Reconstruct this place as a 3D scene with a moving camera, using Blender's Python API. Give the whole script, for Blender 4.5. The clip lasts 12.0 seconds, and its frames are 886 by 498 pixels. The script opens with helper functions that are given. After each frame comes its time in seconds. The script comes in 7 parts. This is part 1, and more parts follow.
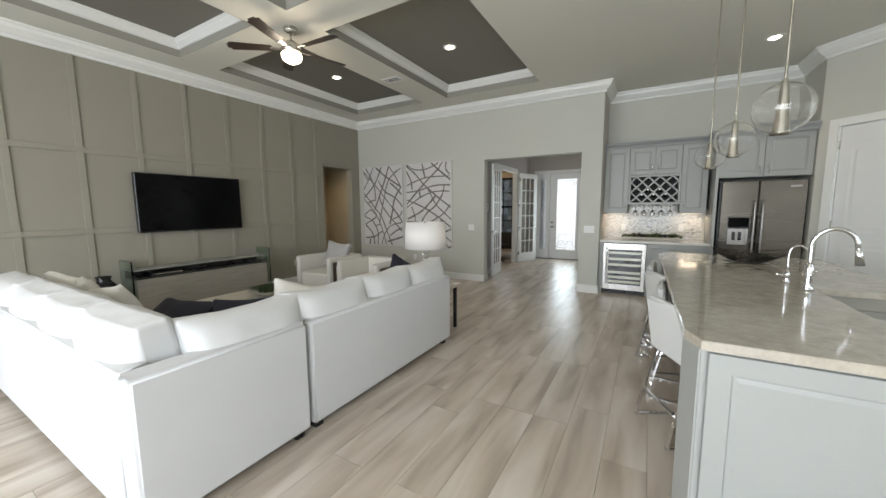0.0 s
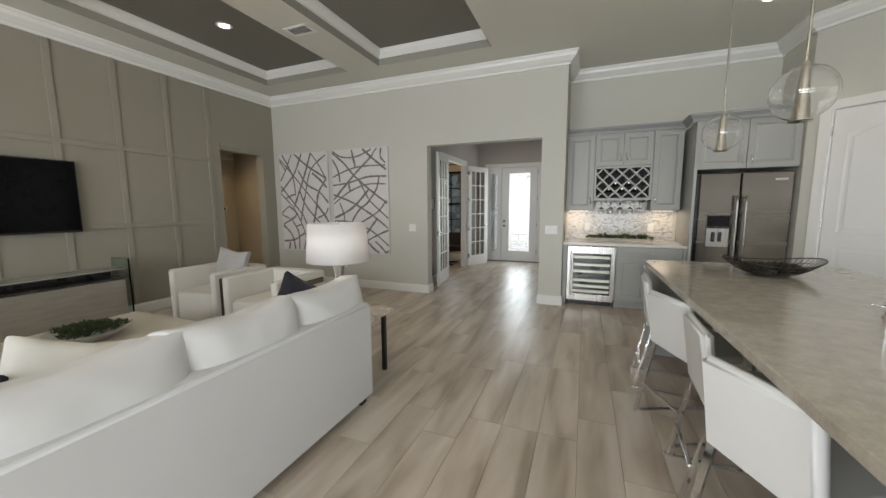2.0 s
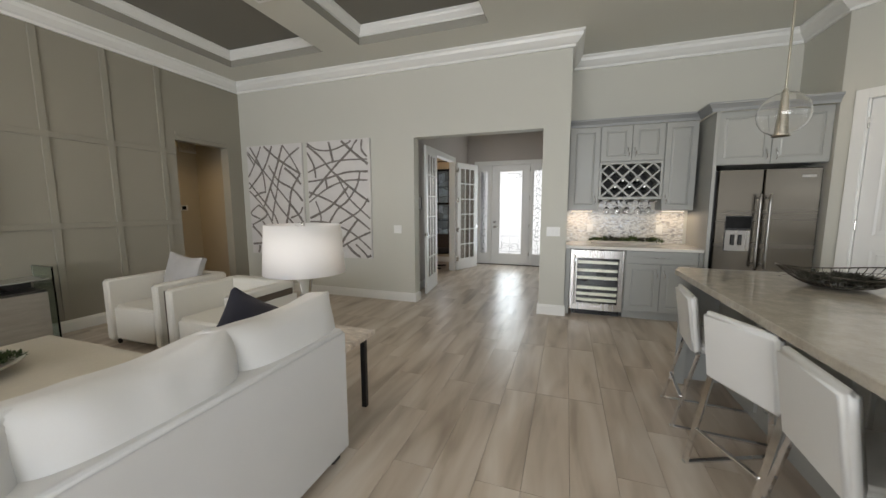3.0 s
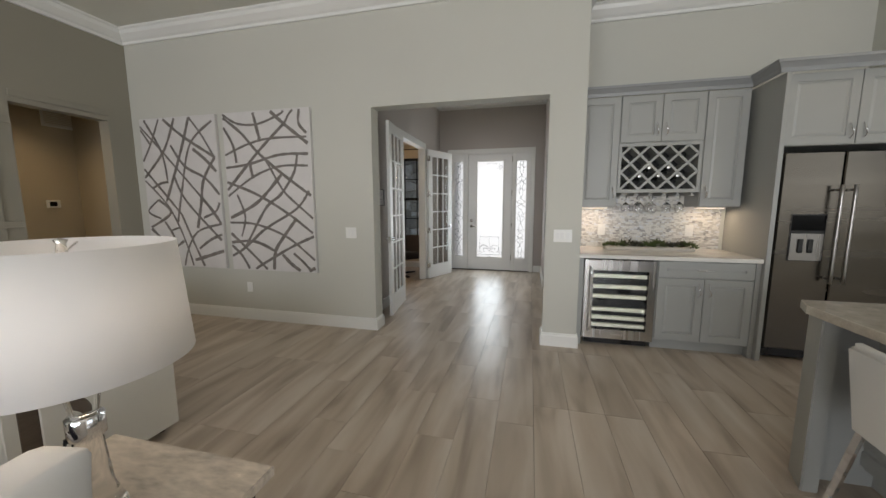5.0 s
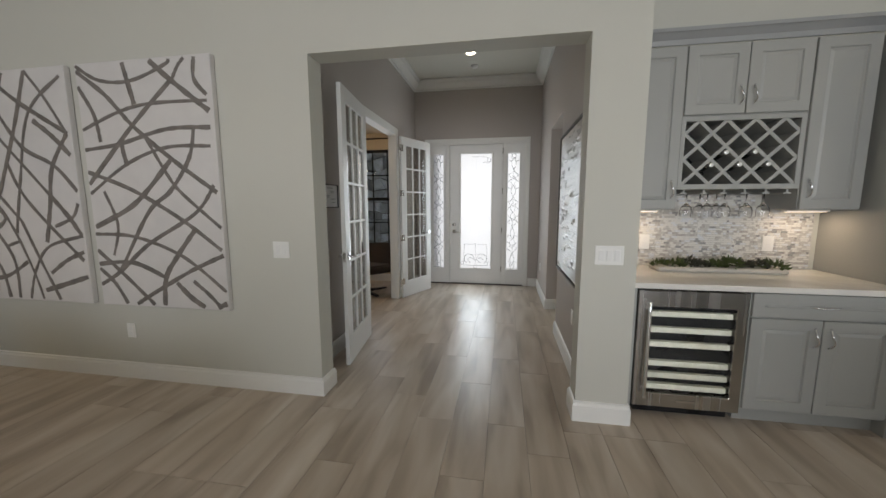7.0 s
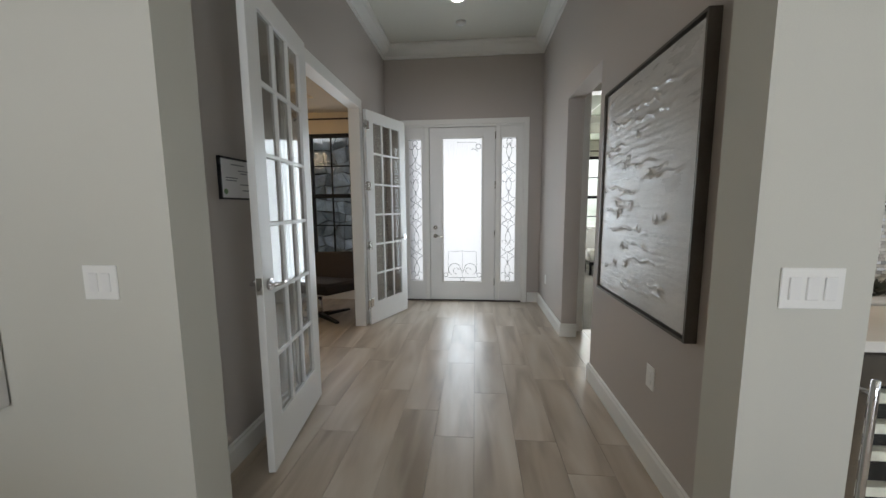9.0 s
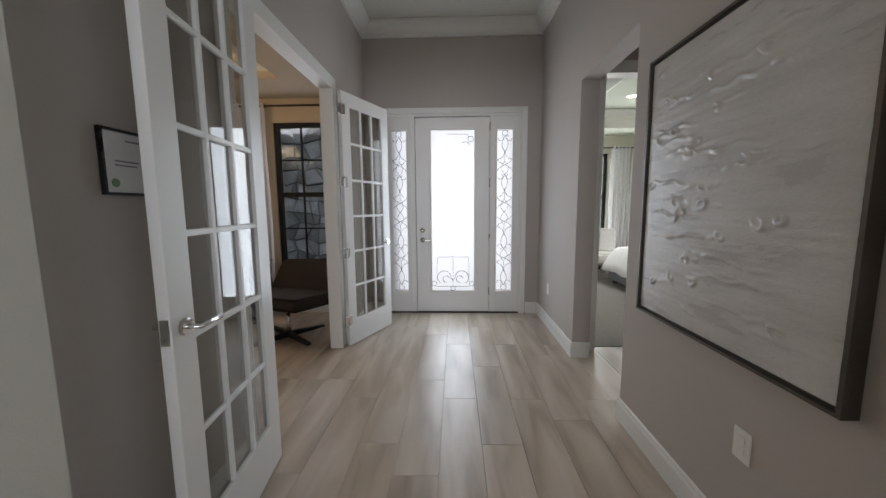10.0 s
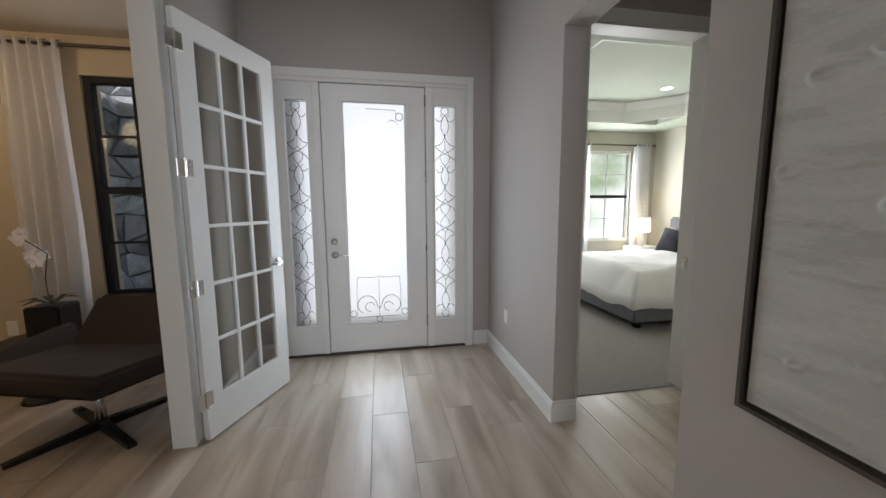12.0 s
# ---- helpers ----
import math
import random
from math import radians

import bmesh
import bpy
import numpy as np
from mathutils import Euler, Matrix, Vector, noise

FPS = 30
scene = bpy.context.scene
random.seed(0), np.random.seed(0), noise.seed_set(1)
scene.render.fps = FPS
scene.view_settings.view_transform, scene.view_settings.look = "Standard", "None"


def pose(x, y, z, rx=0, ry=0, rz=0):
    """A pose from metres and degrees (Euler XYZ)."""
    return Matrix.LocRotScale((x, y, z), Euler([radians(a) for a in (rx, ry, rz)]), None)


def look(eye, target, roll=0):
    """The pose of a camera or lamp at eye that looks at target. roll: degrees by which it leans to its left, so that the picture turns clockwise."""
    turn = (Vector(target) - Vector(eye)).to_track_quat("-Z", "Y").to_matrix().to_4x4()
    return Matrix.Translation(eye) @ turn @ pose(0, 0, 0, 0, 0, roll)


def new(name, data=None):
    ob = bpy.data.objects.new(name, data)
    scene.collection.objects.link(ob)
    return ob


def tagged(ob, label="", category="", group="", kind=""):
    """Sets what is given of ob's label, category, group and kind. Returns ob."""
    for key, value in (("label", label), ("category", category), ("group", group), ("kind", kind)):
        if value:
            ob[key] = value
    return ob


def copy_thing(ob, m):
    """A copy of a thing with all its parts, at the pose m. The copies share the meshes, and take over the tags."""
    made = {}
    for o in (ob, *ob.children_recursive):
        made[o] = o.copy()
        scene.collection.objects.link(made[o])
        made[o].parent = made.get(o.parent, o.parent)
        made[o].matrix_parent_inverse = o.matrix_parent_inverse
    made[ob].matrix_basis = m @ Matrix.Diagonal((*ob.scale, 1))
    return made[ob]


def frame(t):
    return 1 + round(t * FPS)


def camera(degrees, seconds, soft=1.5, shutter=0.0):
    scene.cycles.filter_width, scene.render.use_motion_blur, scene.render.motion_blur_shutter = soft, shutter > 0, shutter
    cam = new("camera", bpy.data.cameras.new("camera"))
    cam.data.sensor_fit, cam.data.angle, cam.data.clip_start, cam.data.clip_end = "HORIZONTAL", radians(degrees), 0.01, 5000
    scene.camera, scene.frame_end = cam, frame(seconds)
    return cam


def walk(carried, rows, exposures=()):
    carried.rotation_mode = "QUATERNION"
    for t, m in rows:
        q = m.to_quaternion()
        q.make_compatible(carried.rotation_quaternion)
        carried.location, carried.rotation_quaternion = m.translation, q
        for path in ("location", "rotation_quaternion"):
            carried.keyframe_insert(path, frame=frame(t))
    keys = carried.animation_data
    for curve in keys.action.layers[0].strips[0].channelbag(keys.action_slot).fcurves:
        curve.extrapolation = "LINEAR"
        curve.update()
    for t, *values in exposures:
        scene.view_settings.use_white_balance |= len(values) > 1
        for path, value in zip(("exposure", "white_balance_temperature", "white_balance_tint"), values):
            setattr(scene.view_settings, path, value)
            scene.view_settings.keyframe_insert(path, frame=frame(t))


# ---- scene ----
cam = camera(103.0, 12.0)
PATH = [
    (0, (0.432, 0.516, 1.452), (-0.562, 2.236, 1.225), -0.4),
    (0.5, (0.327, 0.799, 1.439), (-0.584, 2.565, 1.207), -0.4),
    (1, (0.196, 1.091, 1.435), (-0.631, 2.896, 1.195), -0.2),
    (1.5, (0.105, 1.374, 1.42), (-0.663, 3.205, 1.18), -0.3),
    (2, (0.026, 1.691, 1.425), (-0.713, 3.534, 1.186), -0.3),
    (2.5, (-0.14, 1.957, 1.418), (-0.835, 3.816, 1.175), -0.1),
    (3, (-0.261, 2.206, 1.402), (-0.914, 4.082, 1.167), -0.1),
    (5, (-0.718, 3.423, 1.392), (-1.191, 5.349, 1.138), -0.1),
    (5.5, (-0.81, 3.728, 1.4), (-1.247, 5.662, 1.146), -0.2),
    (6, (-0.92, 4.026, 1.39), (-1.32, 5.969, 1.137), -0.1),
    (6.5, (-1.011, 4.336, 1.389), (-1.376, 6.287, 1.14), -0.1),
    (7, (-1.047, 4.653, 1.401), (-1.384, 6.608, 1.149), -0.1),
    (9, (-1.353, 5.857, 1.324), (-1.533, 7.835, 1.089), -0.4),
    (9.5, (-1.452, 6.139, 1.329), (-1.572, 8.122, 1.096), -0.3),
    (10, (-1.5, 6.415, 1.324), (-1.569, 8.4, 1.09), -0.4),
    (10.5, (-1.523, 6.693, 1.345), (-1.543, 8.679, 1.114), -0.5),
    (11, (-1.572, 6.965, 1.336), (-1.493, 8.949, 1.101), -0.5),
    (11.5, (-1.567, 7.233, 1.33), (-1.338, 9.206, 1.093), -0.4),
    (12, (-1.509, 7.522, 1.347), (-1.157, 9.476, 1.109), -0.4),
]
walk(cam, [(t, look(eye, target, roll)) for t, eye, target, roll in PATH], exposures=[(0, 0.02, 6500, 10), (3, 0.02, 6750, 13), (6.5, -0.13, 6700, 14), (9, -0.06, 6470, 13), (10, -0.03, 6400, 17), (12, -0.01, 6350, 16)])

# ---- daylight and lamps ----
world = bpy.data.worlds.new("sky")
scene.world = world
world.use_nodes = True
wn = world.node_tree
sky = wn.nodes.new("ShaderNodeTexSky")
sky.sky_type, sky.sun_disc = "NISHITA", False
sky.sun_elevation, sky.sun_rotation = radians(62), radians(209)
wn.links.new(sky.outputs[0], wn.nodes["Background"].inputs[0])
wn.nodes["Background"].inputs[1].default_value = 0.12
sun = new("sun", bpy.data.lights.new("sun", "SUN"))
sun.data.energy, sun.data.angle, sun.data.color = 3.5, radians(0.5), (1.0, 0.95, 0.88)
sun.matrix_world = look((0, 0, 20), (5, 9, 0))


def area_lamp(name, place, target, size_x, size_y, watts, color, spread=180):
    ob = new(name, bpy.data.lights.new(name, "AREA"))
    ob.data.shape, ob.data.size, ob.data.size_y = "RECTANGLE", size_x, size_y
    ob.data.energy, ob.data.color, ob.data.spread = watts, color, radians(spread)
    ob.matrix_world = look(place, target)
    return ob


# sky light through the wide glass doors behind the walker, the front door and the rooms' windows
area_lamp("sky_garden_doors", (-0.9, -2.9, 1.55), (-0.9, 1.6, 0.0), 6.4, 2.6, 410, (0.88, 0.945, 1.02))
# dining windows are out of view, assumed from the sofa's lit east face
area_lamp("sky_dining_windows", (4.15, -0.9, 1.45), (-2, 0.6, 0.6), 3.2, 2.1, 26, (0.90, 0.955, 1.0))
# made-up opening past the island, a fill for the sofa and floor
area_lamp("kitchen_side_fill", (4.15, 3.0, 1.75), (-2, 2.6, 0.5), 3.0, 1.3, 14, (0.92, 0.965, 1.0))
area_lamp("sky_den_window", (-3.258, 10.76, 1.5), (-3.258, 5, 1.46), 0.82, 1.55, 5, (0.88, 0.94, 1.0))
area_lamp("sky_front_door", (-1.527, 10.742, 1.26), (-1.527, 5, 1.2285), 0.52, 1.93, 18, (0.80, 0.93, 1.0))
area_lamp("sky_bedroom_window", (2.595, 13.362, 1.5), (2.595, 10, 1.46), 0.82, 1.45, 50, (0.95, 1.0, 0.97))
area_lamp("sky_bedroom_second_window", (0.94, 13.362, 1.5), (0.94, 10, 1.46), 0.82, 1.45, 30, (0.95, 1.0, 0.97))


def can_lamp(x, y, z, watts, color=(1.0, 0.84, 0.64)):
    ob = new("downlight_lamp", bpy.data.lights.new("downlight_lamp", "SPOT"))
    ob.data.energy, ob.data.color, ob.data.spot_size, ob.data.spot_blend = watts, color, radians(130), 0.8
    ob.data.shadow_soft_size = 0.06
    ob.matrix_world = look((x, y, z), (x, y + 0.001, z - 1))
    return ob

# ---- materials ----
def mat(name, color, rough=0.5, metal=0.0, vary=0.06, scale=6.0, bump=0.0, fine=120.0, coat=0.0, random_piece=0.0, stretch=(1, 1, 1), wrinkle=0.0):
    """A painted, woven or cast surface: colour that drifts at two scales, uneven gloss, fine relief."""
    m = bpy.data.materials.new(name)
    m.use_nodes = True
    nt = m.node_tree
    n, l = nt.nodes, nt.links
    b = n["Principled BSDF"]
    b.inputs["Metallic"].default_value = metal
    b.inputs["Coat Weight"].default_value = coat
    tc = n.new("ShaderNodeTexCoord")
    mp = n.new("ShaderNodeMapping")
    mp.inputs["Scale"].default_value = stretch
    l.new(tc.outputs["Object"], mp.inputs[0])
    big = n.new("ShaderNodeTexNoise")
    big.inputs["Scale"].default_value, big.inputs["Detail"].default_value = scale, 4
    small = n.new("ShaderNodeTexNoise")
    small.inputs["Scale"].default_value, small.inputs["Detail"].default_value = fine, 3
    l.new(mp.outputs[0], big.inputs[0])
    l.new(mp.outputs[0], small.inputs[0])
    mix = n.new("ShaderNodeMix")
    mix.inputs[0].default_value = 0.35
    l.new(big.outputs[0], mix.inputs[2])
    l.new(small.outputs[0], mix.inputs[3])
    rng = n.new("ShaderNodeMapRange")
    rng.inputs[1].default_value, rng.inputs[2].default_value = 0.3, 0.7
    rng.inputs[3].default_value, rng.inputs[4].default_value = 1 - vary, 1 + vary
    l.new(mix.outputs[0], rng.inputs[0])
    src = rng.outputs[0]
    if random_piece:
        info = n.new("ShaderNodeObjectInfo")
        r2 = n.new("ShaderNodeMapRange")
        r2.inputs[3].default_value, r2.inputs[4].default_value = 1 - random_piece, 1 + random_piece
        l.new(info.outputs["Random"], r2.inputs[0])
        mu = n.new("ShaderNodeMath")
        mu.operation = "MULTIPLY"
        l.new(src, mu.inputs[0])
        l.new(r2.outputs[0], mu.inputs[1])
        src = mu.outputs[0]
    vm = n.new("ShaderNodeVectorMath")
    vm.operation = "SCALE"
    vm.inputs[0].default_value = color
    l.new(src, vm.inputs["Scale"])
    l.new(vm.outputs[0], b.inputs["Base Color"])
    rr = n.new("ShaderNodeMapRange")
    rr.inputs[1].default_value, rr.inputs[2].default_value = 0.3, 0.7
    rr.inputs[3].default_value, rr.inputs[4].default_value = max(0.02, rough - 0.06), min(1, rough + 0.06)
    l.new(big.outputs[0], rr.inputs[0])
    l.new(rr.outputs[0], b.inputs["Roughness"])
    if bump:
        bp = n.new("ShaderNodeBump")
        bp.inputs["Strength"].default_value, bp.inputs["Distance"].default_value = bump, 0.004
        l.new(small.outputs[0], bp.inputs["Height"])
        l.new(bp.outputs[0], b.inputs["Normal"])
        if wrinkle:
            fold = n.new("ShaderNodeTexNoise")
            fold.inputs["Scale"].default_value, fold.inputs["Detail"].default_value, fold.inputs["Distortion"].default_value = 4.5, 1.5, 0.3
            l.new(mp.outputs[0], fold.inputs[0])
            b2 = n.new("ShaderNodeBump")
            b2.inputs["Strength"].default_value, b2.inputs["Distance"].default_value = wrinkle, 0.05
            l.new(fold.outputs[0], b2.inputs["Height"])
            l.new(b2.outputs[0], bp.inputs["Normal"])
    return m


def glass_mat(name, color=(1, 1, 1), rough=0.0, ior=1.45):
    m = bpy.data.materials.new(name)
    m.use_nodes = True
    b = m.node_tree.nodes["Principled BSDF"]
    b.inputs["Base Color"].default_value = (*color, 1)
    b.inputs["Roughness"].default_value, b.inputs["IOR"].default_value = rough, ior
    b.inputs["Transmission Weight"].default_value = 1
    return m


def glow_mat(name, color, strength):
    m = bpy.data.materials.new(name)
    m.use_nodes = True
    b = m.node_tree.nodes["Principled BSDF"]
    b.inputs["Base Color"].default_value = (*color, 1)
    b.inputs["Emission Color"].default_value = (*color, 1)
    b.inputs["Emission Strength"].default_value = strength
    return m


WALL = mat("greige_wall_paint", (0.562, 0.558, 0.50), 0.72, vary=0.025, scale=1.2, bump=0.12, fine=260)
# taupe, set darker than the paint to hold the west wall's shade
SHADED_PANEL = mat("shaded_taupe_panel", (0.295, 0.275, 0.224), 0.6, vary=0.03, scale=1.0, bump=0.06, fine=260)
# WALL's greige again, darker and warmer, with the foyer's dim warm light in it
FOYER_TONED = mat("greige_in_foyer_light", (0.485, 0.444, 0.415), 0.7, vary=0.025, scale=1.2, bump=0.12, fine=260)
CEIL_PAINT = mat("ceiling_paint", (0.68, 0.675, 0.61), 0.85, vary=0.02, scale=1.0, bump=0.2, fine=180)
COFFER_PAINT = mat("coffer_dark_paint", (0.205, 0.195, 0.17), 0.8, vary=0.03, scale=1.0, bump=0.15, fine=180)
TRIM = mat("white_trim_paint", (0.80, 0.80, 0.77), 0.38, vary=0.02, scale=2)
DOOR_WHITE = mat("white_door_paint", (0.78, 0.78, 0.76), 0.35, vary=0.02, scale=3)
CAB_PAINT = mat("grey_cabinet_paint", (0.352, 0.358, 0.338), 0.38, vary=0.03, scale=3)
SOFA_CLOTH = mat("white_sofa_cloth", (0.64, 0.637, 0.63), 0.85, vary=0.03, scale=4, bump=0.12, fine=520, wrinkle=0.06)
CUSHION_CLOTH = mat("white_cushion_cloth", (0.66, 0.656, 0.645), 0.85, vary=0.03, scale=4, bump=0.12, fine=520, wrinkle=0.2)
IVORY = mat("ivory_upholstery", (0.70, 0.68, 0.62), 0.6, vary=0.03, scale=5, bump=0.2, fine=300)
NAVY = mat("navy_cloth", (0.012, 0.012, 0.020), 0.9, vary=0.2, scale=8, bump=0.3, fine=300)
GREY_CLOTH = mat("grey_cloth", (0.42, 0.41, 0.40), 0.85, vary=0.1, scale=9, bump=0.3, fine=300)
CHROME = mat("polished_chrome", (0.82, 0.82, 0.83), 0.09, 1.0, vary=0.02)
STEEL = mat("brushed_steel", (0.32, 0.305, 0.29), 0.30, 1.0, vary=0.04, scale=2, fine=60, stretch=(8, 8, 0.3))
BRIGHT_STEEL = mat("bright_brushed_steel", (0.52, 0.50, 0.475), 0.26, 1.0, vary=0.04, scale=2, fine=60, stretch=(8, 8, 0.3))
NICKEL = mat("satin_nickel", (0.62, 0.60, 0.56), 0.25, 1.0, vary=0.03)
BLACK = mat("black_plastic", (0.012, 0.012, 0.013), 0.3, vary=0.1)
SCREEN = mat("dark_screen", (0.003, 0.003, 0.0035), 0.12, vary=0.1)
SCREEN.node_tree.nodes["Principled BSDF"].inputs["Specular IOR Level"].default_value = 0.12
DARK_WOOD = mat("dark_stained_wood", (0.035, 0.024, 0.018), 0.4, vary=0.25, scale=5, fine=60, stretch=(1, 8, 8))
BROWN_FELT = mat("brown_wool", (0.035, 0.026, 0.022), 0.85, vary=0.1, scale=8, bump=0.3, fine=300)
BLACK_FRAME = mat("black_window_paint", (0.010, 0.011, 0.013), 0.55, vary=0.1)
BLACK_FRAME.node_tree.nodes["Principled BSDF"].inputs["Specular IOR Level"].default_value = 0.25
CARPET = mat("grey_carpet", (0.30, 0.285, 0.265), 0.95, vary=0.12, scale=30, bump=0.8, fine=320)
LINEN = mat("white_bed_linen", (0.82, 0.82, 0.82), 0.85, vary=0.02, scale=4, bump=0.1, fine=300)
GREEN = mat("moss_green", (0.04, 0.062, 0.02), 0.85, vary=0.4, scale=30, bump=0.6, fine=200)
GLASS = glass_mat("clear_glass")
GLASS_PANE = glass_mat("pane_glass", (0.97, 0.99, 0.98), 0.0, 1.2)
# tint deeper than the glass itself, to stand for the shaded wall behind
DARKENED_PANE = glass_mat("darkened_pane_glass", (0.58, 0.56, 0.51), 0.0, 1.27)
FROST = glass_mat("rain_glass", (1, 1, 1), 0.30, 1.25)
rain = FROST.node_tree
r_tex, r_map, r_bump, r_tc = (rain.nodes.new(k) for k in ("ShaderNodeTexNoise", "ShaderNodeMapping", "ShaderNodeBump", "ShaderNodeTexCoord"))
r_map.inputs["Scale"].default_value = (70, 1, 9)
r_tex.inputs["Scale"].default_value = 1.0
r_bump.inputs["Strength"].default_value, r_bump.inputs["Distance"].default_value = 0.5, 0.01
rain.links.new(r_tc.outputs["Object"], r_map.inputs[0])
rain.links.new(r_map.outputs[0], r_tex.inputs[0])
rain.links.new(r_tex.outputs[0], r_bump.inputs["Height"])
rain.links.new(r_bump.outputs[0], rain.nodes["Principled BSDF"].inputs["Normal"])
GREEN_GLASS = glass_mat("green_edge_glass", (0.75, 0.9, 0.85), 0.0)
LIGHT_DISC = glow_mat("downlight_lens", (1.0, 0.86, 0.66), 14)

# ---- building helpers ----
def box_bm(bm, x0, x1, y0, y1, z0, z1, bevel=0.0, seg=1):
    made = bmesh.ops.create_cube(bm, size=1, matrix=Matrix.LocRotScale(((x0 + x1) / 2, (y0 + y1) / 2, (z0 + z1) / 2), None, (abs(x1 - x0), abs(y1 - y0), abs(z1 - z0))))
    if bevel:
        vs = set(made["verts"])
        es = [e for e in bm.edges if e.verts[0] in vs and e.verts[1] in vs]
        bmesh.ops.bevel(bm, geom=es, offset=bevel, segments=seg, affect="EDGES", profile=0.5)
    return bm


def rod_bm(bm, a, b, r, seg=12, r2=None):
    a, b = Vector(a), Vector(b)
    d = b - a
    q = d.to_track_quat("Z", "Y").to_matrix().to_4x4()
    bmesh.ops.create_cone(bm, cap_ends=True, segments=seg, radius1=r, radius2=r if r2 is None else r2, depth=d.length, matrix=Matrix.Translation((a + b) / 2) @ q)
    return bm


def lathe_bm(bm, profile, seg=32, at=(0, 0, 0)):
    """Spins a short profile of (radius, height) round the upright axis."""
    rings = []
    for r, z in profile:
        if r < 1e-5:
            rings.append([bm.verts.new((at[0], at[1], at[2] + z))])
        else:
            rings.append([bm.verts.new((at[0] + r * math.cos(2 * math.pi * k / seg), at[1] + r * math.sin(2 * math.pi * k / seg), at[2] + z)) for k in range(seg)])
    for p, q in zip(rings, rings[1:]):
        for k in range(seg):
            j = (k + 1) % seg
            if len(p) == 1 and len(q) == 1:
                continue
            if len(p) == 1:
                bm.faces.new((p[0], q[j], q[k]))
            elif len(q) == 1:
                bm.faces.new((p[k], p[j], q[0]))
            else:
                bm.faces.new((p[k], p[j], q[j], q[k]))
    bmesh.ops.recalc_face_normals(bm, faces=bm.faces)
    return bm


def tube_bm(bm, pts, r, seg=8):
    """A round bar that follows pts."""
    pts = [Vector(p) for p in pts]
    rings = []
    up = Vector((0.13, 0.27, 0.95)).normalized()
    for i, p in enumerate(pts):
        d = (pts[min(i + 1, len(pts) - 1)] - pts[max(i - 1, 0)]).normalized()
        side = d.cross(up)
        if side.length < 0.1:
            side = d.cross(Vector((1, 0, 0)))
        side.normalize()
        top = side.cross(d)
        rings.append([bm.verts.new(p + r * (math.cos(2 * math.pi * k / seg) * side + math.sin(2 * math.pi * k / seg) * top)) for k in range(seg)])
    for p, q in zip(rings, rings[1:]):
        for k in range(seg):
            bm.faces.new((p[k], p[(k + 1) % seg], q[(k + 1) % seg], q[k]))
    bm.faces.new(rings[0][::-1])
    bm.faces.new(rings[-1])
    bmesh.ops.recalc_face_normals(bm, faces=bm.faces)
    return bm


def mesh_of(name, bm, material, smooth=False):
    me = bpy.data.meshes.new(name)
    bm.to_mesh(me)
    bm.free()
    for mm in (material if isinstance(material, (list, tuple)) else [material]):
        me.materials.append(mm)
    if smooth:
        for p in me.polygons:
            p.use_smooth = True
    return me


def part(name, bm, material, parent=None, label="", smooth=False):
    ob = new(name, mesh_of(name, bm, material, smooth))
    if parent is not None:
        ob.parent = parent
    if label:
        tagged(ob, label)
    if smooth:
        ob.modifiers.new("soft_corners", "WEIGHTED_NORMAL")
    return ob


def thing(name, label, category, at=None, group="", kind=""):
    ob = new(name)
    ob.empty_display_size = 0.1
    tagged(ob, label, category, group, kind)
    if at is not None:
        ob.matrix_basis = at
    return ob


def structure(name, bm, material, label, category, smooth=False):
    return tagged(part(name, bm, material, smooth=smooth), label, category, kind="structure")


def boxes(*bs, bevel=0.0):
    bm = bmesh.new()
    for b in bs:
        box_bm(bm, *b, bevel=bevel)
    return bm


def frame_bm(x0, x1, z0, z1, a0, a1, c0, c1, y0, y1, bevel=0.0):
    """A flat frame in one piece: an outer rectangle round an opening, between two depths."""
    bm = bmesh.new()
    loops = []
    for y in (y0, y1):
        loops.append([bm.verts.new((x, y, z)) for x, z in ((x0, z0), (x1, z0), (x1, z1), (x0, z1))])
        loops.append([bm.verts.new((x, y, z)) for x, z in ((a0, c0), (a1, c0), (a1, c1), (a0, c1))])
    fo, fi, bo, bi = loops
    for i in range(4):
        j = (i + 1) % 4
        bm.faces.new((fo[i], fo[j], fi[j], fi[i]))
        bm.faces.new((bo[j], bo[i], bi[i], bi[j]))
        bm.faces.new((fo[j], fo[i], bo[i], bo[j]))
        bm.faces.new((fi[i], fi[j], bi[j], bi[i]))
    bmesh.ops.recalc_face_normals(bm, faces=bm.faces)
    if bevel:
        bmesh.ops.bevel(bm, geom=[e for e in bm.edges if e.calc_face_angle(0) > 1], offset=bevel, segments=1, affect="EDGES")
    return bm


def soft(ob, levels=2, width=0.0):
    if width:
        m = ob.modifiers.new("edge", "BEVEL")
        m.width, m.segments, m.limit_method = width, 3, "ANGLE"
    if levels:
        s = ob.modifiers.new("smooth", "SUBSURF")
        s.levels = s.render_levels = levels
    return ob


CEIL = 3.45
WEST, NORTH, EAST, SOUTH = -5.56, 6.92, 4.2, -3.0
FX0, FX1 = -2.588, -0.471      # foyer's side walls
FRONT = 10.772               # front wall's inner face
OPEN0, OPEN1, OPEN_Z = -2.34, -0.568, 2.382
JAMB = 7.09                  # foyer side of the opening's wall
KIT_BACK = 7.72

# floors
structure("floor", boxes((-7.4, EAST, SOUTH, FRONT + 0.2, -0.2, -0.012)), mat("grout", (0.19, 0.17, 0.15), 0.9, vary=0.1), "grey grout bed under wood-look plank tiles", "floor")
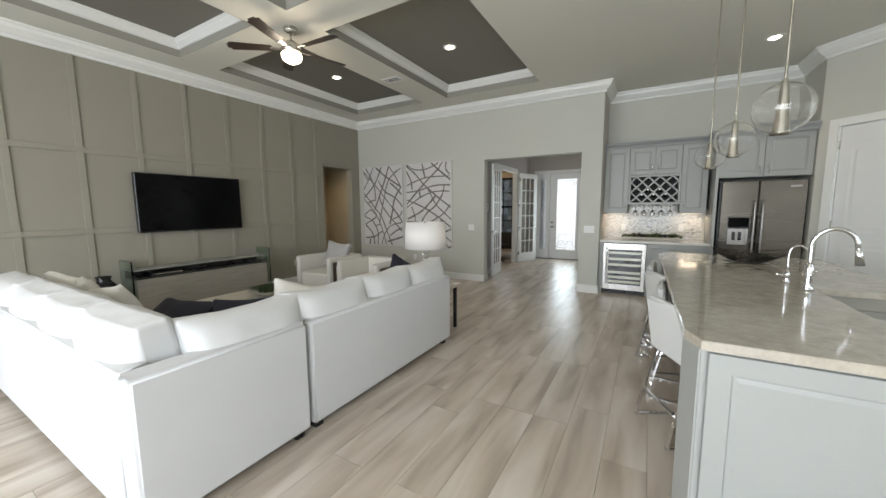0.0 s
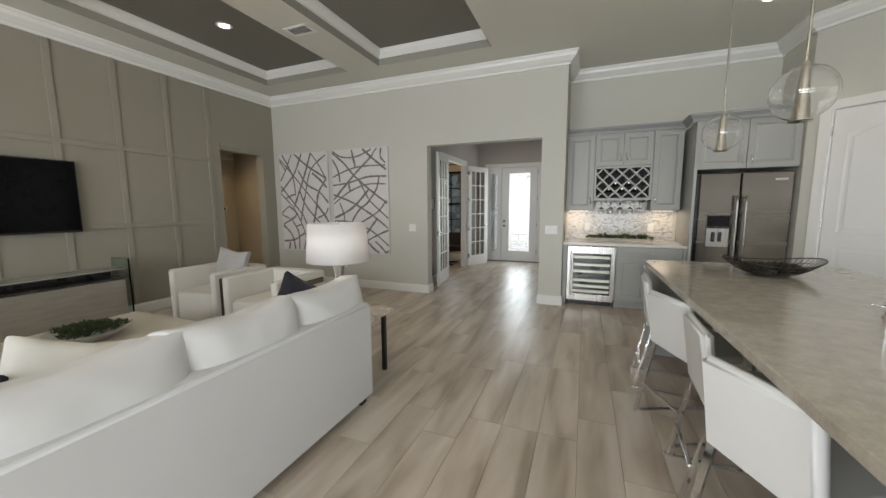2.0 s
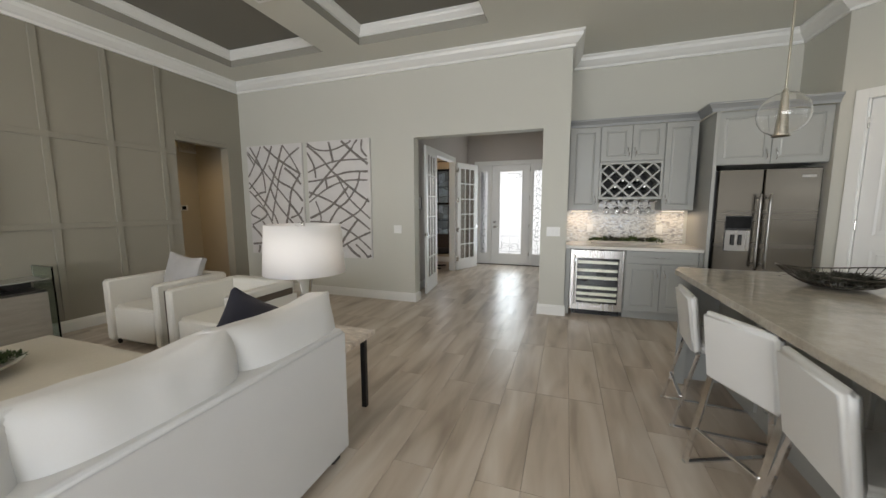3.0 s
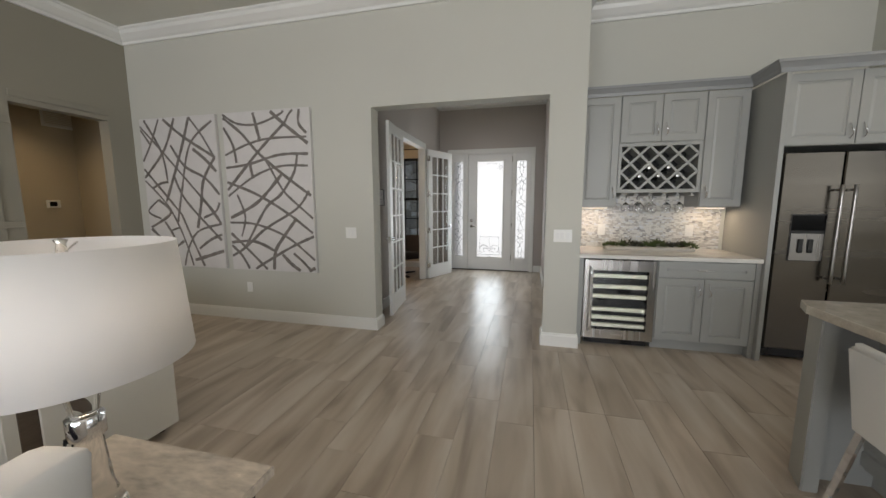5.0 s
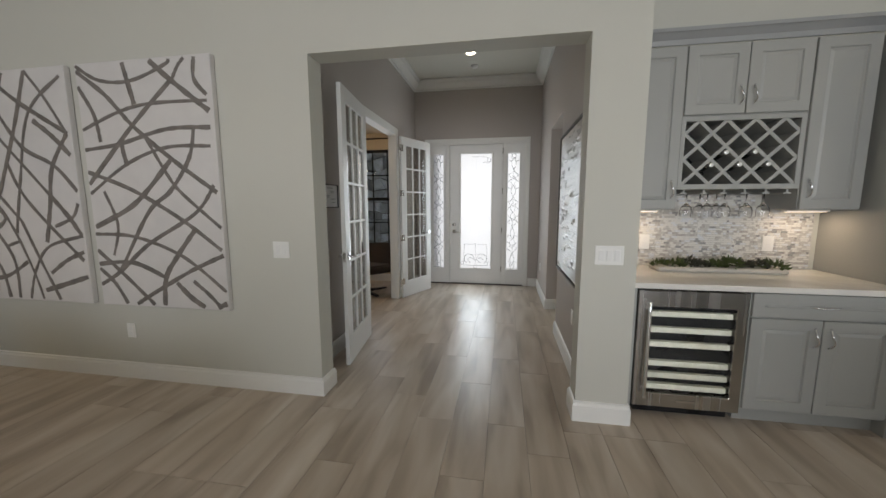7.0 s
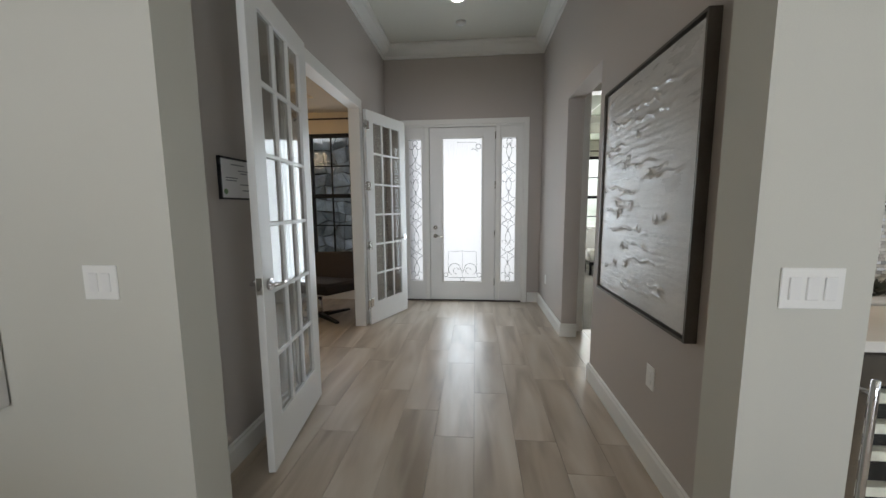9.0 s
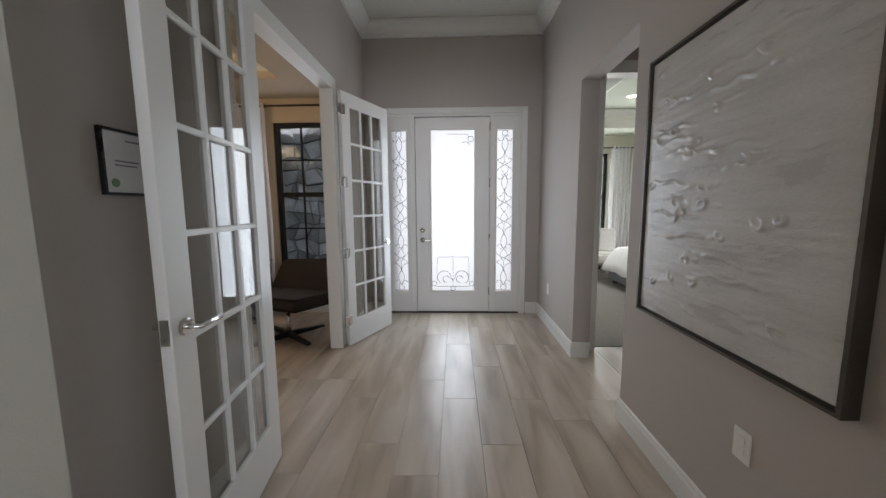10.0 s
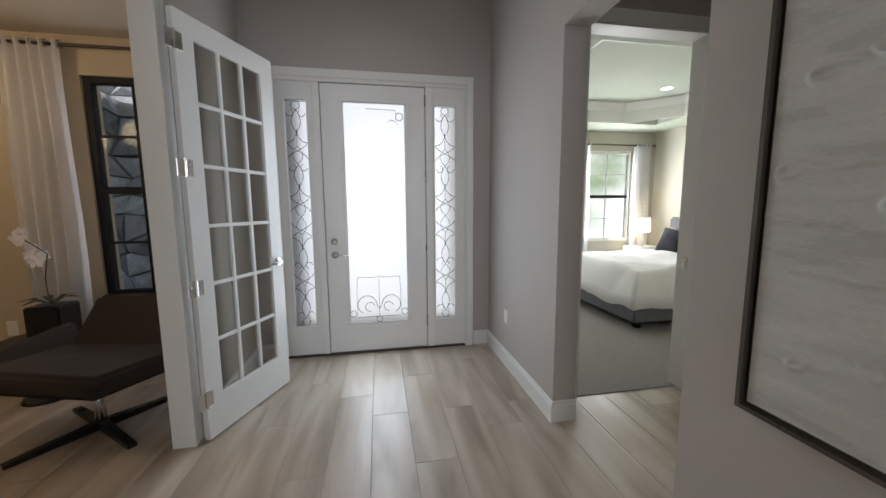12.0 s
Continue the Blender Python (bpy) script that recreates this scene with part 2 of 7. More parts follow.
# walls of the great room
structure("wall_north", boxes((WEST - 0.15, OPEN0, NORTH, JAMB, 0, CEIL), (OPEN0, OPEN1, NORTH, JAMB, OPEN_Z, CEIL), (OPEN1, -0.25, NORTH, JAMB, 0, CEIL)), WALL, "smooth light greige wall with a wide cased opening to the foyer", "wall")
structure("wall_west", boxes((WEST - 0.15, WEST, SOUTH, 5.83, 0, CEIL), (WEST - 0.15, WEST, 5.83, 6.66, 2.37, CEIL), (WEST - 0.15, WEST, 6.66, NORTH, 0, CEIL)), SHADED_PANEL, "taupe accent wall, darkened for its shade, behind raised batten squares", "wall")
structure("wall_east", boxes((EAST, EAST + 0.15, SOUTH, -2.5, 0, CEIL), (EAST, EAST + 0.15, -2.5, 0.7, 0, 0.4), (EAST, EAST + 0.15, -2.5, 0.7, 2.5, CEIL), (EAST, EAST + 0.15, 0.7, 1.45, 0, CEIL), (EAST, EAST + 0.15, 1.45, 4.55, 0, 1.08), (EAST, EAST + 0.15, 1.45, 4.55, 2.45, CEIL), (EAST, EAST + 0.15, 4.55, KIT_BACK, 0, CEIL)), WALL, "plain light greige wall with unseen dining windows and an added fill opening", "wall")
structure("wall_south", boxes((WEST, -4.2, SOUTH - 0.15, SOUTH, 0, CEIL), (-4.2, 2.4, SOUTH - 0.15, SOUTH, 2.5, CEIL), (2.4, EAST, SOUTH - 0.15, SOUTH, 0, CEIL)), WALL, "plain light wall with wide glass garden doors", "wall")
structure("wall_kitchen_back", boxes((-0.25, 2.42, KIT_BACK, KIT_BACK + 0.15, 0, CEIL)), WALL, "light greige wall behind the kitchen cabinets", "wall")
structure("wall_foyer_east", boxes((FX1, -0.25, JAMB, 8.535, 0.0, CEIL), (FX1, FX1 + 0.15, 8.535, 9.447, 2.34, CEIL), (FX1, FX1 + 0.15, 9.447, FRONT, 0.0, CEIL)), FOYER_TONED, "greige foyer wall with a plain opening to the bedroom lobby", "wall")
structure("wall_foyer_west", boxes((FX0 - 0.085, FX0, JAMB, 8.154, 0.0, CEIL), (FX0 - 0.085, FX0, 8.154, 9.614, 2.379, CEIL), (FX0 - 0.085, FX0, 9.614, FRONT, 0.0, CEIL)), FOYER_TONED, "greige foyer wall with a double door opening to the den", "wall")
structure("wall_front", boxes((FX0 - 0.085, -2.384, FRONT, FRONT + 0.2, 0.0, CEIL), (-2.384, -0.656, FRONT, FRONT + 0.2, 2.4375, CEIL), (-0.656, FX1 + 0.15, FRONT, FRONT + 0.2, 0.0, CEIL)), FOYER_TONED, "greige wall round the white front door", "wall")

# crown moulding, baseboards and battens
def sweep(bm, pts, profile, closed=False):
    """Sweeps a profile of (out, up) along a plan line; out is to the right of the way walked."""
    n = len(pts)
    rings = []
    for i, (x, y, z) in enumerate(pts):
        p = Vector((x, y))
        a = Vector(pts[i - 1][:2]) if (i or closed) else None
        b = Vector(pts[(i + 1) % n][:2]) if (i < n - 1 or closed) else None
        d0 = (p - a).normalized() if a is not None else (b - p).normalized()
        d1 = (b - p).normalized() if b is not None else d0
        n0, n1 = Vector((d0.y, -d0.x)), Vector((d1.y, -d1.x))
        m = n0 + n1
        m = m / max(0.2, m.dot(n0))
        rings.append([bm.verts.new((x + m.x * o, y + m.y * o, z + u)) for o, u in profile])
    pairs = list(zip(rings, rings[1:])) + ([(rings[-1], rings[0])] if closed else [])
    k = len(profile)
    for r, s in pairs:
        for i in range(k):
            j = (i + 1) % k
            bm.faces.new((r[i], s[i], s[j], r[j]))
    if not closed:
        bm.faces.new(rings[0])
        bm.faces.new(rings[-1][::-1])
    bmesh.ops.recalc_face_normals(bm, faces=bm.faces)
    return bm


CROWN = [(0, -0.002), (0.125, -0.002), (0.125, -0.02), (0.108, -0.032), (0.098, -0.068), (0.05, -0.114), (0.026, -0.128), (0.026, -0.158), (0, -0.158)]
BASE = [(0, 0), (0.018, 0), (0.018, 0.105), (0.011, 0.118), (0.011, 0.128), (0, 0.134)]


def crown(label, *pts):
    return structure("trim", sweep(bmesh.new(), [(x, y, CEIL) for x, y in pts], CROWN), TRIM, label, "crown moulding")


def base(label, *pts):
    return structure("baseboard", sweep(bmesh.new(), [(x, y, 0) for x, y in pts], BASE), TRIM, label, "baseboard")


crown("white crown moulding round the great room", (WEST, SOUTH), (WEST, NORTH), (-0.25, NORTH), (-0.25, KIT_BACK), (2.30, KIT_BACK), (2.30, 7.00), (4.2, 5.10))
crown("white crown moulding round the foyer ceiling", (FX0, JAMB), (FX0, FRONT), (FX1, FRONT), (FX1, JAMB), (FX0 + 0.001, JAMB))
base("tall white baseboard along the accent wall", (WEST, SOUTH), (WEST, 5.83), (WEST - 0.15, 5.83))
base("tall white baseboard under the artwork", (WEST - 0.15, 6.66), (WEST, 6.66), (WEST, NORTH), (OPEN0, NORTH), (OPEN0, JAMB), (FX0, JAMB), (FX0, 8.117))
base("tall white baseboard round the wall end", (FX1 + 0.15, 8.535), (FX1, 8.535), (FX1, JAMB), (OPEN1, JAMB), (OPEN1, NORTH), (-0.25, NORTH), (-0.25, NORTH + 0.05))
base("tall white baseboard in the foyer", (FX0, 9.707), (FX0, FRONT), (-2.413, FRONT))
base("tall white baseboard beside the front door", (-0.627, FRONT), (FX1, FRONT), (FX1, 9.447), (FX1 + 0.15, 9.447))

bm = bmesh.new()
ys = [2.11 + 0.59 * k for k in range(-8, 7)]
for y in ys:
    if y < 5.8:
        box_bm(bm, WEST, WEST + 0.02, y - 0.032, y + 0.032, 0.145, 3.292, 0.003)
for z in (1.20, 2.19):
    box_bm(bm, WEST, WEST + 0.022, SOUTH, 5.82, z - 0.032, z + 0.032, 0.003)
box_bm(bm, WEST, WEST + 0.022, 5.83, 6.66, 2.42, 2.48, 0.003)
structure("trim", bm, SHADED_PANEL, "shade-darkened taupe battens forming tall squares on the accent wall", "wall panelling")

# ceiling with four coffers over the sitting area
CX = [(-5.0, -3.38), (-2.83, -1.16)]
CY = [(0.20, 3.03), (3.52, 6.35)]
bm = bmesh.new()
xs = [WEST - 0.15, -5.0, -3.38, -2.83, -1.16, EAST + 0.15]
yc = [SOUTH - 0.15, 0.20, 3.03, 3.52, 6.35, KIT_BACK + 0.15]
for i in range(5):
    for j in range(5):
        if i in (1, 3) and j in (1, 3):
            continue
        box_bm(bm, xs[i], xs[i + 1], yc[j], yc[j + 1], CEIL, CEIL + 0.25)
bmesh.ops.remove_doubles(bm, verts=bm.verts, dist=0.0005)
box_bm(bm, FX0 - 0.2, FX1 + 0.2, KIT_BACK + 0.15, FRONT + 0.2, CEIL, CEIL + 0.2)
structure("ceiling", bm, CEIL_PAINT, "flat off-white ceiling with wide beams between coffers", "ceiling")
COF = [(0, 0), (0.08, 0), (0.08, -0.016), (0.068, -0.025), (0.06, -0.05), (0.03, -0.08), (0.018, -0.09), (0.018, -0.108), (0, -0.108)]
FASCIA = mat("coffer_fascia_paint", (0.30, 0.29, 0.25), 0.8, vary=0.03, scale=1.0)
for x0, x1 in CX:
    for y0, y1 in CY:
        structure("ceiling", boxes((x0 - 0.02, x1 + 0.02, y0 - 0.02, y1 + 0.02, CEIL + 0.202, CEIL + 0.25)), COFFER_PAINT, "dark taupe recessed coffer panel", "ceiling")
        structure("trim", sweep(bmesh.new(), [(x0, y0, CEIL + 0.20), (x0, y1, CEIL + 0.20), (x1, y1, CEIL + 0.20), (x1, y0, CEIL + 0.20)], COF, True), TRIM, "white crown moulding inside a ceiling coffer", "crown moulding")
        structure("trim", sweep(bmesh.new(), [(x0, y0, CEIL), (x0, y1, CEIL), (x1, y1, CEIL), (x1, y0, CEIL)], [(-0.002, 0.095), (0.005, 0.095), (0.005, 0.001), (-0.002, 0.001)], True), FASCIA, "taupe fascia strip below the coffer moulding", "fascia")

# side hall behind the accent wall
structure("wall_hall", boxes((-7.0, -6.85, 4.6, 7.4, 0, CEIL), (-6.85, WEST - 0.15, 7.07, 7.2, 0, CEIL), (-6.85, WEST - 0.15, 4.6, 4.75, 0, CEIL)), mat("hall_paint", (0.50, 0.44, 0.33), 0.7, vary=0.03, scale=1.2), "warm beige side hall wall", "wall")
structure("ceiling", boxes((-7.0, WEST - 0.152, 4.6, 7.2, 2.75, 2.85)), CEIL_PAINT, "plain side hall ceiling", "ceiling")

# pantry corner: short return and the slanting wall with its door opening
structure("wall_pantry_return", boxes((2.30, 2.42, 7.00, KIT_BACK, 0, CEIL)), WALL, "short greige return wall beside the refrigerator", "wall")
dg = Matrix.Translation((2.30, 7.00, 0)) @ Matrix.Rotation(radians(-45), 4, "Z")
bm = boxes((0, 0.19, 0, 0.12, 0, CEIL), (0.19, 1.0, 0, 0.12, 2.48, CEIL), (1.0, 2.70, 0, 0.12, 0, CEIL))
bmesh.ops.transform(bm, matrix=dg, verts=bm.verts)
structure("wall_pantry", bm, WALL, "slanting greige corner wall round the pantry door", "wall")

# bedroom lobby and bedroom
structure("wall_bed_lobby", boxes((FX1 + 0.15, -0.223, 9.623, 9.735, 0.0, CEIL), (-0.223, 0.655, 9.623, 9.735, 2.47, CEIL), (0.655, 1.141, 9.623, 9.735, 0.0, CEIL), (0.995, 1.141, 8.256, 9.623, 0.0, CEIL), (-0.267, 0.995, 8.256, 8.386, 0.0, CEIL)), FOYER_TONED, "greige lobby wall round the bedroom doorway", "wall")
structure("ceiling", boxes((FX1 + 0.15, 1.141, 8.256, 9.735, 2.95, 3.05)), CEIL_PAINT, "plain lobby ceiling", "ceiling")
structure("floor", boxes((-0.326, 3.665, 9.679, 13.511, -0.2, 0.006)), CARPET, "grey-beige bedroom carpet", "carpet")
BEDN, BEDE = 13.371, 3.519
BED_PAINT = mat("bedroom_paint", (0.56, 0.54, 0.46), 0.7, vary=0.03)
structure("wall_bedroom", boxes((-0.471, -0.326, 10.925, BEDN, 0.0, 3.0), (-0.471, 0.47, BEDN, BEDN + 0.15, 0.0, 3.0), (0.47, 1.41, BEDN, BEDN + 0.15, 0.0, 0.7), (0.47, 1.41, BEDN, BEDN + 0.15, 2.32, 3.0), (1.41, 2.131, BEDN, BEDN + 0.15, 0.0, 3.0), (2.131, 3.06, BEDN, BEDN + 0.15, 0.0, 0.7), (2.131, 3.06, BEDN, BEDN + 0.15, 2.32, 3.0), (3.06, BEDE + 0.15, BEDN, BEDN + 0.15, 0.0, 3.0), (BEDE, BEDE + 0.15, 9.735, BEDN, 0.0, 3.0), (1.141, BEDE + 0.15, 9.623, 9.735, 0.0, 3.0)), BED_PAINT, "pale beige bedroom wall with two windows", "wall")
SAGE = mat("sage_ceiling", (0.43, 0.47, 0.39), 0.8, vary=0.02)
structure("ceiling", boxes((-0.316, 0.267, 9.735, BEDN, 2.65, 2.75), (2.985, BEDE, 9.735, BEDN, 2.65, 2.75), (0.267, 2.985, 9.735, 10.209, 2.65, 2.75), (0.267, 2.985, 12.767, BEDN, 2.65, 2.75), (0.17, 3.083, 10.116, 12.86, 2.95, 3.05)), SAGE, "pale sage tray ceiling of the bedroom", "ceiling")
structure("trim", sweep(bmesh.new(), [(0.267, 10.209, 2.95), (0.267, 12.767, 2.95), (2.403, 12.767, 2.95), (2.985, 12.209, 2.95), (2.985, 10.209, 2.95)], [(0, 0), (0.09, 0), (0.09, -0.02), (0.04, -0.09), (0.02, -0.12), (0.02, -0.297), (0, -0.297)], True), TRIM, "white moulding inside the bedroom tray ceiling", "crown moulding")
# unseen slab added to stop sky light leaking in past the ceilings
structure("roof", boxes((-7.2, EAST + 0.2, SOUTH - 0.3, 11.5, CEIL + 0.32, CEIL + 0.42), (-2.6, EAST + 0.2, 11.5, 14.2, CEIL + 0.32, CEIL + 0.42)), CEIL_PAINT, "unseen slab above the ceilings that blocks sky light", "roof")

# den beyond the double doors
DENN = FRONT
structure("wall_den", boxes((-5.462, -3.714, DENN, DENN + 0.2, 0.0, 2.8), (-3.714, -2.792, DENN, DENN + 0.2, 0.0, 0.62), (-3.714, -2.792, DENN, DENN + 0.2, 2.36, 2.8), (-2.792, FX0 - 0.085, DENN, DENN + 0.2, 0.0, 2.8), (-5.608, -5.462, 7.14, DENN + 0.2, 0.0, 2.8)), mat("den_paint", (0.55, 0.47, 0.35), 0.7, vary=0.03), "warm tan den wall with a window", "wall")
structure("ceiling", boxes((-5.462, -4.88, 7.14, DENN, 2.64, 2.74), (-3.287, FX0 - 0.085, 7.14, DENN, 2.64, 2.74), (-4.88, -3.287, 10.125, DENN, 2.64, 2.74), (-4.88, -3.287, 7.14, 7.791, 2.64, 2.74), (-4.977, -3.19, 7.698, 10.209, 2.92, 2.98)), mat("den_ceiling", (0.45, 0.40, 0.32), 0.8, vary=0.02), "tan tray ceiling of the den", "ceiling")
structure("trim", sweep(bmesh.new(), [(-4.88, 7.791, 2.92), (-4.88, 10.125, 2.92), (-3.287, 10.125, 2.92), (-3.287, 7.791, 2.92)], [(0, 0), (0.16, 0), (0.16, -0.02), (0.12, -0.05), (0.12, -0.08), (0.05, -0.13), (0.05, -0.17), (0.02, -0.2), (0, -0.2)], True), TRIM, "stepped white crown moulding in the den tray", "crown moulding")

# ---- kitchen ----
STONE = mat("beige_quartz", (0.45, 0.405, 0.335), 0.12, vary=0.19, scale=16, fine=70, coat=0.2)
WHITE_QUARTZ = mat("white_quartz", (0.74, 0.72, 0.67), 0.15, vary=0.04, scale=6)
DARK_IN = mat("dark_cabinet_inside", (0.05, 0.05, 0.05), 0.7, vary=0.1)
CAB_CROWN = mat("grey_cabinet_crown", (0.30, 0.31, 0.31), 0.4, vary=0.03)


def facing(bm, turn, at):
    bmesh.ops.transform(bm, matrix=Matrix.Translation(at) @ Matrix.Rotation(radians(turn), 4, "Z"), verts=bm.verts)
    return bm


def shaker_bm(w, h, rail=0.06, t=0.02, raise_in=0.018):
    """A framed door face with a raised field, centred on x, standing on z = 0 and facing -y, all in one piece."""
    bm = boxes((-w / 2, w / 2, -t, 0, 0, h))
    f = min(bm.faces, key=lambda q: q.calc_center_median().y)
    edge = [e for e in f.edges]
    bmesh.ops.bevel(bm, geom=edge, offset=0.0025, segments=1, affect="EDGES")

    def front():
        return min(bm.faces, key=lambda q: (round(q.calc_center_median().y, 5), -q.calc_area()))

    f = front()
    for thick, depth in ((rail, 0.0), (0.005, 0.009), (0.004, 0.0), (raise_in, -0.006)):
        bmesh.ops.inset_region(bm, faces=[f], thickness=thick, use_even_offset=True)
        if depth:
            for v in f.verts:
                v.co.y += depth
    bmesh.ops.recalc_face_normals(bm, faces=bm.faces)
    return bm


def bow_handle(parent, x, y, z, length=0.12, flat=False):
    """A bent bow pull standing off a face that looks to -y."""
    pts = []
    for k in range(13):
        u = k / 12
        off = 0.032 * math.sin(math.pi * u) ** 0.7
        s = (u - 0.5) * length
        pts.append((x + s, y - off, z) if flat else (x + 0.008 * math.sin(2 * math.pi * u), y - off, z + s))
    return part("handle", tube_bm(bmesh.new(), pts, 0.0055), CHROME, parent, "polished chrome bow handle", True)


def cab_door(parent, x0, x1, z0, z1, y, handle=None, name="door"):
    bm = shaker_bm(x1 - x0, z1 - z0)
    facing(bm, 0, ((x0 + x1) / 2, y, z0))
    d = part(name, bm, CAB_PAINT, parent)
    if handle == "flat":
        bow_handle(d, (x0 + x1) / 2, y - 0.02, (z0 + z1) / 2, 0.15, True)
    elif handle:
        bow_handle(d, handle[0], y - 0.02, handle[1])
    return d


UY, LY, BY = 7.39, 7.05, KIT_BACK
# base cabinet with drawer and two doors, wine cooler beside it
c = thing("base_cabinet", "grey painted base cabinet with one drawer and two doors", "cabinet")
part("body", boxes((0.455, 1.225, LY, BY, 0.10, 0.87), (0.455, 1.225, LY + 0.06, BY, 0, 0.10), (1.225, 1.262, LY - 0.02, BY, 0, 0.87)), CAB_PAINT, c)
cab_door(c, 0.462, 1.22, 0.715, 0.862, LY, "flat", "drawer")
cab_door(c, 0.462, 0.838, 0.115, 0.705, LY, (0.80, 0.60))
cab_door(c, 0.844, 1.22, 0.115, 0.705, LY, (0.882, 0.60))
f = thing("cabinet_filler", "narrow grey painted filler strip beside the wine cooler", "cabinet")
part("strip", boxes((-0.246, -0.19, LY - 0.005, BY, 0, 0.868), bevel=0.002), CAB_PAINT, f)

w = thing("wine_cooler", "stainless wine cooler with lit wooden shelves behind glass", "wine cooler")
bm = boxes((-0.185, 0.45, LY + 0.05, BY, 0.06, 0.865), (-0.15, 0.42, LY + 0.06, BY, 0.0, 0.06))
part("body", bm, BLACK, w, "black cooler cabinet")
fr = frame_bm(-0.183, 0.448, 0.075, 0.855, -0.10, 0.386, 0.168, 0.752, LY - 0.015, LY + 0.04, 0.003)
dr = part("door", fr, BRIGHT_STEEL, w, "brushed steel door frame")
g = part("pane", boxes((-0.10, 0.386, LY + 0.0, LY + 0.006, 0.168, 0.752)), GLASS_PANE, dr, "clear glass pane")
g.visible_shadow = False
part("handle", tube_bm(tube_bm(tube_bm(bmesh.new(), [(-0.128, LY - 0.055, 0.15 + 0.64 * k / 8) for k in range(9)], 0.011, 12), [(-0.128, LY - 0.055, 0.20), (-0.128, LY - 0.01, 0.20)], 0.008), [(-0.128, LY - 0.055, 0.74), (-0.128, LY - 0.01, 0.74)], 0.008), CHROME, dr, "round chrome bar handle", True)
part("badge", boxes((0.08, 0.19, LY - 0.018, LY - 0.012, 0.115, 0.13)), NICKEL, dr, "plain metal badge")
SHELF = mat("pale_shelf_wood", (0.62, 0.60, 0.50), 0.5, vary=0.12, scale=20)
for z in (0.185, 0.262, 0.345, 0.475, 0.572, 0.678):
    part("shelf", boxes((-0.095, 0.38, LY + 0.012, LY + 0.05, z, z + 0.036), bevel=0.003), SHELF, w, "pale wooden shelf front")

t = tagged(part("countertop", boxes((-0.248, 1.262, LY - 0.045, BY - 0.012, 0.872, 0.908), bevel=0.003), WHITE_QUARTZ), "white quartz countertop on the grey base cabinets", "countertop")

# upper cabinets
def upper(label, x0, x1, z0, doors):
    c = thing("upper_cabinet", label, "cabinet", group="upper cabinets")
    part("body", boxes((x0, x1, UY, BY, z0, 2.44)), CAB_PAINT, c)
    for d in doors:
        cab_door(c, *d[:4], UY, d[4])
    return c


upper("grey painted tall wall cabinet with one raised panel door", -0.246, 0.135, 1.36, [(-0.24, 0.13, 1.365, 2.435, (0.095, 1.50))])
upper("grey painted wall cabinet with two short doors above a wine rack", 0.137, 0.873, 1.99, [(0.142, 0.502, 1.995, 2.435, (0.465, 2.11)), (0.508, 0.868, 1.995, 2.435, (0.545, 2.11))])
upper("grey painted tall wall cabinet with one raised panel door", 0.875, 1.225, 1.36, [(0.88, 1.22, 1.365, 2.435, (0.915, 1.50))])
cr = structure("trim", sweep(bmesh.new(), [(-0.246, UY - 0.02, 2.44), (1.232, UY - 0.02, 2.44), (1.232, 7.0, 2.44), (2.298, 7.0, 2.44)], [(0, 0), (0.012, 0), (0.02, 0.03), (0.05, 0.062), (0.06, 0.068), (0.06, 0.09), (0, 0.09)]), CAB_CROWN, "dark grey crown moulding on top of the cabinets", "cabinet moulding")

rk = thing("wine_rack", "grey lattice wine rack under the wall cabinet", "wine rack")
part("frame", frame_bm(0.137, 0.873, 1.50, 1.988, 0.165, 0.845, 1.535, 1.955, UY - 0.005, BY, 0.002), CAB_PAINT, rk)
part("back", boxes((0.166, 0.844, BY - 0.03, BY - 0.02, 1.536, 1.954)), DARK_IN, rk, "dark rack back")
RX0, RX1, RZ0, RZ1 = 0.165, 0.845, 1.535, 1.955


def lattice(sign, y0, y1):
    step = 0.17
    for k in range(-4, 9):
        x = RX0 + k * step if sign > 0 else RX0 + k * step
        a, b = (x, RZ0), (x + sign * (RZ1 - RZ0), RZ1)
        ts = []
        if abs(b[0] - a[0]) < 1e-6:
            continue
        lo, hi = 0.0, 1.0
        for lim, s in ((RX0, 1), (RX1, -1)):
            u = (lim - a[0]) / (b[0] - a[0])
            if (b[0] - a[0]) * s > 0:
                lo = max(lo, u)
            else:
                hi = min(hi, u)
        if hi - lo < 0.06:
            continue
        p = Vector((a[0] + (b[0] - a[0]) * lo, 0, a[1] + (b[1] - a[1]) * lo))
        q = Vector((a[0] + (b[0] - a[0]) * hi, 0, a[1] + (b[1] - a[1]) * hi))
        d = (q - p).normalized()
        s = Vector((-d.z, 0, d.x)) * 0.011
        bm = bmesh.new()
        f0 = [bm.verts.new(v + Vector((0, y0, 0))) for v in (p - s, q - s, q + s, p + s)]
        f1 = [bm.verts.new(v + Vector((0, y1, 0))) for v in (p - s, q - s, q + s, p + s)]
        bm.faces.new(f0)
        bm.faces.new(f1[::-1])
        for i in range(4):
            bm.faces.new((f0[i], f1[i], f1[(i + 1) % 4], f0[(i + 1) % 4]))
        bmesh.ops.recalc_face_normals(bm, faces=bm.faces)
        part("slat", bm, CAB_PAINT, rk)


lattice(1, UY, UY + 0.20)
lattice(-1, UY + 0.003, UY + 0.203)
